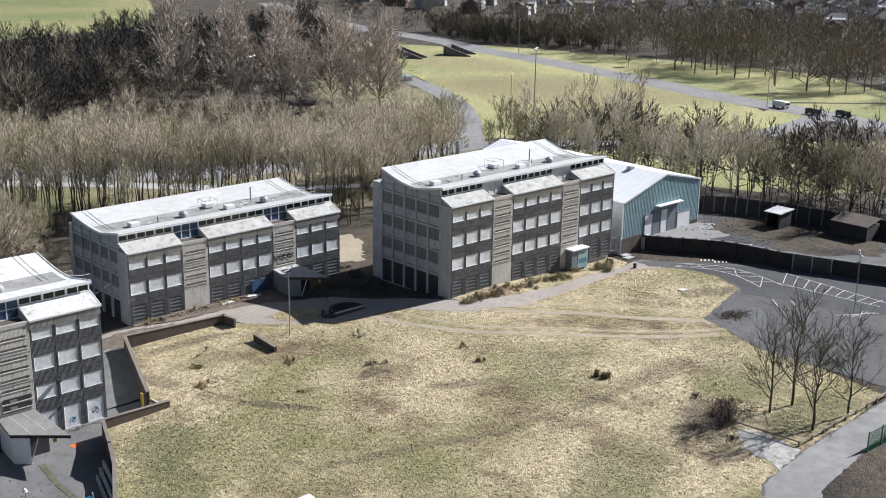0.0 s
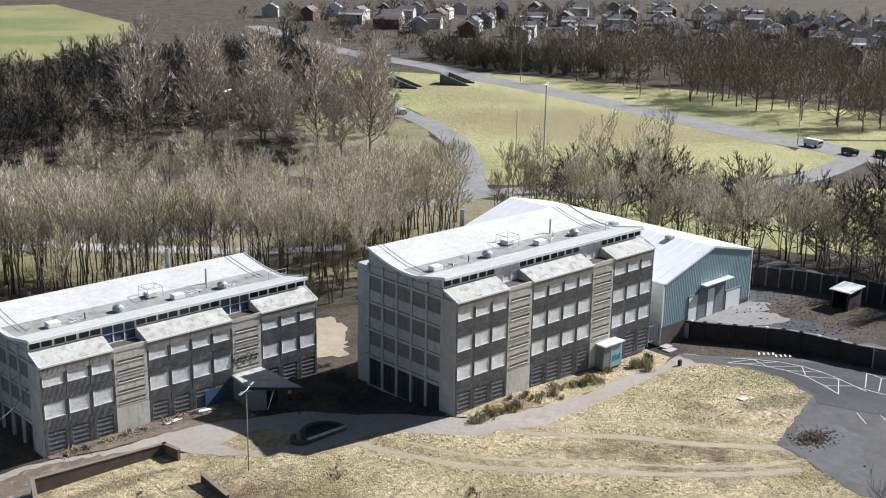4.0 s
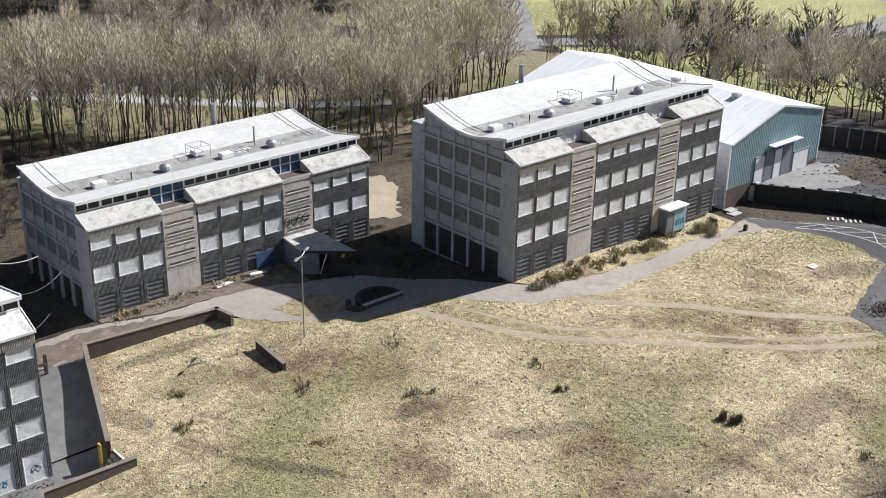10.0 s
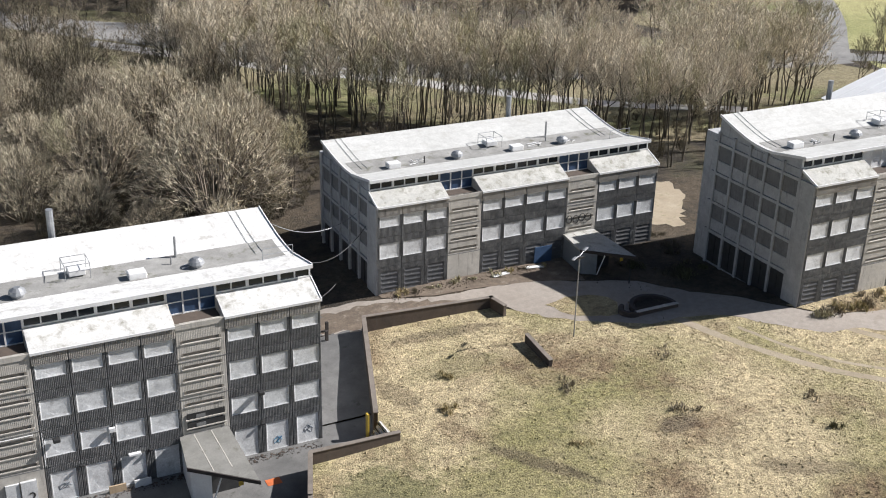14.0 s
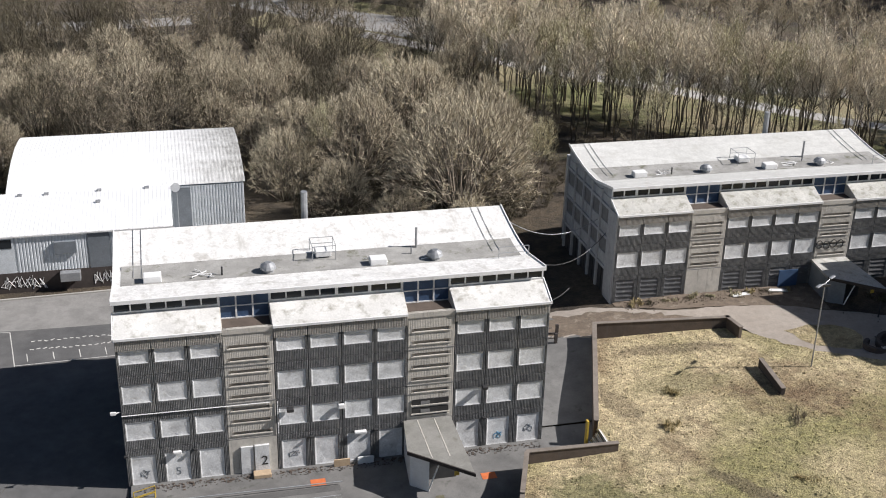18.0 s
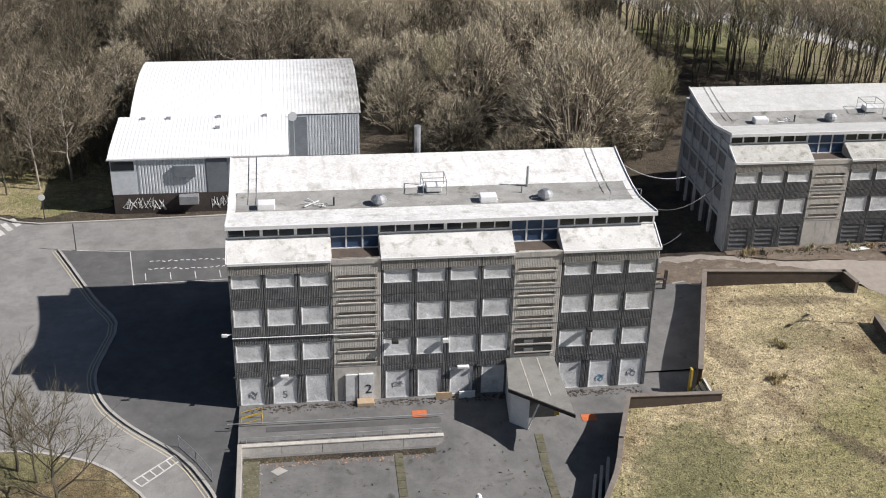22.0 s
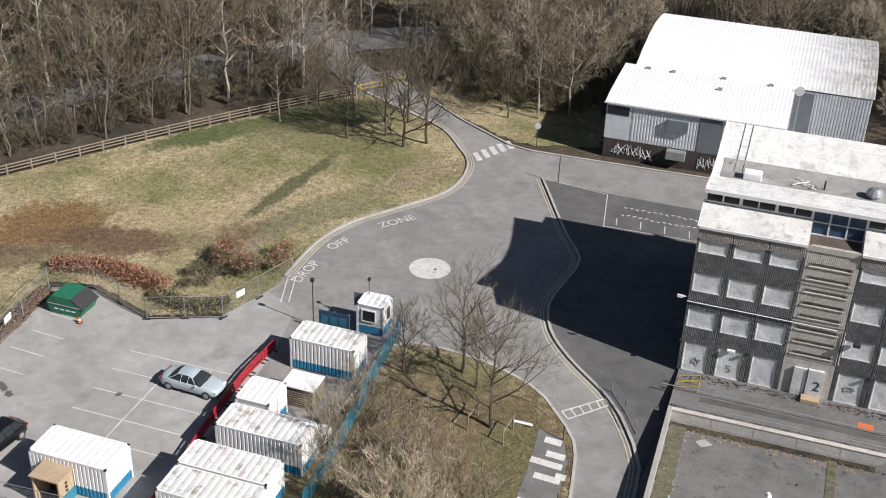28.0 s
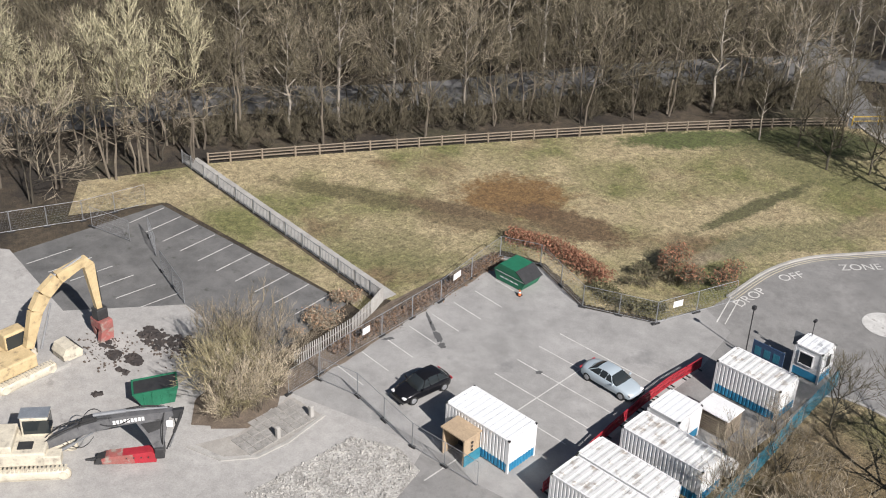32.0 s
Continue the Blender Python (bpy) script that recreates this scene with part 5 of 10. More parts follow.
# ---- profiled hall behind the south block ----
def hall():
    ob = empty("sports_hall", "pale clad hall with a curved white profiled roof", "hall", Matrix.Translation((-13.0, 34.6, 0.0)))
    arc = [(10.0, 6.35), (13.0, 7.0), (17.0, 7.5), (21.0, 7.6), (25.0, 7.25), (27.5, 6.8)]
    low = [(-0.08, 5.95), (2.0, 6.2), (6.0, 6.35), (10.2, 6.4)]
    g = Geo().prism([(0.1, -0.3), (0.1, 5.85), (2.0, 6.08), (6.0, 6.22), (10.2, 6.25), (10.2, -0.3)], 'x', 0.1, 17.2)
    g.prism([(10.22, -0.3)] + [(a + 0.22 if a == 10.0 else a, b - 0.12) for a, b in arc] + [(27.5, -0.3)], 'x', 1.2, 25.0)
    part("shell", g, "palegrey", ob)
    for (line, x0, x1, nm, mat) in ((low, -0.2, 17.4, "low_roof", "metalroof"), (arc, 0.95, 25.2, "arched_roof", "archroof")):
        g, n = Geo(), round((x1 - x0) / 0.4)
        w = (x1 - x0) / n
        for i in range(n):
            a = x0 + i * w
            prof = [(a, 0.0), (a + w * 0.35, 0.0), (a + w * 0.45, 0.012), (a + w * 0.9, 0.012), (a + w, 0.0)]
            for (p, dz), (q, ez) in zip(prof, prof[1:]):
                for (y0, z0), (y1, z1) in zip(line, line[1:]):
                    g.quad((p, y0, z0 + dz), (q, y0, z0 + ez), (q, y1, z1 + ez), (p, y1, z1 + dz))
        part(nm, g, mat, ob, "low white profiled steel roof" if mat == "metalroof" else "curved white profiled roof with a moss-darkened end")
    part("eaves_gutter", Geo().box(-0.25, 17.4, -0.2, -0.08, 5.8, 5.94), "white", ob)
    g = Geo()
    corrugate(g, 2.6, 9.2, 2.1, lambda x: 5.75, 0.02, 0.3, 0.025)
    part("front_cladding", g, "palegrey", ob, "pale blue-grey profiled cladding")
    g = Geo()
    corrugate(g, 11.4, 17.2, 2.1, lambda x: 5.75, 0.02, 0.3, 0.025)
    part("front_cladding", g, "palegrey", ob, "pale blue-grey profiled cladding")
    g = Geo()
    corrugate(g, 17.4, 25.0, 1.6, lambda x: 6.2, 10.0, 0.3, 0.05)
    part("rear_cladding", g, "palegrey", ob)
    part("plinth", Geo().box(0.05, 17.2, -0.06, 0.1, -0.3, 2.1), "brickdark", ob, "dark brick plinth with white scrawl")
    part("corner_panel", Geo().box(0.0, 2.5, -0.02, 0.1, 2.1, 5.75), "palegrey", ob)
    part("window", Geo().box(0.1, 2.3, -0.06, 0.0, 4.7, 5.6), "glass", ob)
    part("grey_door", Geo().box(9.3, 11.3, -0.05, 0.1, 2.1, 5.75), "greydoor", ob)
    part("wall_unit", Geo().box(6.2, 8.2, -0.3, 0.0, 3.9, 5.1), "greydoor", ob)
    part("bin_box", bevelled(1.9, 0.8, 0.9, 0.05).moved(Matrix.Translation((7.4, -0.5, 1.6))), "steel", ob)
    r = random.Random(5)
    for (x0, x1, n) in ((0.9, 5.2, 6), (9.6, 11.4, 4), (12.0, 14.5, 4)):
        for i in range(n):
            c, w = x0 + (i + 0.5) * (x1 - x0) / n, (x1 - x0) / n
            part("paint_scrawl", tube([(c + w * r.uniform(-0.6, 0.6), -0.075, 1.0 + 0.75 * math.sin(k * 1.9 + i) * r.uniform(0.5, 1.0)) for k in range(8)], 0.035), "white", ob, "scrawled white spray paint")
    for i in range(5):
        part("roof_vent", bevelled(0.5, 0.42, 0.22, 0.05).moved(Matrix.Translation(((2.4, 5.0, 10.2, 10.2, 15.0)[i], (9.4, 9.4, 9.6, 6.4, 9.6)[i], 6.5))), "steel", ob)
    dish = Geo().stick((18.0, 9.2, 0), (18.0, 9.2, 6.4), 0.05, 0.05, 6)
    part("dish_mast", dish, "steel", ob)
    part("satellite_dish", Geo().stick((18.0, 9.1, 6.4), (17.9, 8.85, 6.55), 0.1, 0.5, 12), "white", ob)
    part("side_door", Geo().box(17.5, 19.4, 9.8, 10.0, 0, 6.1), "greydoor", ob)
    return ob


hall()


# ---- bare trees ----
def bare_tree(seed, tall, spread, base, limbs, subs, twigs, rise=0.55, stems=1, twig_len=0.9, wood="bark", twig="twig", thick=0.018, blade=0.034, lean=0.0, sub_len=0.36, droop=0.0, upright=0.0):
    """Wood and fine twigs of one leafless tree: lists of vertices and faces for each."""
    r = random.Random(seed)
    wood_g, tw = Geo(), Geo()

    def ray(a, up):
        return Vector((math.cos(a), math.sin(a), 0)) * math.sqrt(max(0.0, 1 - up * up)) + Vector((0, 0, up))

    def spray(g, p, e, wide):
        d = e - p
        s = d.cross(Vector((r.uniform(-1, 1), r.uniform(-1, 1), r.uniform(-1, 1)))).normalized() * wide / 2
        g.quad(p - s, p + s, e)

    for s in range(stems):
        foot = Vector((r.uniform(-0.4, 0.4), r.uniform(-0.4, 0.4), 0)) * (1 if stems > 1 else 0) - Vector((0, 0, 0.2))
        h = tall * (0.86 if stems == 1 else r.uniform(0.6, 0.85))
        out = Vector((r.uniform(-1, 1), r.uniform(-1, 1), 0)) * (spread * 0.55 if stems > 1 else lean)
        pts, n = [foot], 6
        for i in range(1, n + 1):
            t = i / n
            pts.append(foot + out * t ** 1.3 + Vector((r.uniform(-1, 1), r.uniform(-1, 1), 0)) * tall * 0.014 + Vector((0, 0, h * t)))
        r0 = tall * thick * (1 if stems == 1 else 0.5)
        rad = [r0 * (1 - 0.9 * (i / n) ** 0.9) for i in range(n + 1)]
        for i in range(n):
            wood_g.stick(pts[i], pts[i + 1], rad[i], rad[i + 1], 6 if i < 3 else 4, False)
        k = max(1, limbs // stems)
        for j in range(k):
            t = base + (1.0 - base) * (j + r.random()) / k
            u = min(t, 0.999) * n
            p = pts[int(u)].lerp(pts[int(u) + 1], u - int(u))
            q = (t - base) / (1 - base)
            length = spread * (0.62 + 0.42 * math.sin(math.pi * min(1.0, 0.15 + 0.6 * q))) * r.uniform(0.72, 1.12)
            d = ray(r.uniform(0, 2 * math.pi), max(-0.2, min(0.96, r.uniform(rise - 0.25, rise + 0.2) + 0.38 * q)))
            b, rr = p, max(0.022, r0 * 0.36 * (1 - 0.55 * q))
            for i in range(3):
                e = b + d * length / 3
                wood_g.stick(b, e, rr, rr * 0.6, 3, False)
                for m in range(subs // 3 + (1 if r.random() < (subs % 3) / 3 else 0)):
                    f = b.lerp(e, r.random())
                    g = (d * 0.7 + ray(r.uniform(0, 2 * math.pi), r.uniform(-0.2, 0.8)) + Vector((0, 0, upright))).normalized()
                    end = f + (g + Vector((0, 0, 0.2 - droop))).normalized() * length * r.uniform(0.7, 1.2) * sub_len
                    spray(wood_g, f, end, rr * 0.9 + 0.02)
                    ax = (end - f).normalized()
                    for w in range(twigs):
                        a = f.lerp(end, r.uniform(0.15, 1.0))
                        v = (ax * 0.7 + ray(r.uniform(0, 2 * math.pi), r.uniform(-0.45 - droop, 0.95)) * (1 - 0.45 * upright) + Vector((0, 0, upright))).normalized()
                        spray(tw, a, a + v * twig_len * r.uniform(0.4, 1.1), blade * r.uniform(0.6, 1.2))
                b, rr = e, rr * 0.6
                d = (d + Vector((0, 0, 0.2)) + Vector((r.uniform(-1, 1), r.uniform(-1, 1), r.uniform(-1, 1))) * 0.18).normalized()
            for w in range(twigs):
                a = b - d * r.random() * length * 0.2
                v = (d + ray(r.uniform(0, 2 * math.pi), r.uniform(-0.3, 0.9)) * (0.9 - 0.4 * upright) + Vector((0, 0, upright))).normalized()
                spray(tw, a, a + v * twig_len * r.uniform(0.5, 1.1), blade * r.uniform(0.6, 1.2))
    return wood_g, tw, wood, twig


def forked_tree(seed, tall, spread, clear=0.36, limbs=9, forks=(4, 4, 4), lift=0.45, stems=1, girth=0.0115, blade=0.042, wide=0.5, wood="bark_mid", twig="twig", splay=0.12):
    """A leafless tree that forks again and again: trunk, limbs, branches and, last, twigs."""
    r = random.Random(seed)
    wood_g, tw = Geo(), Geo()
    up = Vector((0, 0, 1))

    def blade_at(g, p, e, w):
        side = (e - p).cross(Vector((r.uniform(-1, 1), r.uniform(-1, 1), r.uniform(-1, 1)))).normalized() * w / 2
        g.quad(p - side, p + side, e)

    def grow(p, d, length, rad, level):
        mid = p + d * length * 0.5
        d2 = (d + Vector((r.gauss(0, 0.16), r.gauss(0, 0.16), r.gauss(0, 0.12))) + up * lift * 0.35).normalized()
        end = mid + d2 * length * 0.5
        if level == 0:
            wood_g.stick(p, mid, rad, rad * 0.78, 4, False)
            wood_g.stick(mid, end, rad * 0.78, rad * 0.5, 3, False)
        elif level == 1:
            (wood_g if rad > 0.05 else tw).stick(p, end, max(0.022, rad), max(0.014, rad * 0.5), 3, False)
        else:
            blade_at(tw, p, end, blade * (1.6 if level == 2 else r.uniform(0.75, 1.3)))
        if level == len(forks):
            return
        for k in range(forks[level]):
            t = 1.0 if k == 0 else r.uniform(0.25, 0.98)
            b = p.lerp(mid, t * 2) if t < 0.5 else mid.lerp(end, t * 2 - 1)
            axis = d if t < 0.5 else d2
            off = axis.cross(Vector((r.gauss(0, 1), r.gauss(0, 1), r.gauss(0, 1)))).normalized()
            turn = r.uniform(0.1, 0.35) if k == 0 else r.uniform(0.4, 0.95) * wide * 2
            g = (axis * math.cos(turn) + off * math.sin(turn) + up * lift * r.uniform(0.1, 0.6)).normalized()
            grow(b, g, length * r.uniform(0.5, 0.74), rad * 0.5, level + 1)

    for s in range(stems):
        a0 = s * 2.4 + r.uniform(-0.5, 0.5)
        foot = Vector((math.cos(a0), math.sin(a0), 0)) * (0.3 if stems > 1 else 0.0) - up * 0.2
        h = tall * (0.9 if s == 0 else r.uniform(0.68, 0.88))
        out = Vector((math.cos(a0), math.sin(a0), 0)) * (tall * splay if stems > 1 else tall * 0.02)
        n, pts = 6, [foot]
        for i in range(1, n + 1):
            pts.append(foot + out * (i / n) ** 1.2 + Vector((r.gauss(0, 1), r.gauss(0, 1), 0)) * tall * 0.009 + up * h * i / n)
        r0 = tall * girth * (1.0 if stems == 1 else 0.72)
        rad = [r0 * (1 - 0.88 * (i / n) ** 1.1) for i in range(n + 1)]
        for i in range(n):
            wood_g.stick(pts[i], pts[i + 1], rad[i], rad[i + 1], 6 if i < 2 else 4, False)
        k = max(3, round(limbs / stems))
        for j in range(k):
            t = clear + (0.99 - clear) * (j + r.random() * 0.8) / k
            u = min(t, 0.995) * n
            p = pts[int(u)].lerp(pts[int(u) + 1], u - int(u))
            q = (t - clear) / (1 - clear)
            rise = min(0.95, 0.22 + lift + 0.3 * q + r.uniform(-0.18, 0.12))
            a = j * 2.39996 + r.uniform(-0.5, 0.5)
            d = Vector((math.cos(a) * math.sqrt(1 - rise * rise), math.sin(a) * math.sqrt(1 - rise * rise), rise))
            grow(p, d, spread * (1.0 - 0.38 * q) * r.uniform(0.75, 1.1), max(0.03, r0 * 0.5 * (1 - 0.5 * q)), 0)
    return wood_g, tw, wood, twig


def forked_kind(key, count, **kw):
    return [forked_tree(key * 100 + i, **kw) for i in range(count)]


def tree_kind(key, count, **kw):
    return [bare_tree(key * 100 + i, **kw) for i in range(count)]


def dome_tree(seed, tall, spread, stems, subs, twigs, twig_len=0.9, blade=0.032, wood="bark_mid", twig="twig"):
    """A many-stemmed leafless tree whose stems fan out to a rounded crown of fine twigs."""
    r = random.Random(seed)
    wood_g, tw = Geo(), Geo()
    bulge = [(r.uniform(0, 6.28), r.uniform(0.15, 0.8), r.uniform(-0.16, 0.12)) for _ in range(7)]

    def rim(a, up):
        k = 1.0
        for ba, bu, bk in bulge:
            k += bk * max(0.0, 1 - (abs((a - ba + math.pi) % (2 * math.pi) - math.pi) / 0.9) ** 2 - ((up - bu) / 0.35) ** 2)
        c = math.sqrt(max(0.0, 1 - up * up))
        return Vector((math.cos(a) * c * spread * k, math.sin(a) * c * spread * k, tall * (0.22 + 0.78 * up) * k))

    def blade_at(g, p, e, wide):
        side = (e - p).cross(Vector((r.uniform(-1, 1), r.uniform(-1, 1), r.uniform(-1, 1)))).normalized() * wide / 2
        g.quad(p - side, p + side, e)

    for s in range(stems):
        a, up = s * 2.39996 + r.uniform(-0.3, 0.3), min(0.98, ((s + r.random()) / stems) ** 0.8)
        tip = rim(a, up) * r.uniform(0.88, 1.0)
        foot = Vector((math.cos(a) * r.uniform(0.1, 0.9), math.sin(a) * r.uniform(0.1, 0.9), -0.2))
        knee = foot.lerp(tip, 0.45) + Vector((0, 0, tall * 0.07)) + Vector((r.uniform(-1, 1), r.uniform(-1, 1), 0)) * 0.35
        r0 = tall * 0.0085 * r.uniform(0.7, 1.2)
        wood_g.stick(foot, knee, r0, r0 * 0.62, 4, False)
        wood_g.stick(knee, tip, r0 * 0.62, 0.015, 3, False)
        for m in range(subs):
            t = 0.12 + 0.86 * (m + r.random()) / subs
            f = knee.lerp(tip, t)
            b, u = a + r.gauss(0, 0.34), max(0.02, min(0.99, up + r.gauss(0, 0.16)))
            end = f.lerp(rim(b, u), r.uniform(0.6, 0.98)) if t < 0.8 else f + (tip - knee).normalized() * twig_len * 0.6
            blade_at(wood_g, f, end, 0.05)
            ax = (end - f).normalized()
            for w in range(twigs):
                q = f.lerp(end, 0.3 + 0.7 * r.random() ** 0.6)
                v = (ax + Vector((r.gauss(0, 0.5), r.gauss(0, 0.5), r.gauss(0.25, 0.45)))).normalized()
                blade_at(tw, q, q + v * twig_len * r.uniform(0.45, 1.1), blade * r.uniform(0.6, 1.2))
    return wood_g, tw, wood, twig


KINDS = {
    "dome": [dome_tree(1700 + i, 10.5, 6.2, 64, 14, 12, blade=0.044, wood="bark", twig="twig_dome") for i in range(3)],
    "dome_dark": [dome_tree(1900 + i, 9.5, 5.0, 40, 11, 10, blade=0.04, wood="bark_dark", twig="twig_dark") for i in range(3)],
    "dome_brown": [dome_tree(1800 + i, 8.5, 4.6, 46, 12, 12, blade=0.042, twig="twig_dome") for i in range(2)],
    "slim": forked_kind(1, 5, tall=15.0, spread=3.2, clear=0.52, limbs=15, forks=(5, 5, 5), lift=0.58, stems=2, girth=0.0118, splay=0.06, blade=0.046, wood="bark_dark", twig="twig_pale"),
    "slim_olive": forked_kind(2, 4, tall=13.5, spread=3.2, clear=0.48, limbs=13, forks=(5, 5, 5), lift=0.54, stems=2, girth=0.0118, splay=0.07, blade=0.046, wood="bark_mid", twig="twig_olive"),
    "broad_dark": forked_kind(4, 3, tall=11.0, spread=4.2, clear=0.2, limbs=12, forks=(5, 4, 5), lift=0.25, stems=2, splay=0.16, wood="bark_dark", twig="twig_grey"),
    "birch": forked_kind(5, 4, tall=13.0, spread=2.5, clear=0.34, limbs=13, forks=(4, 4, 5), lift=0.34, wood="birch", twig="twig_dark", girth=0.0135, blade=0.032),
    "poplar": forked_kind(6, 4, tall=21.0, spread=6.6, clear=0.12, limbs=22, forks=(5, 5, 6), lift=0.42, twig="twig_pink", wood="bark", blade=0.15, girth=0.013),
    "far_slim": forked_kind(10, 4, tall=13.5, spread=3.6, clear=0.34, limbs=14, forks=(4, 5, 5), lift=0.5, stems=2, girth=0.0135, blade=0.07, wood="bark_mid", twig="twig_pale"),
    "far_dark": forked_kind(7, 3, tall=14.0, spread=6.0, clear=0.1, limbs=13, forks=(4, 4, 5), lift=0.3, twig="twig_deep", wood="bark_dark", blade=0.14, girth=0.016),
    "slim_dark": forked_kind(11, 5, tall=13.0, spread=3.3, clear=0.28, limbs=13, forks=(4, 5, 5), lift=0.3, stems=2, girth=0.0125, wood="bark_mid", twig="twig_dark", blade=0.036),
    "far_thin_dark": forked_kind(12, 4, tall=13.0, spread=3.8, clear=0.22, limbs=13, forks=(4, 4, 5), lift=0.3, stems=2, girth=0.014, blade=0.05, wood="bark_dark", twig="twig_dark"),
    "fan": forked_kind(17, 3, tall=15.0, spread=4.4, clear=0.1, limbs=18, forks=(4, 4, 5), lift=0.66, stems=4, splay=0.13, girth=0.011, blade=0.06, wood="bark_mid", twig="twig"),
    "scrub": tree_kind(13, 3, tall=3.2, spread=1.9, base=0.05, limbs=26, subs=5, twigs=7, rise=0.5, stems=7, twig_len=0.9, wood="bark_dark", twig="twig_dark", blade=0.045, upright=0.3),
    "far_grey": forked_kind(14, 3, tall=14.0, spread=5.6, clear=0.14, limbs=11, forks=(4, 4, 4), lift=0.4, twig="twig_grey", blade=0.12, girth=0.015),
    "young": forked_kind(8, 3, tall=8.0, spread=2.9, clear=0.2, limbs=12, forks=(5, 5, 5), lift=0.44, girth=0.015, wood="bark_dark", twig="twig_dark", blade=0.024),
    "bush": forked_kind(9, 3, tall=4.6, spread=2.3, clear=0.05, limbs=30, forks=(4, 5, 6), lift=0.4, stems=9, splay=0.26, girth=0.011, blade=0.02, wood="bark_mid", twig="twig"),
    "bush_olive": forked_kind(15, 2, tall=4.4, spread=2.3, clear=0.05, limbs=24, forks=(4, 4, 5), lift=0.34, stems=9, splay=0.28, girth=0.012, blade=0.022, wood="bark", twig="twig_moss"),
    "bush_brown": forked_kind(18, 2, tall=4.6, spread=2.3, clear=0.05, limbs=22, forks=(4, 4, 4), lift=0.4, stems=8, splay=0.28, girth=0.011, blade=0.02, wood="bark_dark", twig="twig_grey"),
    "limbed": forked_kind(16, 3, tall=8.0, spread=3.7, clear=0.2, limbs=11, forks=(5, 5, 6), lift=0.34, girth=0.02, wood="bark_dark", twig="twig_dark", blade=0.022),
}
TREE_MESH = {k: [(a.mesh("trunk", w, False), b.mesh("crown", t, False)) for a, b, w, t in v] for k, v in KINDS.items()}
TREE_LABELS = {
    "slim": ("slender bare tree with tan upright twigs", "tree"), "slim_olive": ("slender bare tree with olive-tinged twigs", "tree"),
    "dome": ("many-stemmed bare tree with a rounded pale crown", "tree"), "dome_brown": ("rounded bare tree with fine grey-brown twigs", "tree"),
    "broad_dark": ("spreading bare tree with dark twigs", "tree"),
    "slim_dark": ("slender bare tree with dark brown twigs", "tree"),
    "birch": ("bare birch with a pale trunk", "tree"), "poplar": ("tall bare poplar with a pinkish crown", "tree"),
    "fan": ("upright bare tree with fanned slender stems", "tree"), "young": ("young bare tree with thin dark limbs", "tree"), "limbed": ("bare tree with dark spreading limbs", "tree"), "bush_olive": ("leafless thicket of olive-green stems", "shrub"), "bush_brown": ("leafless thicket of grey-brown stems", "shrub"), "bush": ("leafless thicket of tangled pale stems", "shrub"),
}


def plant(kind, x, y, scale=1.0, rnd=random, z=None, label=None):
    wm, cm = TREE_MESH[kind][rnd.randrange(len(TREE_MESH[kind]))]
    lab, cat = TREE_LABELS[kind]
    h = land(x, y) if z is None else z
    m = Matrix.Translation((x, y, h)) @ Matrix.Rotation(rnd.uniform(0, 6.28), 4, 'Z') @ Matrix.Diagonal((scale, scale, scale * rnd.uniform(0.9, 1.12), 1))
    ob = empty("shrub" if kind.startswith("bush") else "tree", label or lab, cat, m)
    part("trunk", wm, "", ob)
    part("crown", cm, "", ob)
    return ob


def scatter(outline, count, kinds, seed, size, gap, avoid=()):
    r, done, tries = random.Random(seed), [], 0
    xs, ys = [p[0] for p in outline], [p[1] for p in outline]
    while len(done) < count and tries < count * 40:
        tries += 1
        x, y = r.uniform(min(xs), max(xs)), r.uniform(min(ys), max(ys))
        if inside(outline, x, y) and all((x - a) ** 2 + (y - b) ** 2 > gap * gap for a, b, *_ in done) and not any(inside(a, x, y) for a in avoid):
            done.append((x, y, r.choice(kinds), r.uniform(*size), r.uniform(0, 6.28), r.randrange(99)))
    return done


def wood(outline, count, kinds, seed, size=(0.85, 1.15), gap=2.2, avoid=()):
    """Single trees over an outline, kept apart."""
    r = random.Random(seed)
    for x, y, kind, s, *_ in scatter(outline, count, kinds, seed, size, gap, avoid):
        plant(kind, x, y, s, r)


def far_wood(name, label, outline, count, kinds, seed, size=(0.85, 1.15), gap=2.2, avoid=()):
    """A stand of trees too many to count, joined into one mesh."""
    vs, fs, mats, slots, total = [], [], [], [], 0
    for x, y, kind, s, turn, pick in scatter(outline, count, kinds, seed, size, gap, avoid):
        wg, tg, wm, tm = KINDS[kind][pick % len(KINDS[kind])]
        c, d, z = math.cos(turn) * s, math.sin(turn) * s, land(x, y)
        for g, mat in ((wg, wm), (tg, tm)):
            if mat not in slots:
                slots.append(mat)
            v = np.array(g.v)
            vs.append(np.stack([v[:, 0] * c - v[:, 1] * d + x, v[:, 0] * d + v[:, 1] * c + y, v[:, 2] * s + z], 1))
            fs += [tuple(i + total for i in f) for f in g.f]
            mats += [slots.index(mat)] * len(g.f)
            total += len(v)
    me = bpy.data.meshes.new(name)
    me.from_pydata(np.concatenate(vs).tolist(), [], fs)
    for mat in slots:
        me.materials.append(M[mat])
    me.polygons.foreach_set("material_index", mats)
    return tagged(new(name, me), label, "woodland", kind="stuff")


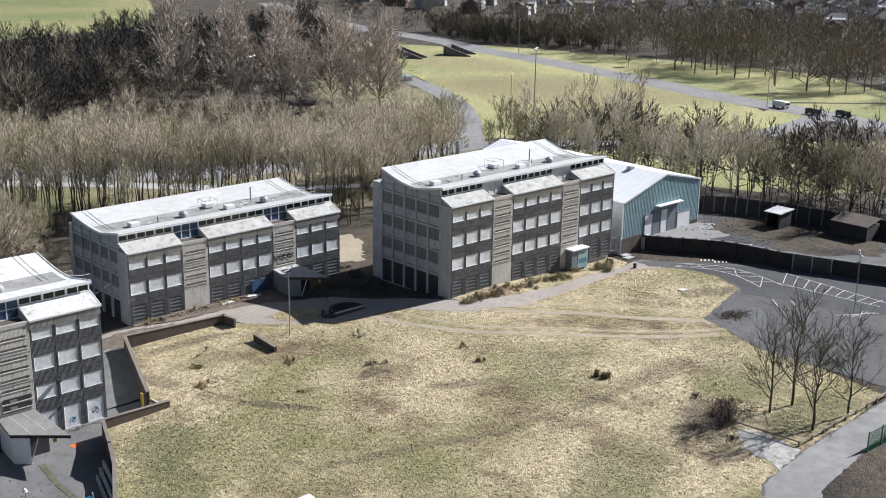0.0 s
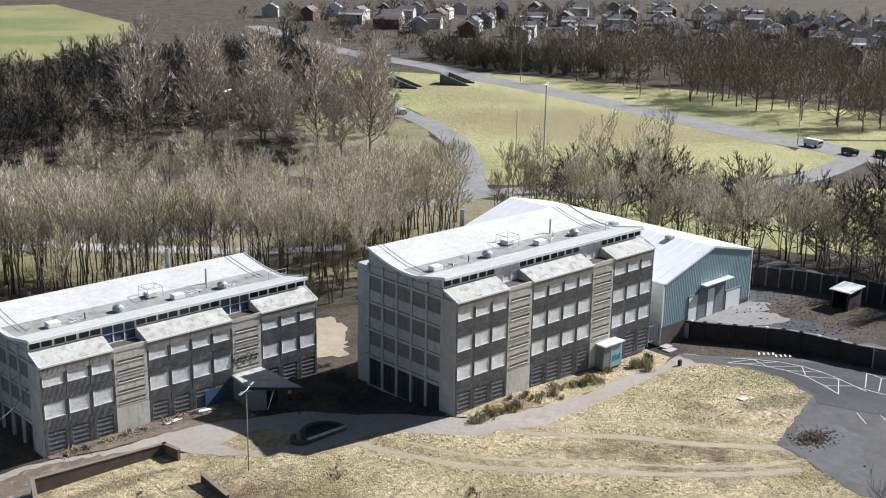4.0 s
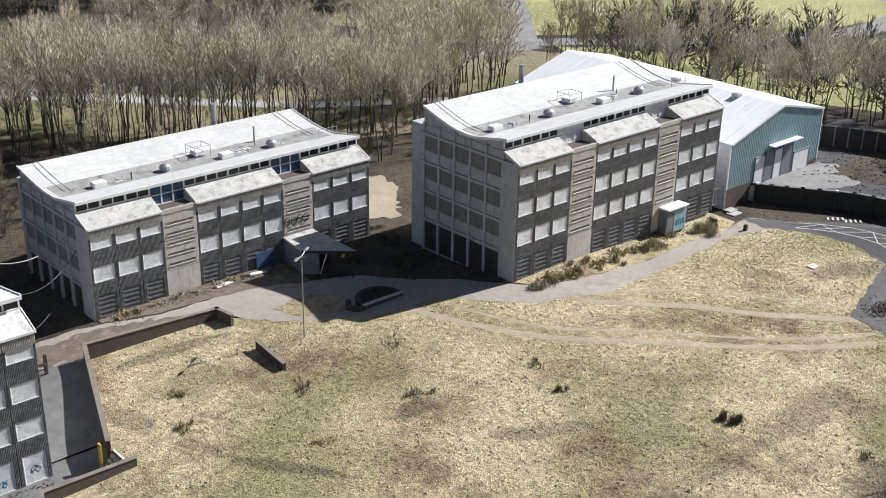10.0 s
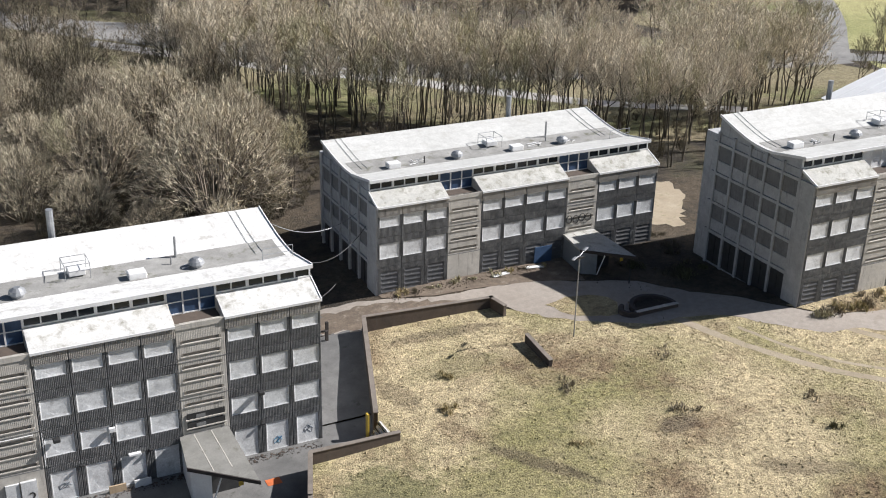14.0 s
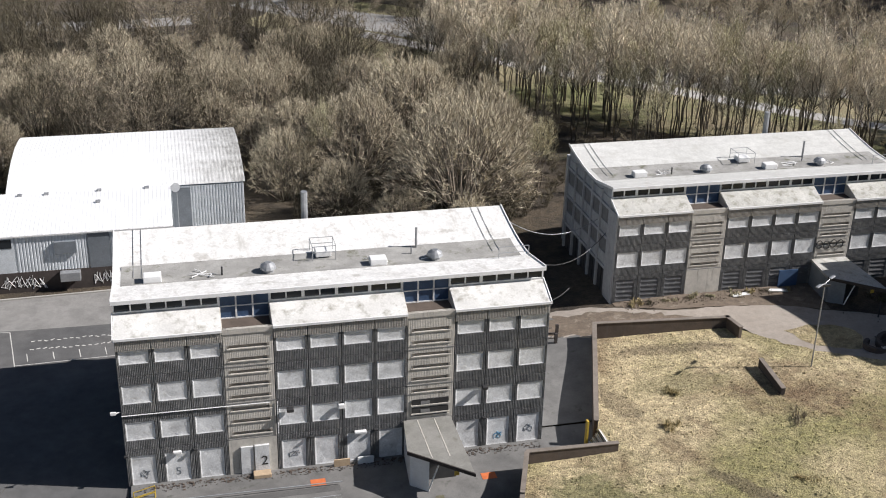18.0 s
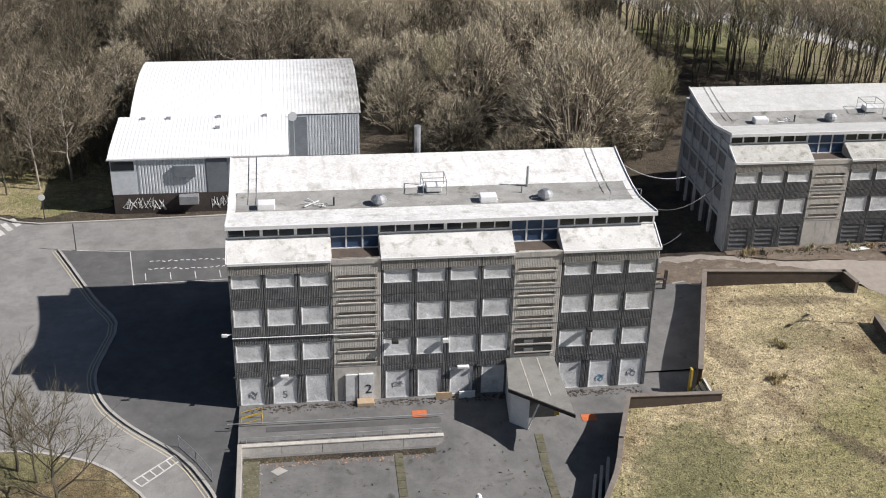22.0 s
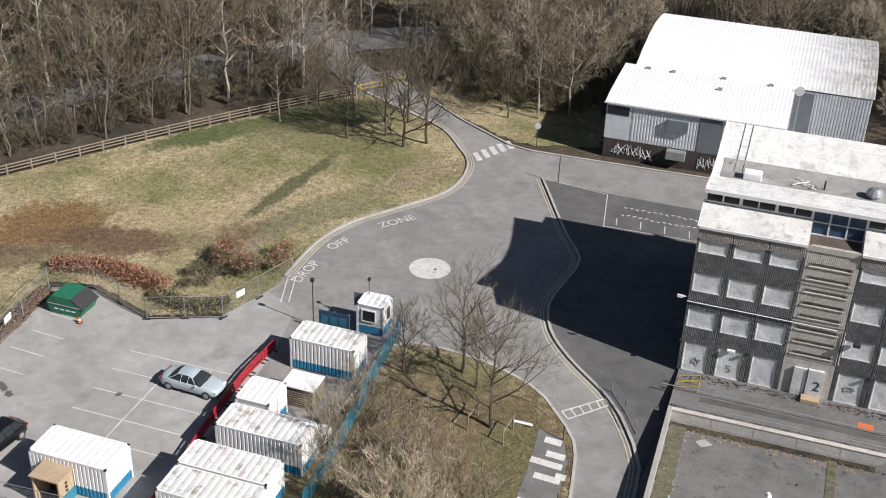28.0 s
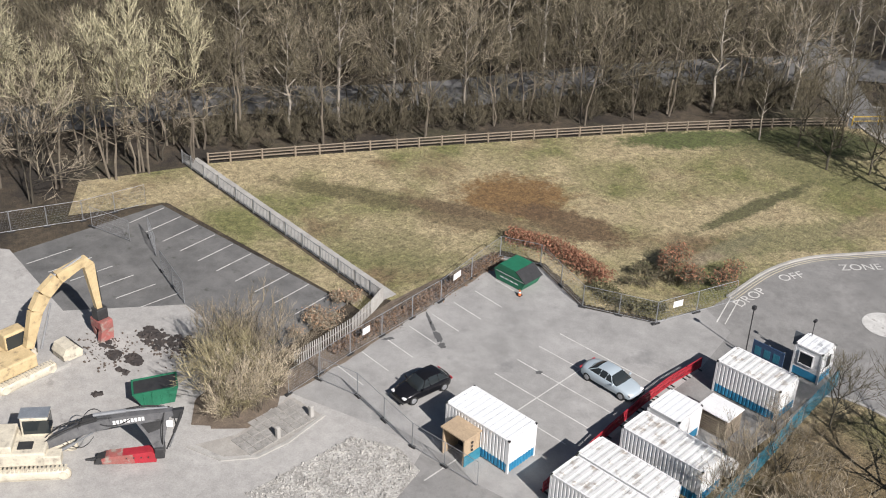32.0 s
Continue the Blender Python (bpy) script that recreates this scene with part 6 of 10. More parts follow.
# belt behind the middle and east blocks, along the road
BELT = [(55, 71), (75, 53), (90, 35), (98, 33), (107, 41), (92, 60), (78, 78), (72, 88), (55, 106), (43, 95)]
wood(BELT, 128, ["slim", "slim", "slim_olive", "slim", "slim_olive"], 11, (0.82, 1.06), 2.4)
wood([(44, 44), (58, 41), (76, 36), (86, 36), (72, 54), (54, 72), (44, 62)], 9, ["slim_olive", "slim_dark"], 27, (0.6, 0.85), 5.0)
far_wood("tree_belt", "pale bare trees at the end of the belt", [(104, 50), (116, 46), (130, 52), (139, 62), (127, 69), (112, 67)], 32, ["far_slim", "far_slim", "slim_olive"], 29, (0.85, 1.05), 2.7)
far_wood("tree_belt", "thin row of bare trees beyond the road", [(96, 122), (120, 96), (140, 76), (150, 80), (132, 100), (104, 132)], 26, ["far_slim", "far_slim", "far_grey"], 31, (0.6, 0.85), 3.6)
wood([(133, 50), (142, 22), (145, 4), (147, -22), (156, -26), (155, 8), (148, 26), (142, 50)], 48, ["slim", "slim_olive", "slim_dark"], 12, (0.75, 1.0), 2.4)
far_wood("tree_belt", "bare roadside trees beyond the loading yard", [(142, 52), (152, 24), (160, -2), (164, -40), (180, -40), (174, 24), (158, 52)], 44, ["far_slim", "far_slim", "far_dark"], 32, (0.75, 0.95), 2.8)
# wood behind the hall and between hall and middle block
fan = random.Random(77)
for kind, x, y, s in (("dome", 36.0, 44.0, 1.42), ("dome", 41.5, 54.0, 1.1), ("dome_brown", 22.5, 46.5, 0.85), ("dome_brown", 28.0, 40.0, 0.8), ("dome_brown", 17.5, 55.0, 0.95),
                      ("dome", 26.5, 58.0, 1.15), ("dome", 35.0, 66.0, 1.4), ("dome", 20.0, 66.0, 0.92), ("dome_brown", 34.0, 33.5, 0.72), ("dome_brown", 45.0, 60.0, 0.9)):
    plant(kind, x, y, s, fan)
wood([(15, 44), (31, 30), (40, 34), (46, 46), (46, 66), (14, 68)], 7, ["slim_dark", "broad_dark", "slim_olive"], 13, (0.55, 0.75), 6.5)
far_wood("woodland", "dense bare brown woodland behind the hall", [(14, 68), (46, 66), (50, 92), (34, 112), (-16, 114), (-20, 70), (14, 68)], 54, ["dome_brown", "dome_dark", "dome_brown", "dome", "broad_dark", "dome_dark"], 33, (0.8, 1.1), 5.4)
far_wood("woodland", "brown woodland towards the far road", [(-20, 72), (-40, 60), (-60, 78), (-70, 120), (0, 146), (60, 134), (50, 98), (-14, 116)], 80, ["far_thin_dark", "dome_dark", "dome_dark", "broad_dark"], 34, (0.85, 1.15), 4.4)
# wood beyond the lawn
wood([(-82, -14), (-70, 4), (-58, 24), (-47, 40), (-52, 45), (-60, 36), (-66, 26), (-72, 13), (-78, 4), (-88, -10)], 46, ["slim_dark", "birch", "slim_dark", "slim_dark", "broad_dark"], 15, (0.8, 1.12), 3.0)
far_wood("woodland", "bare woodland beyond the lawn fence", [(-104, -20), (-95, -4), (-86, 8), (-80, 17), (-74, 28), (-67, 40), (-61, 49), (-62, 70), (-96, 62), (-128, 0), (-118, -24)], 290, ["far_thin_dark", "slim_dark", "far_thin_dark", "broad_dark", "birch", "far_thin_dark"], 35, (0.85, 1.15), 2.5)
wood([(-84, -24), (-80, -34), (-90, -46), (-100, -30), (-94, -16)], 16, ["slim_olive", "birch", "slim_dark", "broad_dark"], 16, (0.9, 1.15), 3.2)
wood([(-20, 42), (-28, 42), (-37, 50), (-34, 66), (-14, 66), (-15, 44)], 44, ["birch", "young", "broad_dark", "slim_dark", "broad_dark"], 17, (0.6, 0.95), 2.4)
far_wood("woodland", "pale birches and dark trees beside the wood road", [(-40, 58), (-36, 56), (-34, 62), (-40, 78), (-56, 70), (-62, 64), (-54, 60)], 24, ["birch", "slim_dark", "broad_dark"], 24, (0.7, 1.0), 3.2, avoid=([(-51, 71), (-42, 76), (-43, 84), (-53, 82)],))
wood([(-47, 41), (-42, 46), (-50, 54), (-58, 46), (-54, 40)], 8, ["birch", "young", "slim_dark"], 25, (0.7, 1.0), 2.4)
far_wood("undergrowth", "tangled dark undergrowth along the lawn fence", [(-86, -16), (-80, -12), (-70, 5), (-58, 25), (-47, 41), (-50, 44), (-60, 31), (-68, 16), (-76, 3), (-85, -9)], 120, ["scrub"], 44, (0.5, 1.1), 1.4)
far_wood("undergrowth", "tangled dark undergrowth on the woodland floor", [(-104, -22), (-97, -6), (-86, 9), (-79, 20), (-67, 41), (-60, 50), (-60, 66), (-80, 60), (-104, 24), (-120, -20)], 220, ["scrub"], 36, (0.6, 1.2), 2.2)
far_wood("undergrowth", "purplish scrub beside the track", [(-21, 43), (-30, 43), (-38, 51), (-34, 68), (-12, 70), (-14, 45)], 120, ["scrub"], 39, (0.5, 1.1), 1.6)
far_wood("undergrowth", "brown undergrowth round the hall", [(-24, 44), (-14, 62), (18, 66), (44, 44), (44, 38), (18, 44), (16, 62), (-12, 60)], 60, ["scrub"], 37, (0.5, 1.0), 2.4)
far_wood("undergrowth", "brown undergrowth below the tree belt", [(44, 42), (62, 40), (80, 38), (94, 33), (106, 36), (118, 46), (112, 54), (84, 58), (60, 62), (44, 64)], 70, ["scrub"], 38, (0.4, 0.8), 2.4)
# far trees
for x, y, k in ((129.5, 155, 1.06), (142.5, 148, 1.0), (154, 143, 1.0), (153.5, 134, 0.75), (165.5, 136.5, 1.0), (169.5, 122, 0.85), (161, 122, 0.65), (175.5, 129, 0.95), (150, 157, 0.95), (160, 150, 0.9), (186, 140, 0.85), (177, 145, 0.9)):
    plant("poplar", x, y, k, fan)
far_wood("woodland", "dark distant woodland", [(36, 160), (70, 140), (102, 144), (117, 163), (136, 165), (150, 172), (184, 160), (206, 176), (228, 214), (246, 246), (262, 275), (190, 262), (120, 236), (50, 210)], 330, ["far_dark", "far_dark", "far_dark", "far_dark", "far_grey"], 19, (0.6, 0.95), 4.4)
far_wood("woodland", "dark bare trees on the roadside bank", [(304, 150), (292, 96), (284, 62), (312, 20), (370, 60), (385, 150), (340, 215), (316, 226)], 130, ["far_grey"], 20, (0.8, 1.2), 4.4)
far_wood("woodland", "hazy bare trees among distant houses", [(305, 330), (300, 240), (330, 215), (400, 150), (520, 120), (660, 220), (600, 400), (480, 480), (360, 460)], 330, ["far_grey", "far_grey", "far_dark"], 21, (0.3, 0.6), 7.0)
far_wood("hedgerow", "dense dark hedgerow beside the main road", [(312, 262), (306, 214), (318, 186), (330, 172), (340, 184), (334, 224), (326, 266)], 60, ["scrub"], 43, (1.6, 2.6), 3.0)
for x, y, k in ((170, 57, 1.1), (169, 49, 0.7), (172, 45, 1.15), (175, 52, 0.6), (167, 40, 0.6), (176, 38, 0.7), (166, 62, 0.55)):
    plant("fan", x, y, k, fan)


# ---- kerbs, lines and road marks of the west side ----
def low(x, y):
    return land(x, y)


def kerb(line, name="kerb", label="pale concrete kerb", closed=False, tall=0.13):
    return tagged(part(name, band(Geo(), line, 0.22, low, 0.05, 0, tall, closed), "kerb"), label, "kerb", kind="structure")


kerb(ROAD_L)
kerb(KERB_R)
kerb(ISLAND, closed=True)
kerb([(0.1, 33.3), (-11.8, 32.9), (-19.9, 32.7), (-22.4, 33.3), (-28.7, 37.4), (-35.0, 42.5)])
for line, offs in ((ROAD_L, (0.35, 0.6)), (KERB_R, (-0.35, -0.6)), (ISLAND[3:70], (-0.35, -0.6))):
    for o in offs:
        tagged(part("yellow_line", band(Geo(), line, 0.09, low, 0.062 if line is not ROAD_L else 0.058, o), "yellowpaint"), "faded double yellow line", "road marking", kind="structure")


def mark(name, pts, label, lift=0.062, mat="paint", height=low):
    g = Geo().quad(*[(x, y, height(x, y) + lift) for x, y in pts])
    return tagged(part(name, g, mat), label, "road marking", "road markings", "structure")


def line_mark(a, b, wide=0.1, lift=0.062, label="white painted bay line", height=low):
    d = (Vector(b) - Vector(a)).normalized()
    s = Vector((-d.y, d.x)) * wide / 2
    return mark("bay_line", [(a[0] + s.x, a[1] + s.y), (a[0] - s.x, a[1] - s.y), (b[0] - s.x, b[1] - s.y), (b[0] + s.x, b[1] + s.y)], label, lift, height=height)


for i in range(5):
    t = i / 4
    cx, cy = -24.6 + 2.2 * t, 29.2 + 4.0 * t
    mark("zebra_stripe", [(cx - 0.75, cy + 0.75), (cx - 0.3, cy + 1.15), (cx + 0.75, cy - 0.45), (cx + 0.3, cy - 0.85)], "white zebra crossing stripe")
disc = [(-21.75 + 1.75 * math.cos(a / 24 * 2 * math.pi), 6.75 + 1.75 * math.sin(a / 24 * 2 * math.pi)) for a in range(24)]
mark("roundel", disc, "worn white painted roundel")
r = random.Random(8)
for i in range(7):
    a, q = r.uniform(0, 6.28), r.uniform(0.2, 1.2)
    cx, cy = -21.75 + q * math.cos(a), 6.75 + q * math.sin(a)
    blob = [(cx + r.uniform(0.06, 0.3) * math.cos(k / 7 * 6.28), cy + r.uniform(0.06, 0.2) * math.sin(k / 7 * 6.28)) for k in range(7)]
    mark("worn_patch", blob, "worn grey patch in the roundel", 0.068, "kerb")


def lettering(text, x, y, turn, size, lift, mat="paint", stretch=1.0, upright=None, parent=None):
    cu = bpy.data.curves.new("lettering", 'FONT')
    cu.body, cu.size, cu.align_x, cu.extrude = text, size, 'CENTER', 0.002
    ob = new("lettering", cu)
    dg = bpy.context.evaluated_depsgraph_get()
    me = bpy.data.meshes.new_from_object(ob.evaluated_get(dg))
    bpy.data.objects.remove(ob)
    me.materials.clear()
    me.materials.append(M[mat])
    ob = new("lettering", me)
    if parent is not None:
        ob.parent = parent
    base = Matrix.Translation((x, y, lift)) @ Matrix.Rotation(radians(turn), 4, 'Z')
    ob.matrix_basis = (base if upright is None else Matrix.Translation((x, y, lift)) @ Matrix.Rotation(radians(90), 4, 'X')) @ Matrix.Diagonal((1, stretch, 1, 1))
    return ob


for word, x, y, turn in (("DROP", -30.7, 2.4, 86), ("OFF", -30.1, 7.6, 66), ("ZONE", -26.9, 13.2, 50)):
    tagged(lettering(word, x, y, turn, 1.35, 0.066), "white painted road lettering", "road marking", kind="structure")
# ladder mark, pale slabs, play markings
for a, b in (((-6.9, -7.1), (-4.3, -4.7)), ((-6.3, -7.7), (-3.9, -5.3))):
    line_mark(a, b, 0.12, 0.064, "white ladder marking across the road")
for i in range(6):
    t = i / 5
    line_mark((-6.9 + 2.6 * t, -7.1 + 2.4 * t), (-6.3 + 2.4 * t, -7.7 + 2.4 * t), 0.1, 0.068, "white ladder marking across the road")
drape("slab_path", [(-7.9, -9.6), (-6.1, -9.8), (-5.3, -12.0), (-5.0, -17.5), (-5.2, -26), (-7.4, -26), (-7.6, -14)], "court", low, 0.15, 1.0, label="grey slab pavement on the island", category="pavement")
for i, (x, y, a, b) in enumerate(((-6.7, -10.4, 1.2, 0.6), (-6.2, -11.7, 1.3, 0.6), (-6.6, -12.7, 2.2, 0.6), (-5.4, -13.6, 0.7, 0.6), (-6.2, -14.1, 1.8, 0.6), (-6.8, -17.0, 1.4, 0.8))):
    mark("pale_slab", [(x - a / 2, y - b / 2), (x + a / 2, y - b / 2), (x + a / 2, y + b / 2), (x - a / 2, y + b / 2)], "pale paving slab", 0.158)
line_mark((-10.6, 26.0), (-9.6, 19.4), 0.08, 0.1, "thin white play-area line")
line_mark((-9.6, 19.6), (-0.5, 19.9), 0.08, 0.1, "thin white play-area line")
line_mark((-17.0, 26.9), (-10.6, 26.0), 0.08, 0.1, "thin white play-area line")
r = random.Random(3)
for i in range(26):
    x, y = -8.6 + (i % 13) * 0.55, 23.9 if i < 13 else 22.3
    line_mark((x, y + r.uniform(-0.1, 0.1)), (x + 0.32, y + r.uniform(-0.25, 0.25)), 0.14, 0.102, "unreadable worn white play marking")
for i in range(4):
    line_mark((-8.8 + i * 2.2, 21.6), (-8.6 + i * 2.2, 20.2), 0.08, 0.102, "worn white play marking")
# car park bays
for y in (-12.7, -15.1, -17.55, -20.0, -22.4):
    line_mark((-38.3, y), (-29.9, y), 0.1, 0.062)
line_mark((-34.4, -15.1), (-34.4, -24.6), 0.1, 0.066)
line_mark((-33.8, -28.6), (-33.8, -31.6), 0.1, 0.062)
for i in range(8):
    line_mark((-46.7, -10.6 - 2.42 * i), (-43.7, -10.8 - 2.42 * i), 0.09, 0.062)
line_mark((-32.2, 1.4), (-31.0, -2.6), 0.1, 0.064, "white edge line at the yard entrance")
line_mark((-31.6, 1.6), (-30.4, -2.4), 0.1, 0.064, "white edge line at the yard entrance")
for i in range(10):
    line_mark((-74.6 + 2.28 * i, -23.2 + 0.15 * i), (-74.3 + 2.28 * i, -26.9 + 0.15 * i), 0.1, 0.085)
for i in range(6):
    line_mark((-74.0 + 2.3 * i, -36.6 + 0.6 * i), (-73.7 + 2.3 * i, -32.8 + 0.5 * i), 0.1, 0.085)


# ---- apron, court, walls and steps before the south block ----
def flat(z):
    return lambda x, y: z


def retaining(name, label, line, thick, top, bottom, mat="wallblock", cope=0.06, cap="coping", over=0.1):
    ob = part(name, wall_run(Geo(), line, thick, top, bottom), mat)
    tagged(ob, label, "wall", kind="structure")
    part("coping", wall_run(Geo(), line, thick + over, lambda x, y: top(x, y) + cope, lambda x, y: top(x, y) + 0.002), cap, ob)
    return ob


def rising(x, y):
    return 2.0 + 1.1 * ss(y, -4, 11)


retaining("retaining_wall", "stained block retaining wall above the court", [(20.4, -24.0), (22.9, -17.8), (25.9, -12.0), (26.5, -10.5), (27.0, -9.0), (28.7, -4.5)], 0.3, lambda x, y: 2.0 - 0.9 * ss(-y, 9, 10.6) - 0.2 * ss(-y, 12, 24), flat(-1.2), cap="coping", over=0.06)
retaining("retaining_wall", "stained block wall at the foot of the field", [(28.9, -4.35), (35.7, -4.55)], 0.3, flat(2.0), flat(-0.5))
retaining("retaining_wall", "tall stained block wall beside the passage", [(35.3, -1.3), (40.0, 12.1)], 0.3, rising, flat(-0.5))
retaining("retaining_wall", "low stained wall between lane and field", [(40.1, 12.2), (52.3, 11.1), (52.6, 9.2)], 0.3, flat(3.1), flat(0.8))
retaining("stub_wall", "short dark stub of wall standing in the grass", [(51.9, 3.8), (51.4, -0.8)], 0.3, lambda x, y: 2.8, flat(1.2), "brickdark")
steps = empty("steps", "concrete steps with yellow edges up to the field", "steps", Matrix.Translation((34.6, -4.2, 0)))
for i in range(8):
    part("step", Geo().box(0.0 + i * 0.12, 1.0, 0.1, 2.6, i * 0.17 - 0.1, i * 0.17 + 0.17), "concrete", steps)
    part("nosing", Geo().box(0.0 + i * 0.12 - 0.01, i * 0.12 + 0.05, 0.12, 2.58, i * 0.17 + 0.172, i * 0.17 + 0.182), "white" if i % 2 else "black", steps)
part("yellow_cheek", Geo().box(-0.15, 0.0, 2.5, 2.9, 0, 2.2), "yellow", steps, "yellow-painted step cheek")
post_g = Geo()
for (x, y) in ((34.6, 14.6), (36.0, 15.3), (37.2, 13.9), (35.2, 11.8), (36.6, 12.4)):
    tagged(part("timber_post", Geo().box(x - 0.12, x + 0.12, y - 0.12, y + 0.12, land(x, y) - 0.1, land(x, y) + 1.0), "darkwood"), "dark timber post beside the passage", "post", "passage posts")
for i in range(4):
    y = 13.2 + i * 0.9
    tagged(part("timber_riser", Geo().box(33.5, 37.5 - i * 0.1, y, y + 0.16, land(36, y) - 0.2, land(36, y) + 0.14), "darkwood"), "timber riser across the sloping passage", "step", "passage risers")

r = random.Random(4)
# steps up from the forecourt with yellow rails
st = empty("entrance_steps", "short flight of steps with yellow edges and handrail", "steps", Matrix.Translation((0.3, -3.4, 0)))
for i in range(4):
    part("step", Geo().box(i * 0.42, 1.75, 0, 2.8, -0.62 + i * 0.155, -0.46 + i * 0.155), "concrete", st)
    part("nosing", Geo().box(i * 0.42 - 0.02, i * 0.42 + 0.1, 0, 2.8, -0.458 + i * 0.155, -0.45 + i * 0.155), "yellow", st)
rail = Geo()
for x in (0.1, 1.6):
    rail.stick((x, 0.9, -0.5 + x * 0.25), (x, 0.9, 0.55 + x * 0.25), 0.035, 0.035, 6)
    rail.stick((x, 1.7, -0.5 + x * 0.25), (x, 1.7, 0.55 + x * 0.25), 0.035, 0.035, 6)
for y in (0.9, 1.7):
    rail.stick((0.1, y, 0.57), (1.6, y, 0.95), 0.035, 0.035, 6)
    rail.stick((0.1, y, 0.1), (1.6, y, 0.5), 0.035, 0.035, 6)
part("handrail", rail, "yellow", st, "yellow tubular handrail")
# low wall between apron and court
low_wall = empty("court_edge_wall", "low pale rendered wall between apron and court", "wall", Matrix.Translation((0.4, -5.3, 0)), kind="structure")
for i in range(5):
    part("wall_panel", Geo().box(i * 2.9 + 0.01, i * 2.9 + 2.88, 0, 0.28, -1.1, 0.06), "render", low_wall)
part("coping", Geo().box(-0.05, 14.55, -0.03, 0.34, 0.062, 0.12), "concrete", low_wall)
part("backing", Geo().box(0.0, 14.5, 0.29, 1.3, -0.6, 0.018), "court", low_wall, "tarmac edge of the apron")
for k in range(8):
    part("post", Geo().stick((0.4 + k * 1.95, 0.5, 0.0), (0.4 + k * 1.95, 0.5, 0.5), 0.025, 0.025, 5), "steel", low_wall)
part("top_rail", Geo().stick((0.2, 0.5, 0.5), (14.4, 0.5, 0.5), 0.03, 0.03, 6), "steel", low_wall)
for y, z in ((-2.9, 0.3),):
    tagged(part("tube_rail", Geo().stick((-0.6, y + 0.2, z), (15.2, y, z), 0.045, 0.045, 6), "steel"), "thin steel tube rail along the ramp head", "rail", "ramp rails")
for k in range(3):
    o = 0.52 * k
    line = [(25.0 + o, -10.2 + 0.35 * k), (23.5 + o, -15.0 + 0.1 * k), (21.9 + o, -20.0 + 0.1 * k)]
    tagged(part("terrace_step", wall_run(Geo(), line, 0.2, flat(-0.4 + 0.45 * k), flat(-1.1)), "concrete"), "pale edge beam of a terrace step beside the court", "step", "terrace steps")
# tread plate strip on the apron
tagged(part("drain_strip", Geo().box(2.2, 15.0, -3.55, -2.95, 0.02, 0.035), "asphalt_mid"), "dark ribbed drainage strip", "drain", kind="structure")
tagged(part("court_wall", wall_run(Geo(), [(0.35, -5.1), (0.7, -60)], 0.3, flat(0.15), flat(-1.8)), "concrete_pale"), "pale concrete edge wall of the sunken court", "wall", kind="structure")
drape("court_border", ragged([(0.6, -5.4), (1.7, -5.4), (2.1, -60), (0.9, -60)], 0.08), "mossy", flat(-0.9), 0.05, 1.0, label="mossy weed-grown border of the court", category="border")
for x0, x1 in ((11.6, 11.3), (21.9, 22.0)):
    for i in range(24):
        y = -5.5 - i * 0.86
        x, z = x0 + (x1 - x0) * i / 24, 0.5 * (apron_height(x0, y - 0.8) + apron_height(x0, y))
        tilt = math.atan2(apron_height(x0, y) - apron_height(x0, y - 0.8), 0.8)
        slab = part("paving_slab", Geo().box(-0.3, 0.3, -0.41, 0.41, -0.05, 0.05), "mossy")
        slab.matrix_world = pose(x, y - 0.4, z, math.degrees(tilt))
        tagged(slab, "weedy strip of paving slabs across the court", "paving", "court paving slabs", "structure")
for cx, cy, rx, ry, k in ((4.2, -14.6, 2.6, 1.5, 1), (9.0, -14.8, 1.9, 1.1, 2), (12.6, -13.9, 1.2, 0.7, 3), (7.0, -13.4, 1.0, 0.5, 4), (14.8, -15.2, 1.6, 0.8, 5)):
    pool = [(cx + rx * math.cos(k * 2 + i / 14 * 2 * math.pi), cy + ry * math.sin(k * 2 + i / 14 * 2 * math.pi)) for i in range(14)]
    drape("puddle", ragged(pool, 0.16, 0.5, k), "wet", flat(-0.9), 0.034, 0.8, label="thin film of rainwater on the court", category="puddle")
mark("court_patch", [(2.5, -7.0), (3.1, -6.5), (3.7, -7.0), (3.0, -7.5)], "small grey diamond mark on the court", -0.862, "kerb", flat(0.0))
for x, y in ((7.5, -17.0), (15.5, -17.2)):
    lp = empty("court_lamp", "slim court lamp post with a white globe head", "lamp post", Matrix.Translation((x, y, -0.9)), "court lamps")
    part("post", Geo().stick((0, 0, 0), (0, 0, 4.9), 0.06, 0.045, 8), "steel", lp)
    part("lamp_head", Geo().stick((0, 0, 4.9), (0, 0, 5.0), 0.12, 0.22, 10).stick((0, 0, 5.0), (0, 0, 5.25), 0.22, 0.1, 10), "white", lp)
fence = empty("court_fence", "low blue mesh fence with pale posts", "fence", Matrix.Translation((1.8, -15.4, -0.9)))
for i in range(10):
    part("post", Geo().stick((i * 2.25, 0, 0), (i * 2.25, 0, 1.9), 0.05, 0.05, 6), "white", fence)
for i in range(9):
    g = Geo()
    for k in range(10):
        g.box(i * 2.25 + 0.1 + k * 0.215, i * 2.25 + 0.114 + k * 0.215, -0.007, 0.007, 0.1, 1.6)
    for z in (0.12, 0.85, 1.58):
        g.box(i * 2.25 + 0.05, i * 2.25 + 2.2, -0.02, 0.02, z, z + 0.05)
    if i in (7, 8):
        g.box(i * 2.25 + 0.05, i * 2.25 + 2.2, -0.03, 0.03, 1.2, 1.6)
    part("mesh_panel", g, "blue", fence, "blue welded mesh panel")


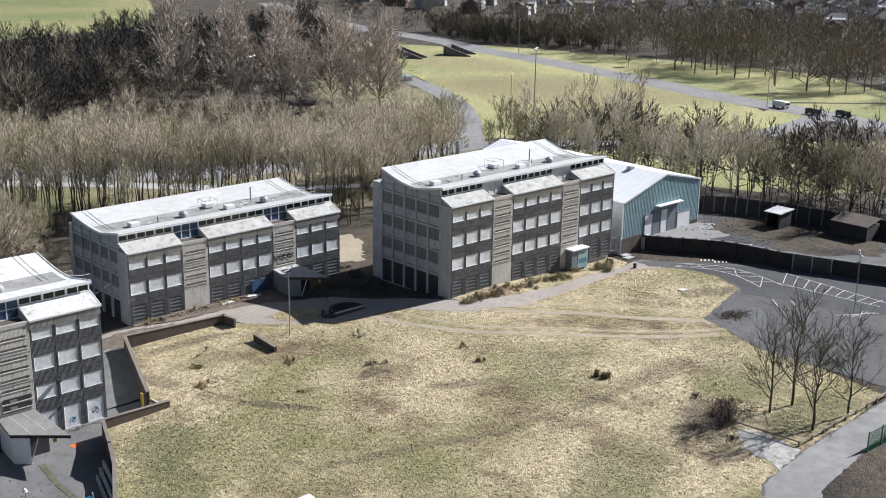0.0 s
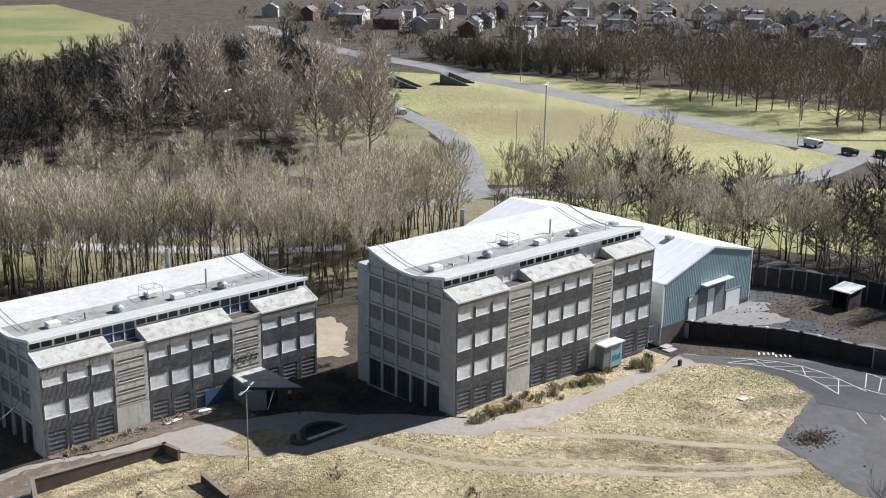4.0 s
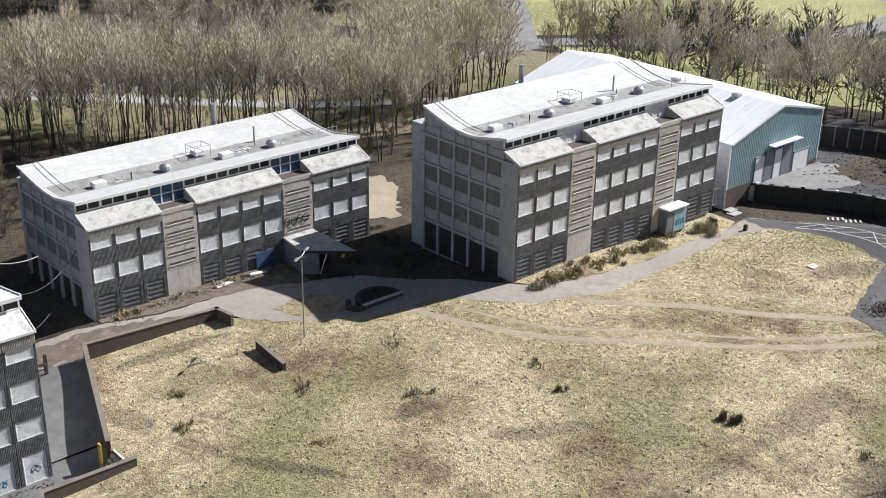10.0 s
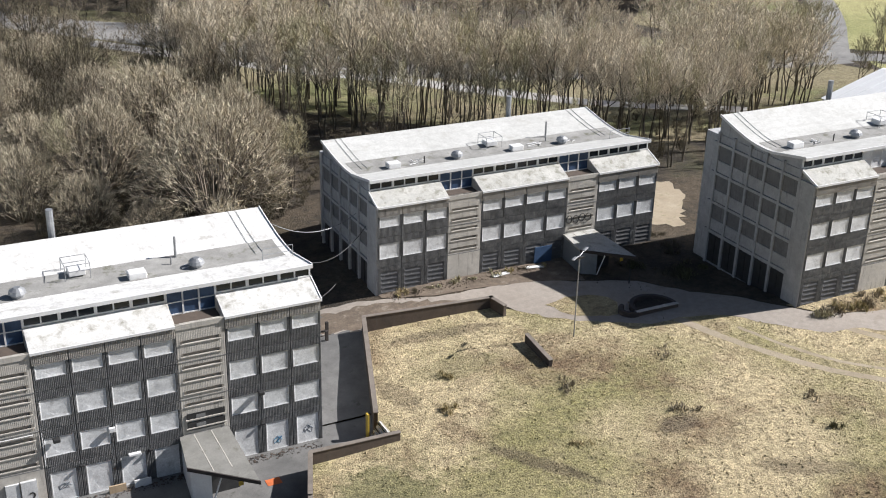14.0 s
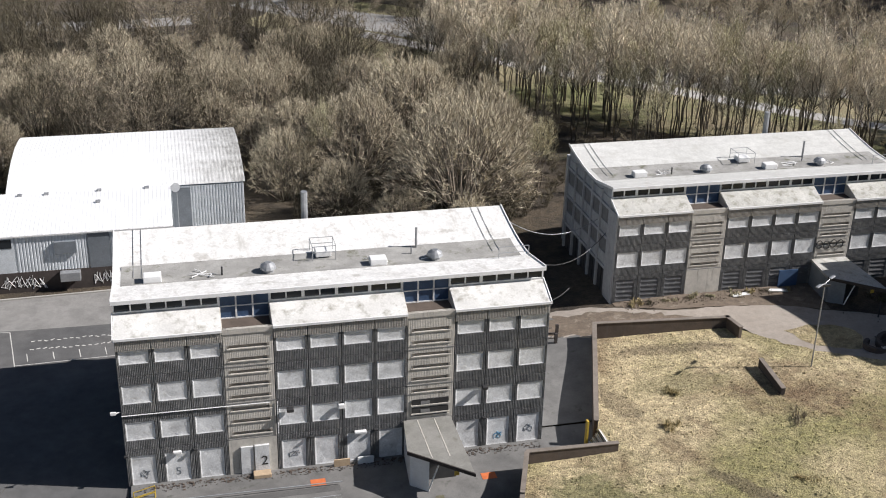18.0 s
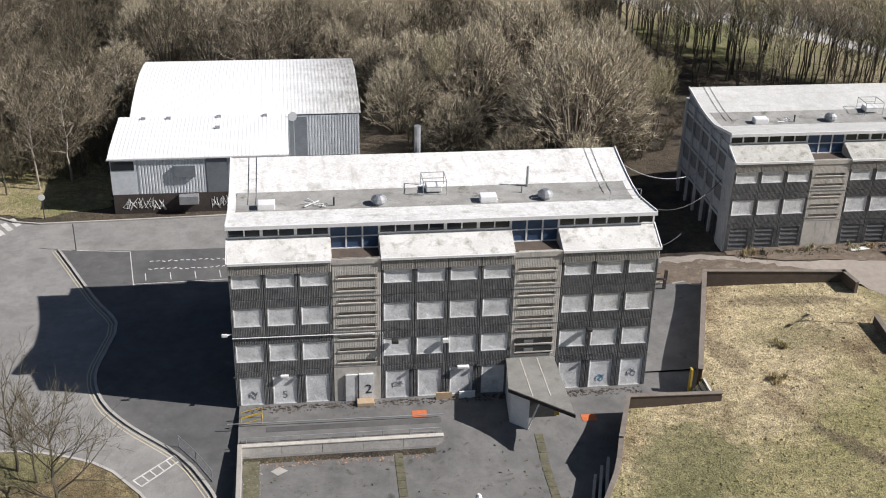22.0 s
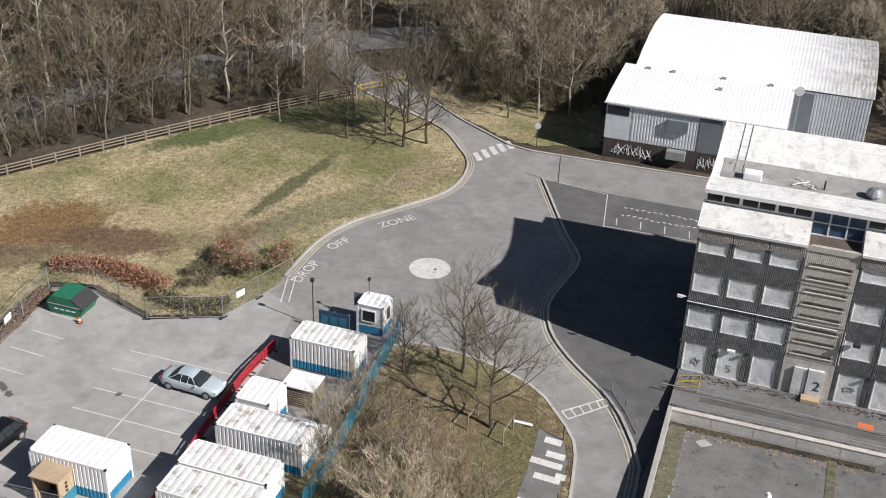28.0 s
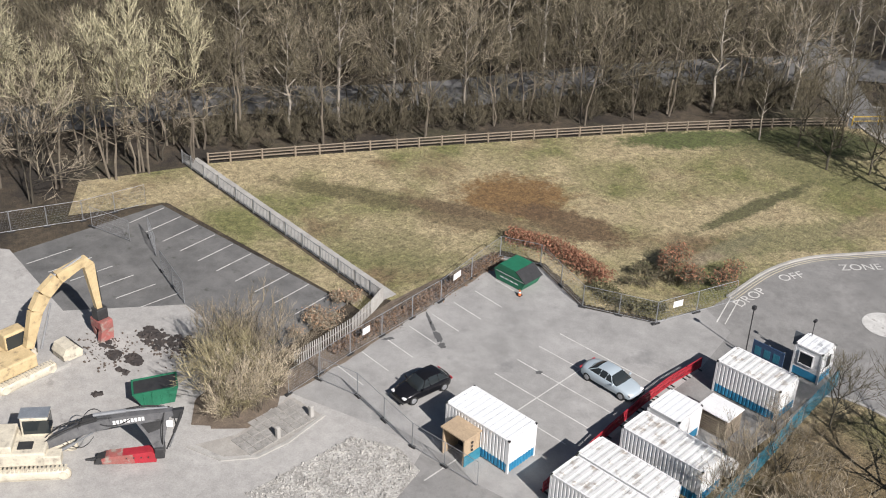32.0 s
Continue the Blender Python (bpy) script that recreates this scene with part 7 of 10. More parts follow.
def entrance_canopy(x, y, z, mat_wall, felt):
    ob = empty("entrance_canopy", "wedge-shaped felted entrance canopy on an angled wall", "canopy", Matrix.Translation((x, y, z)), "entrance canopies")
    roof = [(20.3, -0.1), (23.95, -0.1), (23.85, -7.7), (19.75, -4.1)]
    part("canopy_roof", Geo().prism(roof, 'z', 2.85, 3.08), felt, ob, "mossy grey felt roof")
    part("roof_trim", Geo().prism([(a, b) for a, b in ((23.85, -7.7), (19.75, -4.1), (19.72, -4.2), (23.88, -7.85))], 'z', 2.82, 3.1), "darkwood", ob)
    for s in (21.3, 22.6):
        part("felt_seam", Geo().box(s, s + 0.07, -5.3, -0.2, 3.082, 3.095), "concrete", ob)
    part("side_wall", Geo().prism([(20.35, -0.2), (20.5, -0.2), (20.15, -4.0), (20.0, -4.0)], 'z', -0.4, 2.85), mat_wall, ob)
    part("angled_wall", Geo().prism([(20.0, -3.95), (20.1, -4.1), (21.2, -5.0), (21.2, -4.8)], 'z', -0.4, 2.85), mat_wall, ob, "pale wall with scrawled paint")
    part("brace", Geo().stick((21.2, -4.9, 0.0), (21.9, -5.4, 2.8), 0.06, 0.06, 6), "white", ob)
    part("dark_opening", Geo().box(20.9, 23.6, -3.6, -3.5, 0, 2.8), "darkmetal", ob)
    part("yellow_sign", Geo().box(22.6, 22.95, -6.85, -6.8, 2.45, 2.8), "yellow", ob)
    return ob


entrance_canopy(0, 0, 0, "white", "canopy_felt")
entrance_canopy(43.9, 17.95, 10.77 - 3 * STOREY, "greydoor", "ledge_dark")


# fixtures on the south block's front
def stuck(name, label, cat, geo, mat):
    return tagged(part(name, geo, mat), label, cat)


stuck("door_board", "pale boarded double door with a painted number", "door", Geo().box(8.15, 9.05, -0.2, -0.06, 0.05, 2.35).box(9.15, 10.2, -0.28, -0.06, 0.05, 2.4), "board")
two = lettering("2", 9.85, -0.3, 0, 1.1, 0.75, "black", upright=True)
tagged(two, "black painted numeral on a door board", "lettering")
five = lettering("5", BAYS[1] + 1.2, 0.036, 0, 0.9, 0.5, "greydoor", upright=True)
tagged(five, "grey sprayed numeral on a board", "lettering")
stuck("door_step", "pale timber step at the boarded door", "step", bevelled(1.3, 0.7, 0.3, 0.03).moved(Matrix.Translation((9.6, -0.65, 0.17))), "ply")
for x, m in ((BAYS[6] - 3.2, "ply"), (BAYS[6] - 1.4, "white")):
    stuck("leaning_sheet", "sheet of board leaning by a doorway", "board", Geo().box(x, x + 1.2, -0.62, -0.5, 0.02, 0.62), m)
stuck("wall_box", "small white alarm box on the wall", "alarm box", bevelled(0.45, 0.25, 0.35, 0.04).moved(Matrix.Translation((15.6, -0.2, 5.0))), "white")
stuck("wall_lamp", "white bulkhead lamp over a doorway", "wall lamp", bevelled(0.6, 0.25, 0.2, 0.04).moved(Matrix.Translation((BAYS[1] + 1.2, -0.18, 2.55))), "white")
stuck("wall_lamp", "white bulkhead lamp over a doorway", "wall lamp", bevelled(0.9, 0.3, 0.2, 0.04).moved(Matrix.Translation((BAYS[5] + 1.3, -0.2, 2.6))), "white")
stuck("wall_lamp", "dark floodlight on the wall", "wall lamp", bevelled(0.45, 0.4, 0.3, 0.06).moved(Matrix.Translation((BAYS[7] + 2.4, -0.3, 5.4))), "darkmetal")
stuck("wall_lamp", "dark floodlight on the wall", "wall lamp", bevelled(0.5, 0.4, 0.3, 0.06).moved(Matrix.Translation((BAYS[3] + 1.0, -0.3, 5.2))), "darkmetal")
stuck("conduit", "thin pale conduit along the wall", "conduit", Geo().stick((0, -0.1, 5.95), (10.4, -0.1, 5.9), 0.035, 0.035, 5), "white")
stuck("conduit", "thin pale conduit down the wall", "conduit", Geo().stick((BAYS[3] + 0.1, -0.1, 5.9), (BAYS[3] + 0.1, -0.1, 3.2), 0.03, 0.03, 5), "white")
stuck("camera_arm", "camera on a short wall bracket", "camera", Geo().stick((-0.05, 0.1, 6.2), (-0.5, -0.2, 6.3), 0.04, 0.04, 5).box(-0.7, -0.3, -0.35, -0.2, 6.25, 6.45), "white")
stuck("wall_poster", "white notice with a frame pattern on the end wall", "notice", Geo().box(-0.1, -0.04, 4.2, 5.9, 7.0, 8.3), "white")
for (x, y) in ((13.5, -2.3), (26.0, -4.0)):
    tagged(part("orange_mat", Geo().box(x - 0.55, x + 0.55, y - 0.4, y + 0.4, 0.025, 0.04), "orange"), "small orange panel lying on the tarmac", "panel", "orange panels")
r = random.Random(6)
g = Geo()
for i in range(260):
    x, y, s = r.uniform(1.5, 30.5), -0.35 - abs(r.gauss(0, 0.35)), r.uniform(0.03, 0.12)
    g.box(x - s, x + s, y - s * 0.7, y + s * 0.7, 0.0, s * r.uniform(0.5, 1.2), s * 0.2)
tagged(part("debris", g, "wallblock"), "crumbs and debris along the foot of the wall", "debris", kind="stuff")

# cables slung between the blocks
for i, (p, q, sag) in enumerate((((31.4, 13.4, 13.4), (43.9, 23.0, 8.4), 1.6), ((31.4, 9.0, 12.2), (43.9, 20.6, 8.0), 2.2), ((31.5, 6.0, 9.4), (37.6, 12.6, 6.6), 0.8))):
    p, q = Vector(p), Vector(q)
    g = tube([tuple(p.lerp(q, k / 12) - Vector((0, 0, sag * 4 * (k / 12) * (1 - k / 12)))) for k in range(13)], 0.035)
    tagged(part("slack_cable", g, "darkmetal" if i else "steel"), "slack cable hanging from the block corner", "cable", "slack cables")

# weeds, leaves and rubbish over the court and along the walls
r = random.Random(71)
for nm, lab, x0, x1, y0, y1, n, mat, size in (("leaf_litter", "dead leaves drifted along the low wall", 1.5, 14.8, -6.6, -5.4, 420, "beech_pale", 0.07), ("leaf_litter", "brown weeds and litter scattered over the court", 1.5, 24.0, -15.0, -5.5, 260, "mossy", 0.1),
                                            ("leaf_litter", "leaves and grit along the foot of the block", 0.5, 31.0, -1.2, -0.3, 600, "darkwood", 0.08), ("leaf_litter", "rubbish and weeds in the court's edge strip", 0.6, 1.9, -16.0, -5.4, 260, "kerb", 0.08)):
    g = Geo()
    for i in range(n):
        x, y, s = r.uniform(x0, x1), r.uniform(y0, y1), size * r.uniform(0.4, 1.5)
        z = apron_height(x, y) + 0.03
        a = r.uniform(0, 6.28)
        c, d = math.cos(a) * s, math.sin(a) * s
        g.quad((x - c, y - d, z), (x + d * 0.6, y - c * 0.6, z + s * r.uniform(0, 0.6)), (x + c, y + d, z), (x - d * 0.6, y + c * 0.6, z + 0.005))
    tagged(part(nm, g, mat), lab, "litter", kind="stuff")

# broken louvres and scrawls on the south block
for z in (3.62, 4.34):
    slot = stuck("open_slot", "black open slot where a louvre is missing", "opening", Geo().box(20.95, 23.75, -0.1, -0.05, z, z + 0.46), "black")
    part("torn_sheet", Geo().box(21.6, 22.3, -0.125, -0.102, z + 0.03, z + 0.3), "gable_panel", slot)
    part("sill", Geo().box(20.85, 23.85, -0.16, -0.06, z - 0.09, z - 0.005), "concrete", slot)
r = random.Random(83)
for bay, z0, mat in ((0, 0.9, "greydoor"), (3, 1.2, "greydoor"), (8, 0.8, "blue"), (9, 1.2, "greydoor"), (2, 6.6, "greydoor"), (1, 3.7, "greydoor")):
    cx = BAYS[bay] + 1.2
    g = tube([(cx + 0.5 * math.cos(k * 1.1) * r.uniform(0.4, 1.0), 0.035, z0 + 0.4 * math.sin(k * 1.43) * r.uniform(0.4, 1.0)) for k in range(14)], 0.022)
    stuck("paint_scrawl", "scrawled spray paint on a window board", "graffiti", g, mat)
for bay, z in ((0, 2.62), (2, 2.62), (4, 2.62), (6, 2.62), (8, 2.62)):
    stuck("wall_lamp", "small dark bulkhead lamp on the wall", "wall lamp", bevelled(0.3, 0.2, 0.16, 0.04).moved(Matrix.Translation((BAYS[bay] + 0.05, -0.16, z))), "darkmetal")


# ---- site cabins and containers ----
def cabin(name, label, x0, x1, y0, y1, tall=2.6, z=0.05, ribbed=True, base="blue", roof="container_roof", walls="white", cat="container", group="site containers"):
    """A steel cabin: ribbed walls, a coloured band round the foot, a flat roof sheet with a rim and corner posts."""
    w, d = x1 - x0, y1 - y0
    ob = empty(name, label, cat, Matrix.Translation((x0, y0, land((x0 + x1) / 2, (y0 + y1) / 2) + z)), group)
    part("body", Geo().box(0.06, w - 0.06, 0.06, d - 0.06, 0.08, tall - 0.05), walls, ob)
    for z0, z1, mat in ((0.1, 0.75, base), (0.75, tall - 0.12, walls)):
        for face in range(4):
            g, run = Geo(), (w if face < 2 else d) - 0.24
            if ribbed:
                corrugate(g, 0.12, 0.12 + run, z0, lambda q: z1, 0.05, 0.28, 0.045)
            else:
                g.quad((0.12, 0.03, z0), (0.12 + run, 0.03, z0), (0.12 + run, 0.03, z1), (0.12, 0.03, z1))
            m = (Matrix(), Matrix.Translation((w, d, 0)) @ Matrix.Rotation(math.pi, 4, 'Z'), Matrix.Translation((w, 0, 0)) @ Matrix.Rotation(math.pi / 2, 4, 'Z'),
                 Matrix.Translation((0, d, 0)) @ Matrix.Rotation(-math.pi / 2, 4, 'Z'))[face]
            part("foot_band" if z0 < 0.5 else "side_panel", g.moved(m), mat, ob)
    for cx in (0, w - 0.14):
        for cy in (0, d - 0.14):
            part("corner_post", Geo().box(cx, cx + 0.14, cy, cy + 0.14, 0, tall), walls, ob)
    g = Geo().box(0, w, 0, 0.1, tall - 0.12, tall).box(0, w, d - 0.1, d, tall - 0.12, tall).box(0, 0.1, 0.1, d - 0.1, tall - 0.12, tall).box(w - 0.1, w, 0.1, d - 0.1, tall - 0.12, tall)
    part("top_rail", g, walls, ob)
    g, n = Geo(), max(3, round(w / 0.5))
    for i in range(n):
        a = 0.1 + i * (w - 0.2) / n
        b = a + (w - 0.2) / n
        c = (b - a) * 0.3
        g.quad((a, 0.1, tall - 0.04), (a + c, 0.1, tall - 0.04), (a + c, d - 0.1, tall - 0.04), (a, d - 0.1, tall - 0.04))
        g.quad((a + c, 0.1, tall - 0.04), (a + 1.4 * c, 0.1, tall), (a + 1.4 * c, d - 0.1, tall), (a + c, d - 0.1, tall - 0.04))
        g.quad((a + 1.4 * c, 0.1, tall), (b - 0.4 * c, 0.1, tall), (b - 0.4 * c, d - 0.1, tall), (a + 1.4 * c, d - 0.1, tall))
        g.quad((b - 0.4 * c, 0.1, tall), (b, 0.1, tall - 0.04), (b, d - 0.1, tall - 0.04), (b - 0.4 * c, d - 0.1, tall))
    part("roof_sheet", g, roof, ob)
    return ob


office = cabin("site_cabin", "white site cabin with a blue foot and a plywood porch", -36.1, -30.6, -27.4, -24.7, 2.65, roof="metalroof", cat="site cabin")
porch = part("porch", Geo().box(1.2, 1.3, -1.5, 0, 0, 2.1).box(3.0, 3.1, -1.5, 0, 0, 2.1).box(1.2, 3.1, -0.05, 0.0, 0.0, 2.1), "ply", office, "plywood porch")
part("porch_roof", Geo().prism([(1.1, -1.6), (3.2, -1.6), (3.2, 0.05), (1.1, 0.05)], 'z', 2.1, 2.2), "ply", porch)
part("porch_side", Geo().box(3.1, 3.16, -1.5, 0, 0.0, 0.8), "cyan", porch)
part("doorway", Geo().box(1.35, 2.95, -0.12, -0.06, 0.05, 2.0), "black", porch)
for i in range(3):
    part("sign_dot", Geo().box(3.17, 3.2, -0.9, -0.75, 1.0 + i * 0.3, 1.15 + i * 0.3), "darkmetal", porch)
cabin("container", "white corrugated container with a rusty streaked roof", -26.5, -21.5, -10.3, -7.8, 2.6)
cabin("site_cabin", "small white flat-sided cabin with a blue foot", -26.9, -24.4, -17.9, -15.2, 2.5, ribbed=False, roof="metalroof", cat="site cabin")
cabin("container", "white container with a dirty streaked roof", -26.7, -20.6, -21.0, -18.5, 2.6)
cabin("container", "white container with a rust-stained roof", -27.1, -21.0, -25.1, -22.7, 2.6)
cabin("container", "white container standing against its neighbour", -27.0, -20.9, -27.75, -25.25, 2.6)
kiosk = cabin("gate_kiosk", "white gate kiosk with a blue foot and small windows", -23.8, -21.6, -4.3, -2.4, 2.6, ribbed=False, roof="metalroof", cat="kiosk", group="")
part("window", Geo().box(0.5, 1.5, -0.03, 0.02, 1.2, 2.1), "glass", kiosk)
part("window_frame", Geo().box(0.42, 0.5, -0.05, 0.02, 1.12, 2.18).box(1.5, 1.58, -0.05, 0.02, 1.12, 2.18).box(0.5, 1.5, -0.05, 0.02, 2.1, 2.18).box(0.5, 1.5, -0.05, 0.02, 1.12, 1.2), "white", kiosk)
part("window", Geo().box(2.18, 2.23, 0.6, 1.3, 1.2, 2.1), "glass", kiosk)
part("window_frame", Geo().box(2.18, 2.25, 0.5, 0.6, 1.12, 2.18).box(2.18, 2.25, 1.3, 1.4, 1.12, 2.18), "white", kiosk)
part("roof_mast", Geo().stick((0.4, 1.6, 2.6), (0.4, 1.6, 3.9), 0.03, 0.03, 5).stick((0.4, 1.5, 3.9), (0.4, 1.75, 3.9), 0.12, 0.12, 8), "darkmetal", kiosk)
part("wall_sign", Geo().box(-0.9, -0.05, 1.7, 1.76, 1.2, 2.4), "greydoor", kiosk)
board = empty("notice_board", "dark blue site notice board on posts", "sign", Matrix.Translation((-26.5, -5.2, land(-26, -5))))
part("panel", Geo().box(0, 2.5, -0.03, 0.03, 0.6, 2.0), "blueframe", board)
for i in range(3):
    part("post", Geo().box(i * 1.2, i * 1.2 + 0.08, 0.03, 0.1, 0, 2.05), "steel", board)
for i in range(3):
    part("notice", Geo().box(0.2 + i * 0.75, 0.7 + i * 0.75, -0.045, -0.03, 0.9, 1.6), "cyan", board)
stack = empty("timber_stack", "stack of weathered timber pallets under a white sheet", "pallet stack", Matrix.Translation((-25.2, -14.5, land(-25, -14))))
for i in range(8):
    part("pallet", Geo().box(0.05, 2.4, 0.05, 1.9, i * 0.19 + 0.1, i * 0.19 + 0.15).box(0.05, 0.2, 0.1, 1.85, i * 0.19, i * 0.19 + 0.1).box(1.1, 1.3, 0.1, 1.85, i * 0.19, i * 0.19 + 0.1).box(2.2, 2.38, 0.1, 1.85, i * 0.19, i * 0.19 + 0.1), "fencewood", stack)
part("cover_sheet", bevelled(2.5, 2.0, 0.12, 0.04).moved(Matrix.Translation((1.22, 0.98, 1.68))), "white", stack)
for k in range(2):
    crate = empty("timber_fence_panel", "slatted timber fence panel beside the containers", "fence panel", Matrix.Translation((-23.5 + k * 1.6, -17.6 + k * 2.0, land(-23, -16))), "timber panels")
    for i in range(7):
        part("slat", Geo().box(0, 1.8, i * 0.02, i * 0.02 + 0.03, 0.1 + i * 0.17, 0.24 + i * 0.17), "fencewood", crate)
    part("batten", Geo().box(0.1, 0.2, -0.04, 0.0, 0, 1.35), "fencewood", crate)
    part("batten", Geo().box(1.6, 1.7, -0.04, 0.0, 0, 1.35), "fencewood", crate)
tagged(part("rubble_bag", bevelled(2.2, 1.2, 0.9, 0.2).moved(Matrix.Translation((-21.6, -17.0, land(-21, -17) + 0.45))), "container_roof"), "dirty white sheeted bundle by the containers", "bundle")

# red pedestrian barriers along the compound
barrier_mesh = None
BARRIERS = [(-28.5, -8.65), (-28.8, -12.16), (-28.73, -15.88), (-28.43, -20.03), (-28.13, -22.98), (-27.88, -27.18)]
for i in range(10):
    t = i / 10 * (len(BARRIERS) - 1)
    u = (i + 1) / 10 * (len(BARRIERS) - 1) - 1e-6
    p = Vector(BARRIERS[int(t)]).lerp(Vector(BARRIERS[int(t) + 1]), t - int(t))
    d = Vector(BARRIERS[int(u)]).lerp(Vector(BARRIERS[int(u) + 1]), u - int(u)) - p
    ob = empty("barrier", "red plastic pedestrian barrier", "barrier", Matrix.Translation((p.x, p.y, land(p.x, p.y) + 0.04)) @ Matrix.Rotation(math.atan2(d.y, d.x), 4, 'Z') @ Matrix.Diagonal((d.length / 2.06, 1, 1, 1)), "red barriers")
    if barrier_mesh is None:
        g = Geo().box(0, 2.05, -0.03, 0.03, 0.9, 1.0).box(0, 2.05, -0.03, 0.03, 0.15, 0.25).box(0, 0.08, -0.03, 0.03, 0.15, 1.0).box(1.97, 2.05, -0.03, 0.03, 0.15, 1.0).box(0.08, 1.97, -0.02, 0.02, 0.55, 0.75)
        bar = Geo().box(0.14, 0.21, -0.02, 0.02, 0.25, 0.9)
        foot = Geo().box(0.2, 0.3, -0.3, 0.3, 0, 0.08)
        barrier_mesh = g.mesh("frame", "red"), bar.mesh("bar", "red"), foot.mesh("foot", "black")
    part("frame", barrier_mesh[0], "", ob)
    for k in range(11):
        part("bar", barrier_mesh[1], "", ob, at=(k * 0.165, 0, 0))
    for k in range(2):
        part("foot", barrier_mesh[2], "", ob, at=(k * 1.55, 0, 0))


# ---- temporary mesh fencing ----
def heras_meshes():
    f = Geo()
    for x in (0.03, 3.42):
        f.stick((x, 0, 0.1), (x, 0, 2.0), 0.022, 0.022, 6)
    for z in (0.15, 2.0):
        f.stick((0.03, 0, z), (3.42, 0, z), 0.02, 0.02, 6)
    m = Geo()
    for i in range(1, 26):
        m.stick((0.03 + i * 0.13, 0, 0.15), (0.03 + i * 0.13, 0, 2.0), 0.004, 0.004, 3, False)
    for i in range(1, 8):
        m.stick((0.03, 0, 0.15 + i * 0.23), (3.42, 0, 0.15 + i * 0.23), 0.004, 0.004, 3, False)
    b = bevelled(0.65, 0.24, 0.14, 0.04).moved(Matrix.Translation((0, 0, 0.07)))
    return f.mesh("frame", "steel"), m.mesh("mesh", "steel"), b.mesh("block_foot", "black")


HERAS = heras_meshes()


def heras(line, signs=(), close=True):
    k = 0
    for (x0, y0), (x1, y1) in zip(line, line[1:]):
        d = Vector((x1 - x0, y1 - y0))
        n = max(1, round(d.length / 3.5))
        turn = math.atan2(d.y, d.x)
        for i in range(n):
            p = Vector((x0, y0)) + d * i / n
            ob = empty("fence_panel", "galvanised temporary mesh fence panel on a block foot", "fence panel", Matrix.Translation((p.x, p.y, land(p.x, p.y) + 0.05)) @ Matrix.Rotation(turn, 4, 'Z')
                       @ Matrix.Diagonal((d.length / n / 3.45, 1, 1, 1)), "temporary fence panels")
            part("frame", HERAS[0], "", ob)
            part("mesh", HERAS[1], "", ob)
            part("block_foot", HERAS[2], "", ob)
            if k in signs:
                part("white_sign", Geo().box(1.3, 2.1, -0.04, -0.025, 1.1, 1.65), "white", ob, "white notice on the mesh")
            k += 1


heras([(-46.4, -32.2), (-47.0, -26.0), (-47.5, -16.1), (-48.9, -7.6), (-45.7, -6.2), (-39.4, -8.6), (-34.1, -6.3), (-31.6, 1.0)], (2, 5, 12, 14, 15))
heras([(-46.3, -29.6), (-43.0, -28.9), (-36.6, -29.9), (-31.1, -29.6)])
heras([(-75.8, -29.6), (-71.5, -28.6)])
heras([(-65.8, -29.4), (-60.6, -30.8)])
heras([(-71.2, -27.0), (-68.0, -28.4)])
heras([(-83.0, -44.0), (-79.5, -35.0), (-77.2, -29.6), (-76.2, -24.0)], (1,))


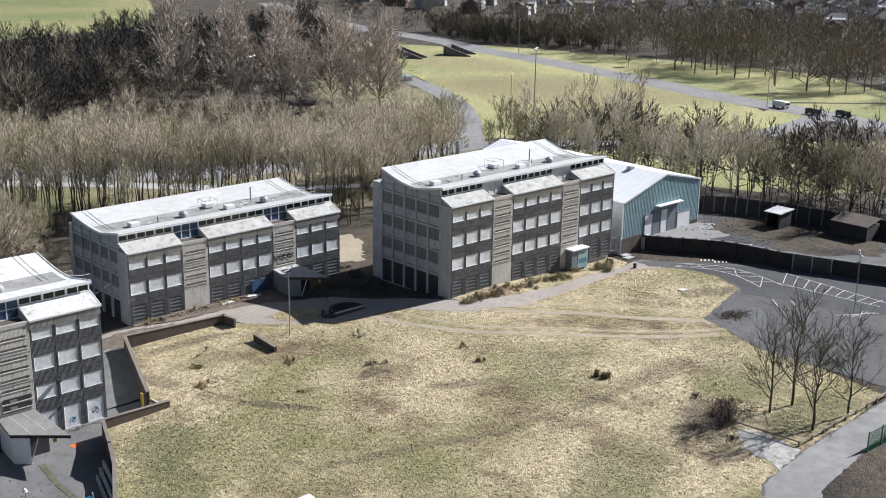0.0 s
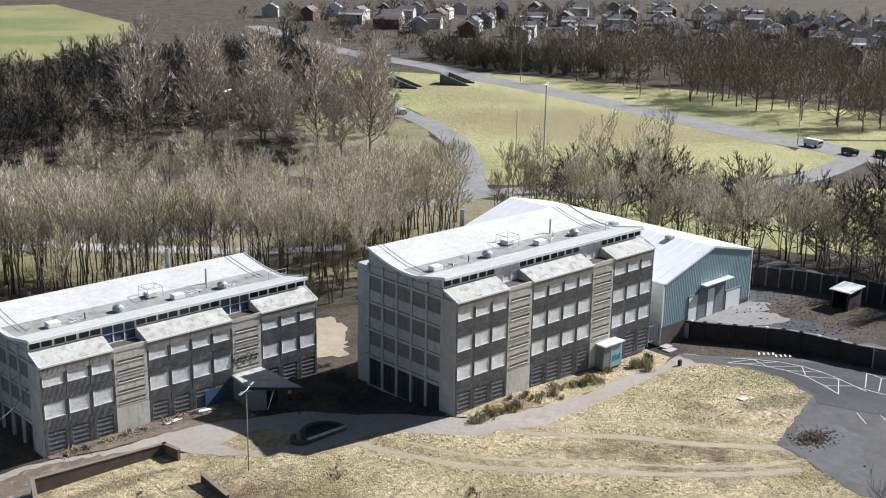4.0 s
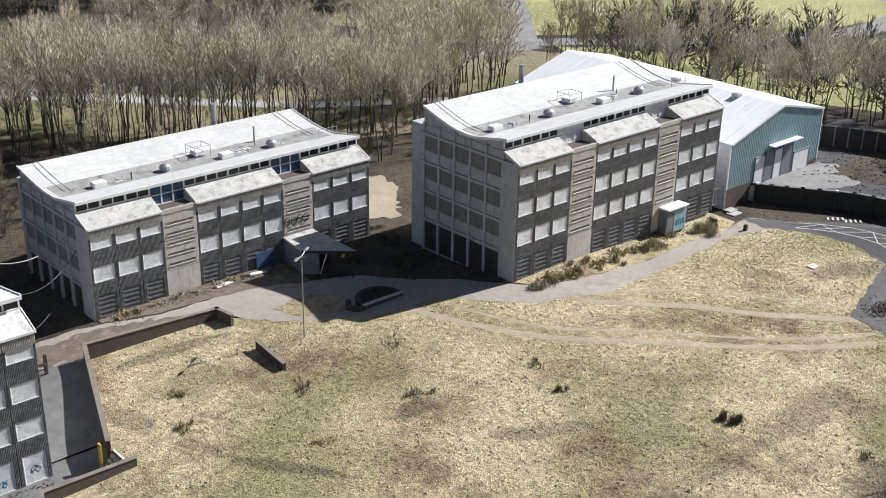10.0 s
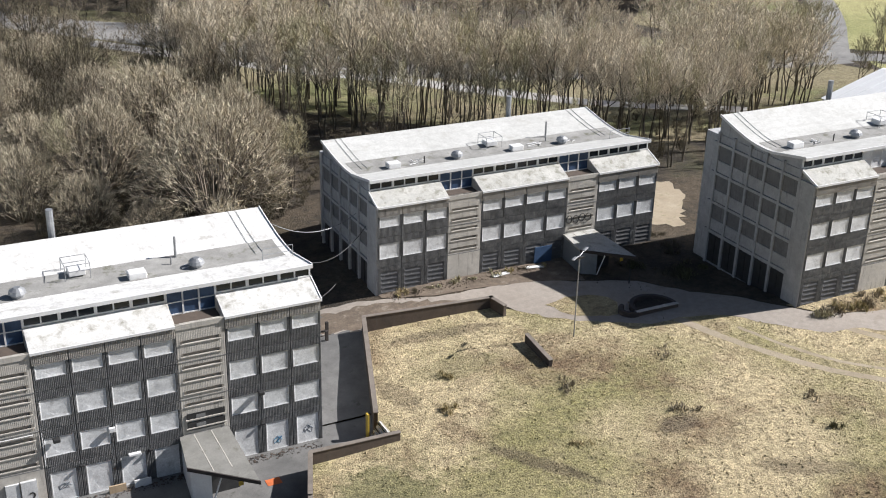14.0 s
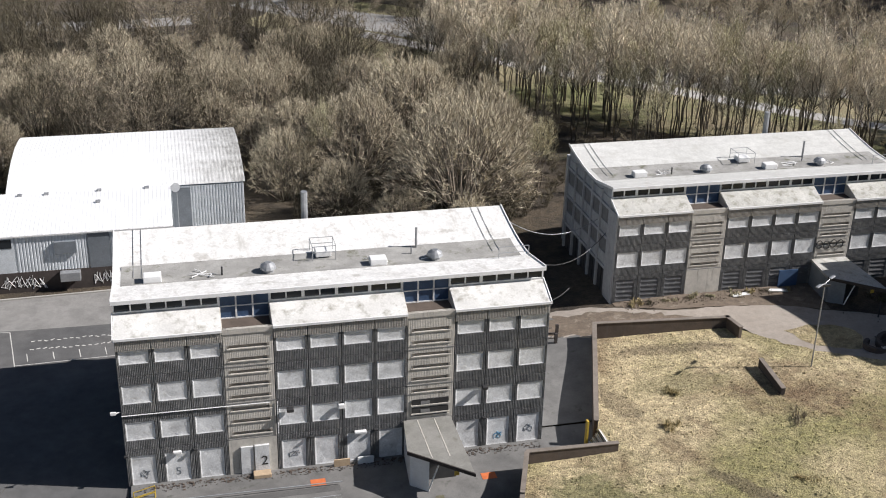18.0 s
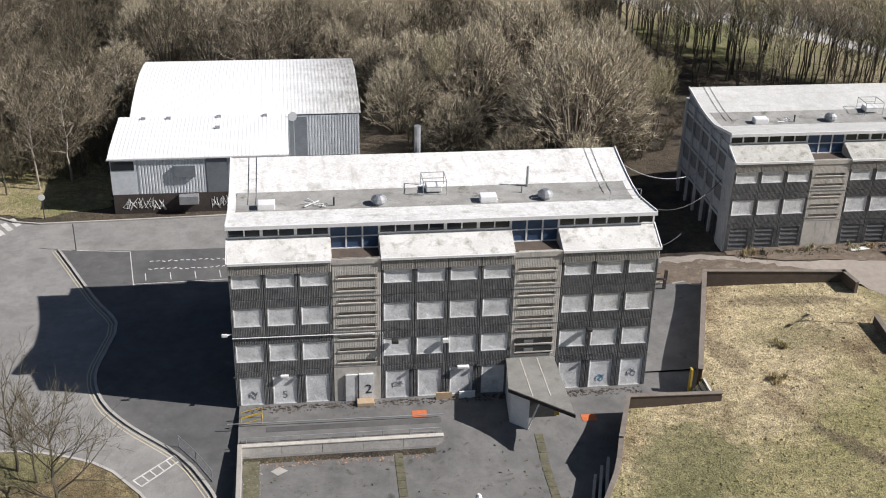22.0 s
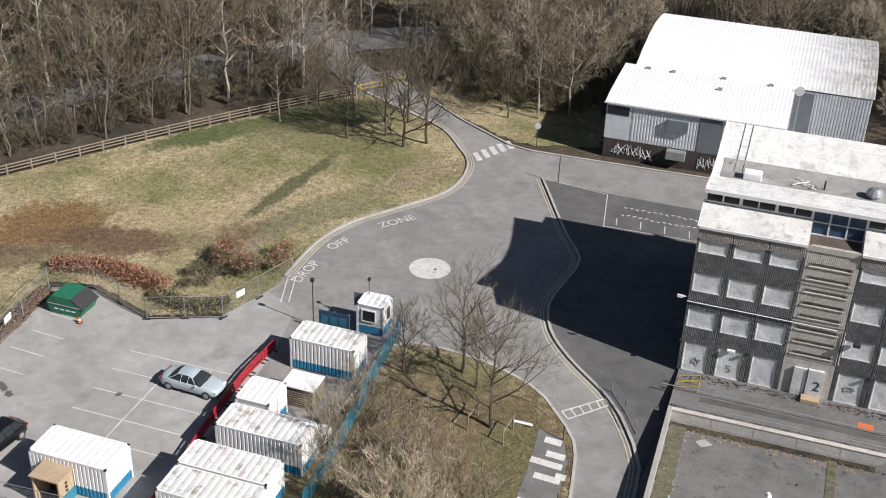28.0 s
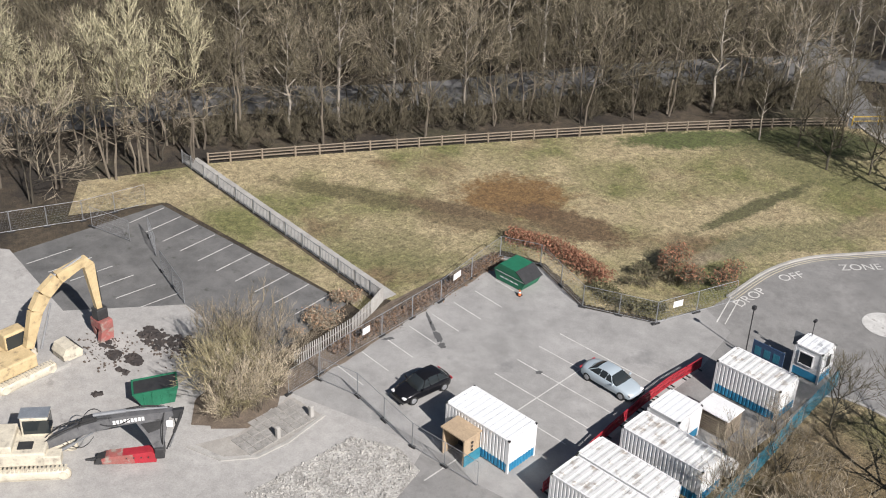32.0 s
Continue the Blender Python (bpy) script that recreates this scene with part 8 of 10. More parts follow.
# ---- vehicles ----
def car(name, label, x, y, turn, paint, length=4.72, wide=1.8, tall=1.43, hatch=False):
    ob = empty(name, label, "car", Matrix.Translation((x, y, land(x, y) + 0.06)) @ Matrix.Rotation(radians(turn), 4, 'Z'))
    h, w = length / 2, wide / 2

    def loft(rings, mat, name, lab="", caps=True):
        g, n = Geo(), len(rings[0])
        for rg in rings:
            g.v += [(a * (1 - 0.1 * (b / w) ** 2), b, c) for a, b, c in rg]
        for k in range(len(rings) - 1):
            g.f += [(k * n + m, k * n + m + 1, (k + 1) * n + m + 1, (k + 1) * n + m) for m in range(n - 1)]
        if caps:
            g.f += [tuple(range(n)), tuple(range((len(rings) - 1) * n, len(rings) * n))]
        o = part(name, g, mat, ob, lab)
        for p in o.data.polygons:
            p.use_smooth = len(p.vertices) == 4
        return o

    # body: rounded sections from tail to nose, with the bonnet and boot falling away
    deck = [(-h, 0.62, 0.78), (-h + 0.06, 0.84, 0.88), (-h + 0.3, 0.93, 0.96), (-h + 0.75, 0.96, 1.0), (-0.4, 0.92, 1.0), (h - 1.5, 0.92, 1.0), (h - 1.1, 0.88, 0.99), (h - 0.6, 0.8, 0.96), (h - 0.22, 0.7, 0.88), (h - 0.03, 0.58, 0.76), (h, 0.45, 0.66)]
    rings = []
    for x, z, k in deck:
        q = w * k
        rings.append([(x, -q * 0.93, 0.26), (x, -q, 0.42), (x, -q * 1.0, (z + 0.36) / 2), (x, -q * 0.965, z - 0.09), (x, -q * 0.88, z - 0.015), (x, -q * 0.5, z + 0.02), (x, 0, z + 0.03),
                      (x, q * 0.5, z + 0.02), (x, q * 0.88, z - 0.015), (x, q * 0.965, z - 0.09), (x, q * 1.0, (z + 0.36) / 2), (x, q, 0.42), (x, q * 0.93, 0.26)])
    loft(rings, paint, "body")
    rear = -h + (0.16 if hatch else 0.62)
    line = [(rear, 0.9), (rear + (0.34 if hatch else 0.4), 1.18), (rear + (0.72 if hatch else 0.85), tall - 0.06), (rear + (1.1 if hatch else 1.25), tall - 0.01), (-0.15, tall), (h - 2.25, tall - 0.02), (h - 1.95, tall - 0.12), (h - 1.6, 1.13), (h - 1.2, 0.9)]
    rings, roof = [], []
    for x, z in line:
        f = (z - 0.88) / (tall - 0.88)
        lo, hi = w - 0.1, w - 0.1 - 0.24 * f
        rings.append([(x, -lo, 0.86), (x, -(lo + hi) / 2 - 0.03 * f, 0.86 + (z - 0.86) * 0.55), (x, -hi, z - 0.05 * f), (x, -hi * 0.75, z), (x, 0, z + 0.015), (x, hi * 0.75, z), (x, hi, z - 0.05 * f), (x, (lo + hi) / 2 + 0.03 * f, 0.86 + (z - 0.86) * 0.55), (x, lo, 0.86)])
        roof.append([(a, b * 1.012, c + 0.012) for a, b, c in rings[-1][2:7]])
    loft(rings, "carglass", "glasshouse", "dark car windows")
    loft(roof[2:7], paint, "roof", "", False)
    pill = Geo()
    for s in (0, -1):
        for k in (0, 3, 5, 7):
            a, b = rings[k][s], rings[{0: 2, 3: 3, 5: 5, 7: 6}[k]][2 if s == 0 else -3]
            if k in (3, 5):
                a = (a[0] - 0.1, a[1], a[2])
            pill.stick((a[0] * (1 - 0.1 * (a[1] / w) ** 2), a[1] * 1.015, a[2]), (b[0] * (1 - 0.1 * (b[1] / w) ** 2), b[1] * 1.015, b[2]), 0.04, 0.035, 5)
    part("pillars", pill, paint, ob)
    for sx in (-h + 0.85, h - 0.85):
        for s in (-1, 1):
            wh = part("wheel", Geo().stick((sx, s * (w - 0.2), 0.32), (sx, s * (w + 0.01), 0.32), 0.32, 0.32, 18), "black", ob)
            part("rim", Geo().stick((sx, s * (w + 0.005), 0.32), (sx, s * (w + 0.025), 0.32), 0.21, 0.19, 14), "steel", wh)
    for s in (-1, 1):
        part("headlight", bevelled(0.26, 0.32, 0.12, 0.05).moved(Matrix.Translation((h - 0.22, s * (w - 0.3), 0.62))), "white", ob)
        part("tail_light", bevelled(0.1, 0.34, 0.16, 0.03).moved(Matrix.Translation((-h + 0.11, s * (w - 0.26), 0.74))), "red", ob)
        part("door_mirror", bevelled(0.14, 0.2, 0.14, 0.04).moved(Matrix.Translation((h - 1.55, s * (w + 0.08), 0.98))), paint, ob)
    part("bumper", bevelled(0.12, wide - 0.25, 0.18, 0.05).moved(Matrix.Translation((h - 0.02, 0, 0.36))), "darkmetal", ob)
    return ob


car("saloon_car", "silver-blue four-door saloon parked across a bay", -31.75, -15.05, -2, "silver")
car("hatchback_car", "glossy black hatchback parked beside the cabin", -40.4, -25.3, -97, "blackcar", 4.35, 1.8, 1.5, True)

# oil and mud stains on the tarmac
stain = random.Random(58)
for x, y, rx, ry, turn in ((-46.4, -18.5, 0.9, 0.16, -32), (-45.4, -19.1, 0.8, 0.2, -30), (-44.3, -19.7, 0.9, 0.3, -32), (-43.3, -20.3, 0.5, 0.3, -20), (-47.5, -20.8, 0.5, 0.22, 30), (-48.8, -19.6, 0.4, 0.2, 10), (-46.6, -22.6, 0.6, 0.2, 60), (-36.2, -17.6, 0.25, 0.3, 0)):
    rim = []
    for k in range(18):
        a, f = k * math.pi / 9, stain.uniform(0.55, 1.15)
        px, py = math.cos(a) * rx * f, math.sin(a) * ry * f
        c, d = math.cos(radians(turn)), math.sin(radians(turn))
        rim.append((x + px * c - py * d, y + px * d + py * c))
    mark("oil_stain", rim, "dark oily stain on the car park tarmac", 0.064, "asphalt_dark").name = "oil_stain"

# ---- covered green skip and open green skip ----
skip = empty("waste_skip", "green waste skip with a sloping dark lid", "skip", Matrix.Translation((-47.1, -10.5, land(-46, -9) + 0.05)))
part("body", Geo().prism([(0.3, 0.05), (2.9, 0.05), (3.3, 0.9), (0.0, 0.9)], 'y', 0.1, 2.1), "greensteel", skip)
part("lid", Geo().prism([(0.0, 0.9), (3.3, 0.9), (2.3, 1.6), (0.6, 1.6)], 'y', 0.05, 2.15), "greensteel", skip, "green lid")
part("lid_flap", Geo().prism([(2.32, 1.62), (3.36, 0.9), (3.36, 0.86), (2.3, 1.56)], 'y', 0.02, 2.18), "darkmetal", skip, "dark sloping flap")
part("front_rail", Geo().stick((0.2, 0.08, 0.9), (3.2, 0.08, 0.9), 0.04, 0.04, 6), "white", skip)
for i in range(4):
    part("faded_lettering", Geo().box(0.7 + i * 0.5, 1.05 + i * 0.5, 0.08, 0.095, 0.42, 0.52), "white", skip)
cone = empty("traffic_cone", "small orange and white traffic cone", "traffic cone", Matrix.Translation((-43.9, -10.9, land(-44, -11) + 0.05)))
part("cone", Geo().stick((0, 0, 0.04), (0, 0, 0.55), 0.16, 0.03, 10), "orange", cone)
part("base", Geo().box(-0.2, 0.2, -0.2, 0.2, 0, 0.04), "black", cone)
part("band", Geo().stick((0, 0, 0.25), (0, 0, 0.36), 0.115, 0.085, 10), "white", cone)
sk2 = empty("open_skip", "battered open green skip tipped beside the bush", "skip", Matrix.Translation((-52.0, -40.4, land(-52, -39) + 0.08)) @ Matrix.Rotation(radians(60), 4, 'Z') @ Matrix.Rotation(radians(-4), 4, 'Y') @ Matrix.Diagonal((0.9, 0.95, 1.0, 1.0)))
part("shell", Geo().prism([(0.3, 0.0), (2.6, 0.0), (3.0, 1.15), (-0.3, 1.15)], 'y', 0, 1.7), "greensteel", sk2)
part("rim", Geo().box(-0.35, 3.05, -0.06, 0.04, 1.15, 1.25).box(-0.35, 3.05, 1.66, 1.76, 1.15, 1.25).box(-0.35, -0.25, 0, 1.7, 1.15, 1.25).box(2.95, 3.05, 0, 1.7, 1.15, 1.25), "greensteel", sk2)
for i in range(4):
    part("stiffener", Geo().box(0.42 + i * 0.62, 0.5 + i * 0.62, -0.06, -0.005, 0.04, 1.12), "greensteel", sk2)
part("inside", Geo().box(-0.2, 2.9, 0.06, 1.64, 1.16, 1.17), "darkmetal", sk2, "dark open inside")
# dark plate paints this end of the skip as lying in shade
part("dark_end", Geo().prism([(-0.3, 1.13), (0.28, 0.0), (0.24, 0.0), (-0.36, 1.13)], 'y', 0.02, 1.68), "darkmetal", sk2)


# ---- excavators ----
def tracks(ob, length=4.2, gauge=2.4, mat="darkmetal"):
    for s in (-1, 1):
        t = part("track", bevelled(length, 0.55, 0.85, 0.36, 4).moved(Matrix.Translation((0, s * gauge / 2, 0.43))), mat, ob, "worn steel crawler track")
        for i in range(18):
            part("track_shoe", Geo().box(-length / 2 + 0.3 + i * (length - 0.6) / 17 - 0.07, -length / 2 + 0.3 + i * (length - 0.6) / 17 + 0.07, s * gauge / 2 - 0.3, s * gauge / 2 + 0.3, 0.84, 0.89), mat, t)
        for i in (-1, 1):
            part("idler", Geo().stick((i * (length / 2 - 0.45), s * gauge / 2 - 0.3, 0.43), (i * (length / 2 - 0.45), s * gauge / 2 + 0.3, 0.43), 0.28, 0.28, 12), mat, t)


def beam(ob, name, pts, wide, deep, mat, label=""):
    """A box-section arm along a bent line in the xz plane."""
    g = Geo()
    for (x0, z0), (x1, z1), d0, d1 in zip(pts, pts[1:], deep, deep[1:]):
        v = Vector((x1 - x0, z1 - z0)).normalized()
        n = Vector((-v.y, v.x))
        g.prism([(x0 + n.x * d0, z0 + n.y * d0), (x0 - n.x * d0, z0 - n.y * d0), (x1 - n.x * d1, z1 - n.y * d1), (x1 + n.x * d1, z1 + n.y * d1)], 'y', -wide / 2, wide / 2)
    return part(name, g, mat, ob, label)


ex1 = empty("excavator", "yellow crawler excavator with a raised boom and red grab", "excavator", Matrix.Translation((-60.75, -44.4, land(-60, -44) + 0.08)) @ Matrix.Rotation(radians(92), 4, 'Z'))
tracks(ex1, 4.4, 2.5, "machine_pale")
part("house", bevelled(3.6, 2.6, 1.0, 0.12).moved(Matrix.Translation((-0.9, 0, 1.55))), "machine", ex1)
part("counterweight", bevelled(0.9, 2.6, 1.1, 0.25).moved(Matrix.Translation((-2.6, 0, 1.6))), "darkmetal", ex1)
cab1 = part("cab", bevelled(1.6, 1.0, 1.6, 0.12).moved(Matrix.Translation((0.4, 0.85, 2.5))), "machine", ex1)
part("cab_glass", Geo().box(-0.3, 1.22, 0.33, 1.38, 2.1, 3.1), "carglass", cab1)
beam(ex1, "boom", [(1.0, 1.9), (1.95, 4.5), (2.7, 5.5), (3.9, 6.3), (6.3, 6.85)], 0.5, [0.3, 0.48, 0.52, 0.46, 0.24], "machine", "yellow box-section boom")
beam(ex1, "stick", [(6.0, 7.05), (6.35, 6.3), (6.5, 4.6), (6.7, 2.5)], 0.4, [0.16, 0.4, 0.3, 0.2], "machine", "yellow dipper arm")
for s in (-0.45, 0.45):
    part("boom_ram", Geo().stick((1.7, s, 1.7), (2.9, s, 4.9), 0.1, 0.07, 8), "steel", ex1)
part("stick_ram", Geo().stick((3.4, 0, 6.5), (5.9, 0, 7.15), 0.1, 0.07, 8), "steel", ex1)
part("bucket_ram", Geo().stick((6.85, 0.0, 5.6), (7.0, 0, 3.0), 0.09, 0.06, 8), "darkmetal", ex1)
for i in range(5):
    part("boom_mark", Geo().box(1.62 + i * 0.2, 1.76 + i * 0.2, 0.251, 0.26, 3.0 + i * 0.42, 3.28 + i * 0.42), "darkmetal", ex1)
gr = part("grab_head", bevelled(0.9, 0.8, 0.9, 0.08).moved(Matrix.Translation((6.75, 0, 2.15))), "darkmetal", ex1)
part("grab_body", bevelled(1.0, 1.5, 0.75, 0.1).moved(Matrix.Translation((6.8, 0, 1.3))), "redworn", gr, "faded red grab body")
for s in (-1, 1):
    part("grab_jaw", Geo().prism([(6.3, 0.95), (7.3, 0.95), (7.7 if s > 0 else 7.2, 0.05), (6.1 if s < 0 else 6.5, 0.05)], 'y', s * 0.5 - 0.2, s * 0.5 + 0.2), "redworn", gr)
bucket = part("bucket", Geo().prism([(0.0, 0.1), (1.4, 0.05), (1.5, 0.5), (1.0, 1.15), (0.2, 1.1), (-0.1, 0.6)], 'y', -0.75, 0.75).moved(Matrix.Translation((3.0, -0.25, 0.0))), "machine_pale", ex1, "pale worn bucket standing in front")
part("bucket_mouth", Geo().prism([(4.04, 1.16), (4.1, 1.2), (4.56, 0.52), (4.5, 0.48)], 'y', -0.85, 0.35), "darkmetal", bucket)
for i in range(5):
    part("bucket_tooth", Geo().prism([(4.4, 0.05), (4.5, 0.25), (4.75, 0.05)], 'y', -0.95 + i * 0.3, -0.8 + i * 0.3), "steel", bucket)
tagged(part("steel_beam", Geo().box(-59.75, -59.4, -47.2, -41.2, 0.05, 0.36), "kerb"), "dusty grey steel beam lying beside the excavator", "beam")

ex2 = empty("excavator", "pale cream excavator with a dark arm and red breaker", "excavator", Matrix.Translation((-51.6, -48.3, land(-52, -48) + 0.08)) @ Matrix.Rotation(radians(51), 4, 'Z'))
tracks(ex2, 5.0, 2.7, "machine_pale")
part("house", bevelled(4.0, 2.7, 1.0, 0.12).moved(Matrix.Translation((-0.9, 0, 1.55))), "machine_pale", ex2)
part("engine_cover", bevelled(1.9, 2.4, 0.5, 0.1).moved(Matrix.Translation((-1.8, 0, 2.25))), "machine_pale", ex2)
part("front_deck", bevelled(1.6, 0.8, 0.7, 0.08).moved(Matrix.Translation((1.2, -0.95, 1.4))), "machine_pale", ex2)
part("deck_grille", Geo().box(-0.6, 0.3, -0.9, -0.2, 2.06, 2.12), "darkmetal", ex2)
cab2 = part("cab", bevelled(1.7, 1.0, 1.6, 0.1).moved(Matrix.Translation((0.3, 0.9, 2.6))), "machine_pale", ex2)
part("cab_glass", Geo().box(-0.4, 1.17, 0.37, 1.42, 2.2, 3.2), "carglass", cab2)
part("cab_roof_guard", Geo().box(-0.6, 1.2, 0.4, 1.4, 3.42, 3.5), "greydoor", cab2)
def hose(ob, a, b, sag, side=0.0, thick=0.035):
    """A hydraulic hose that bows between two points of an arm."""
    a, b = Vector(a), Vector(b)
    g = Geo()
    pts = [a.lerp(b, k / 8) + Vector((0, side, sag)) * (4 * (k / 8) * (1 - k / 8)) for k in range(9)]
    run = (b - a).normalized()
    u = run.cross(Vector((0, 1, 0.2))).normalized()
    w = run.cross(u)
    for p in pts:
        g.v += [tuple(p + (u * math.cos(q * math.pi / 3) + w * math.sin(q * math.pi / 3)) * thick) for q in range(6)]
    for k in range(8):
        for q in range(6):
            g.f.append((k * 6 + q, k * 6 + (q + 1) % 6, k * 6 + 6 + (q + 1) % 6, k * 6 + 6 + q))
    return part("hose", g, "black", ob)


beam(ex2, "boom", [(1.0, 1.7), (3.1, 2.7), (5.0, 3.25), (8.8, 3.75)], 0.46, [0.26, 0.36, 0.34, 0.2], "gunmetal", "dark grey boom")
part("boom_bracket", Geo().prism([(2.9, 2.9), (4.2, 3.3), (4.0, 3.7), (3.4, 3.6)], 'y', -0.16, 0.16), "darkmetal", ex2)
dipper = part("stick", Geo().prism([(6.5, 3.2), (8.6, 3.55), (8.3, 2.4), (7.95, 0.85), (7.5, 0.85), (7.1, 2.0)], 'y', -0.2, 0.2), "gunmetal", ex2, "dark folded dipper arm")
part("pin", Geo().stick((7.7, -0.32, 0.95), (7.7, 0.32, 0.95), 0.1, 0.1, 10), "steel", dipper)
part("bracing_plate", Geo().prism([(6.8, 3.05), (8.2, 3.3), (7.9, 2.6), (7.2, 2.3)], 'y', -0.225, 0.225), "darkmetal", dipper)
part("link", Geo().prism([(8.6, 3.9), (9.5, 4.0), (9.3, 3.3), (8.7, 3.3)], 'y', -0.12, 0.12), "darkmetal", ex2)
part("data_plate", Geo().box(8.35, 8.75, -0.24, -0.225, 2.75, 3.25), "white", ex2)
part("tilt_ram", Geo().stick((9.35, -0.1, 3.75), (8.75, -0.1, 2.2), 0.1, 0.1, 8).stick((8.75, -0.1, 2.2), (8.2, -0.1, 0.9), 0.055, 0.055, 8), "darkmetal", ex2)
part("tilt_rod", Geo().stick((9.4, 0.15, 3.7), (8.35, 0.15, 0.8), 0.04, 0.04, 6), "steel", ex2)
for i in range(9):
    part("boom_lettering", Geo().box(5.15 + i * 0.22, 5.31 + i * 0.22, -0.245, -0.232, 3.12 + i * 0.028, 3.4 + i * 0.028), "white", ex2)
for s in (-0.42, 0.42):
    part("boom_ram", Geo().stick((1.6, s, 1.3), (2.7, s, 1.95), 0.11, 0.11, 8).stick((2.7, s, 1.95), (3.9, s, 2.7), 0.06, 0.06, 8), "steel", ex2)
part("stick_ram", Geo().stick((4.0, 0, 3.75), (6.0, 0, 3.98), 0.13, 0.13, 8).stick((6.0, 0, 3.98), (8.5, 0, 4.1), 0.07, 0.07, 8), "steel", ex2)
for a, b, sag, side in (((0.9, 0.2, 2.0), (3.0, 0.2, 3.1), 0.35, 0.05), ((0.9, 0.1, 2.1), (3.2, 0.05, 3.2), 0.3, 0.0), ((0.9, -0.2, 2.0), (3.2, -0.2, 3.1), 0.25, -0.1), ((2.4, 0.2, 2.8), (5.0, 0.22, 3.65), 0.3, 0.1),
                        ((2.6, -0.15, 2.9), (5.1, -0.2, 3.65), 0.28, -0.1), ((3.2, 0.0, 3.3), (4.6, 0.1, 3.7), 0.55, 0.15), ((4.8, 0.24, 3.6), (8.2, 0.24, 4.0), 0.12, 0.05), ((4.9, 0.18, 3.62), (8.3, 0.18, 4.05), 0.2, 0.1),
                        ((4.4, -0.26, 3.2), (6.2, -0.28, 3.5), -0.2, -0.1), ((2.2, -0.3, 2.1), (3.9, -0.3, 2.3), -0.55, -0.2), ((8.4, 0.2, 4.0), (8.9, 0.2, 2.2), 0.35, 0.3), ((8.3, -0.2, 3.9), (8.0, -0.25, 1.4), 0.25, -0.35), ((7.7, 0.25, 1.8), (7.3, 0.3, 0.8), 0.1, 0.4)):
    hose(ex2, a, b, sag, side)
breaker = part("breaker", Geo().prism([(5.4, 0.06), (7.5, 0.06), (7.6, 0.5), (7.3, 0.92), (6.6, 0.84), (5.4, 0.72)], 'y', -0.34, 0.34), "red", ex2, "red hydraulic breaker")
part("side_plate", Geo().prism([(4.2, 0.12), (6.2, 0.06), (6.1, 0.76), (4.6, 0.68), (4.15, 0.5)], 'y', -0.37, 0.37), "redworn", breaker, "scuffed rust-brown side plates")
part("sleeve", Geo().prism([(3.7, 0.08), (4.3, 0.05), (4.4, 0.62), (3.85, 0.5)], 'y', -0.3, 0.3), "darkmetal", breaker)
part("chisel", Geo().stick((3.8, 0, 0.3), (3.2, 0, 0.26), 0.13, 0.07, 8), "darkmetal", breaker)
for s in (-0.36, 0.36):
    for k in range(4):
        part("bolt", Geo().stick((5.7 + k * 0.45, s - 0.03, 0.5), (5.7 + k * 0.45, s + 0.03, 0.5), 0.05, 0.05, 6), "darkmetal", breaker)
part("breaker_bracket", bevelled(0.6, 0.75, 0.8, 0.08).moved(Matrix.Translation((7.75, 0, 0.72))), "darkmetal", ex2)
# slab pavement beside the thicket
pave = drape("slab_pavement", [(-46.3, -32.2), (-43.0, -32.0), (-42.7, -35.5), (-42.9, -37.6), (-44.2, -39.3), (-46.4, -39.9), (-45.4, -37.4), (-45.7, -34.4)], "concrete_pale", land, 0.085, 1.0, label="worn grey slab pavement with open joints", category="pavement")
slabs = random.Random(63)
for i in range(4):
    for k in range(9):
        x, y = -45.55 + i * 0.7, -32.75 - k * 0.62
        if i == 0 and k > 5:
            continue
        part("slab", Geo().box(-0.325, 0.325, -0.285, 0.285, 0.0, 0.035 + slabs.uniform(0, 0.02), 0.012).moved(Matrix.Translation((x + 0.03 * k * 0.2, y, land(x, y) + 0.085)) @ Matrix.Rotation(radians(slabs.uniform(-1.5, 1.5)), 4, 'Z')), "concrete_slab", pave)
kerb([(-43.0, -31.9), (-42.5, -35.4), (-42.7, -37.8), (-44.0, -39.6), (-46.6, -40.4)], label="chipped concrete kerb round the slab pavement", tall=0.1)
# dark spoil heaps by the grab
r = random.Random(61)
for cx, cy, rad, n in ((-58.2, -35.0, 1.7, 110), (-57.0, -37.6, 0.75, 60), (-58.5, -38.3, 0.8, 36), (-55.8, -34.0, 1.7, 100), (-56.4, -38.9, 0.5, 10), (-59.9, -38.0, 0.6, 14), (-55.4, -41.6, 0.35, 8)):
    g = Geo()
    for i in range(n):
        a, d, s = r.uniform(0, 6.28), rad * math.sqrt(r.random()), r.uniform(0.05, 0.28)
        k = len(g.v)
        g.box(-s, s, -s * 0.8, s * 0.8, -s * 0.35, s * 0.35, s * 0.3).moved(Matrix.Translation((cx + d * math.cos(a), cy + 0.6 * d * math.sin(a), land(cx, cy) + 0.1)) @ Euler((r.uniform(-0.5, 0.5), r.uniform(-0.5, 0.5), r.uniform(0, 3))).to_matrix().to_4x4(), k)
    tagged(part("spoil_heap", g, "darkwood"), "dark spoil and broken tarmac on the yard", "debris", kind="stuff")

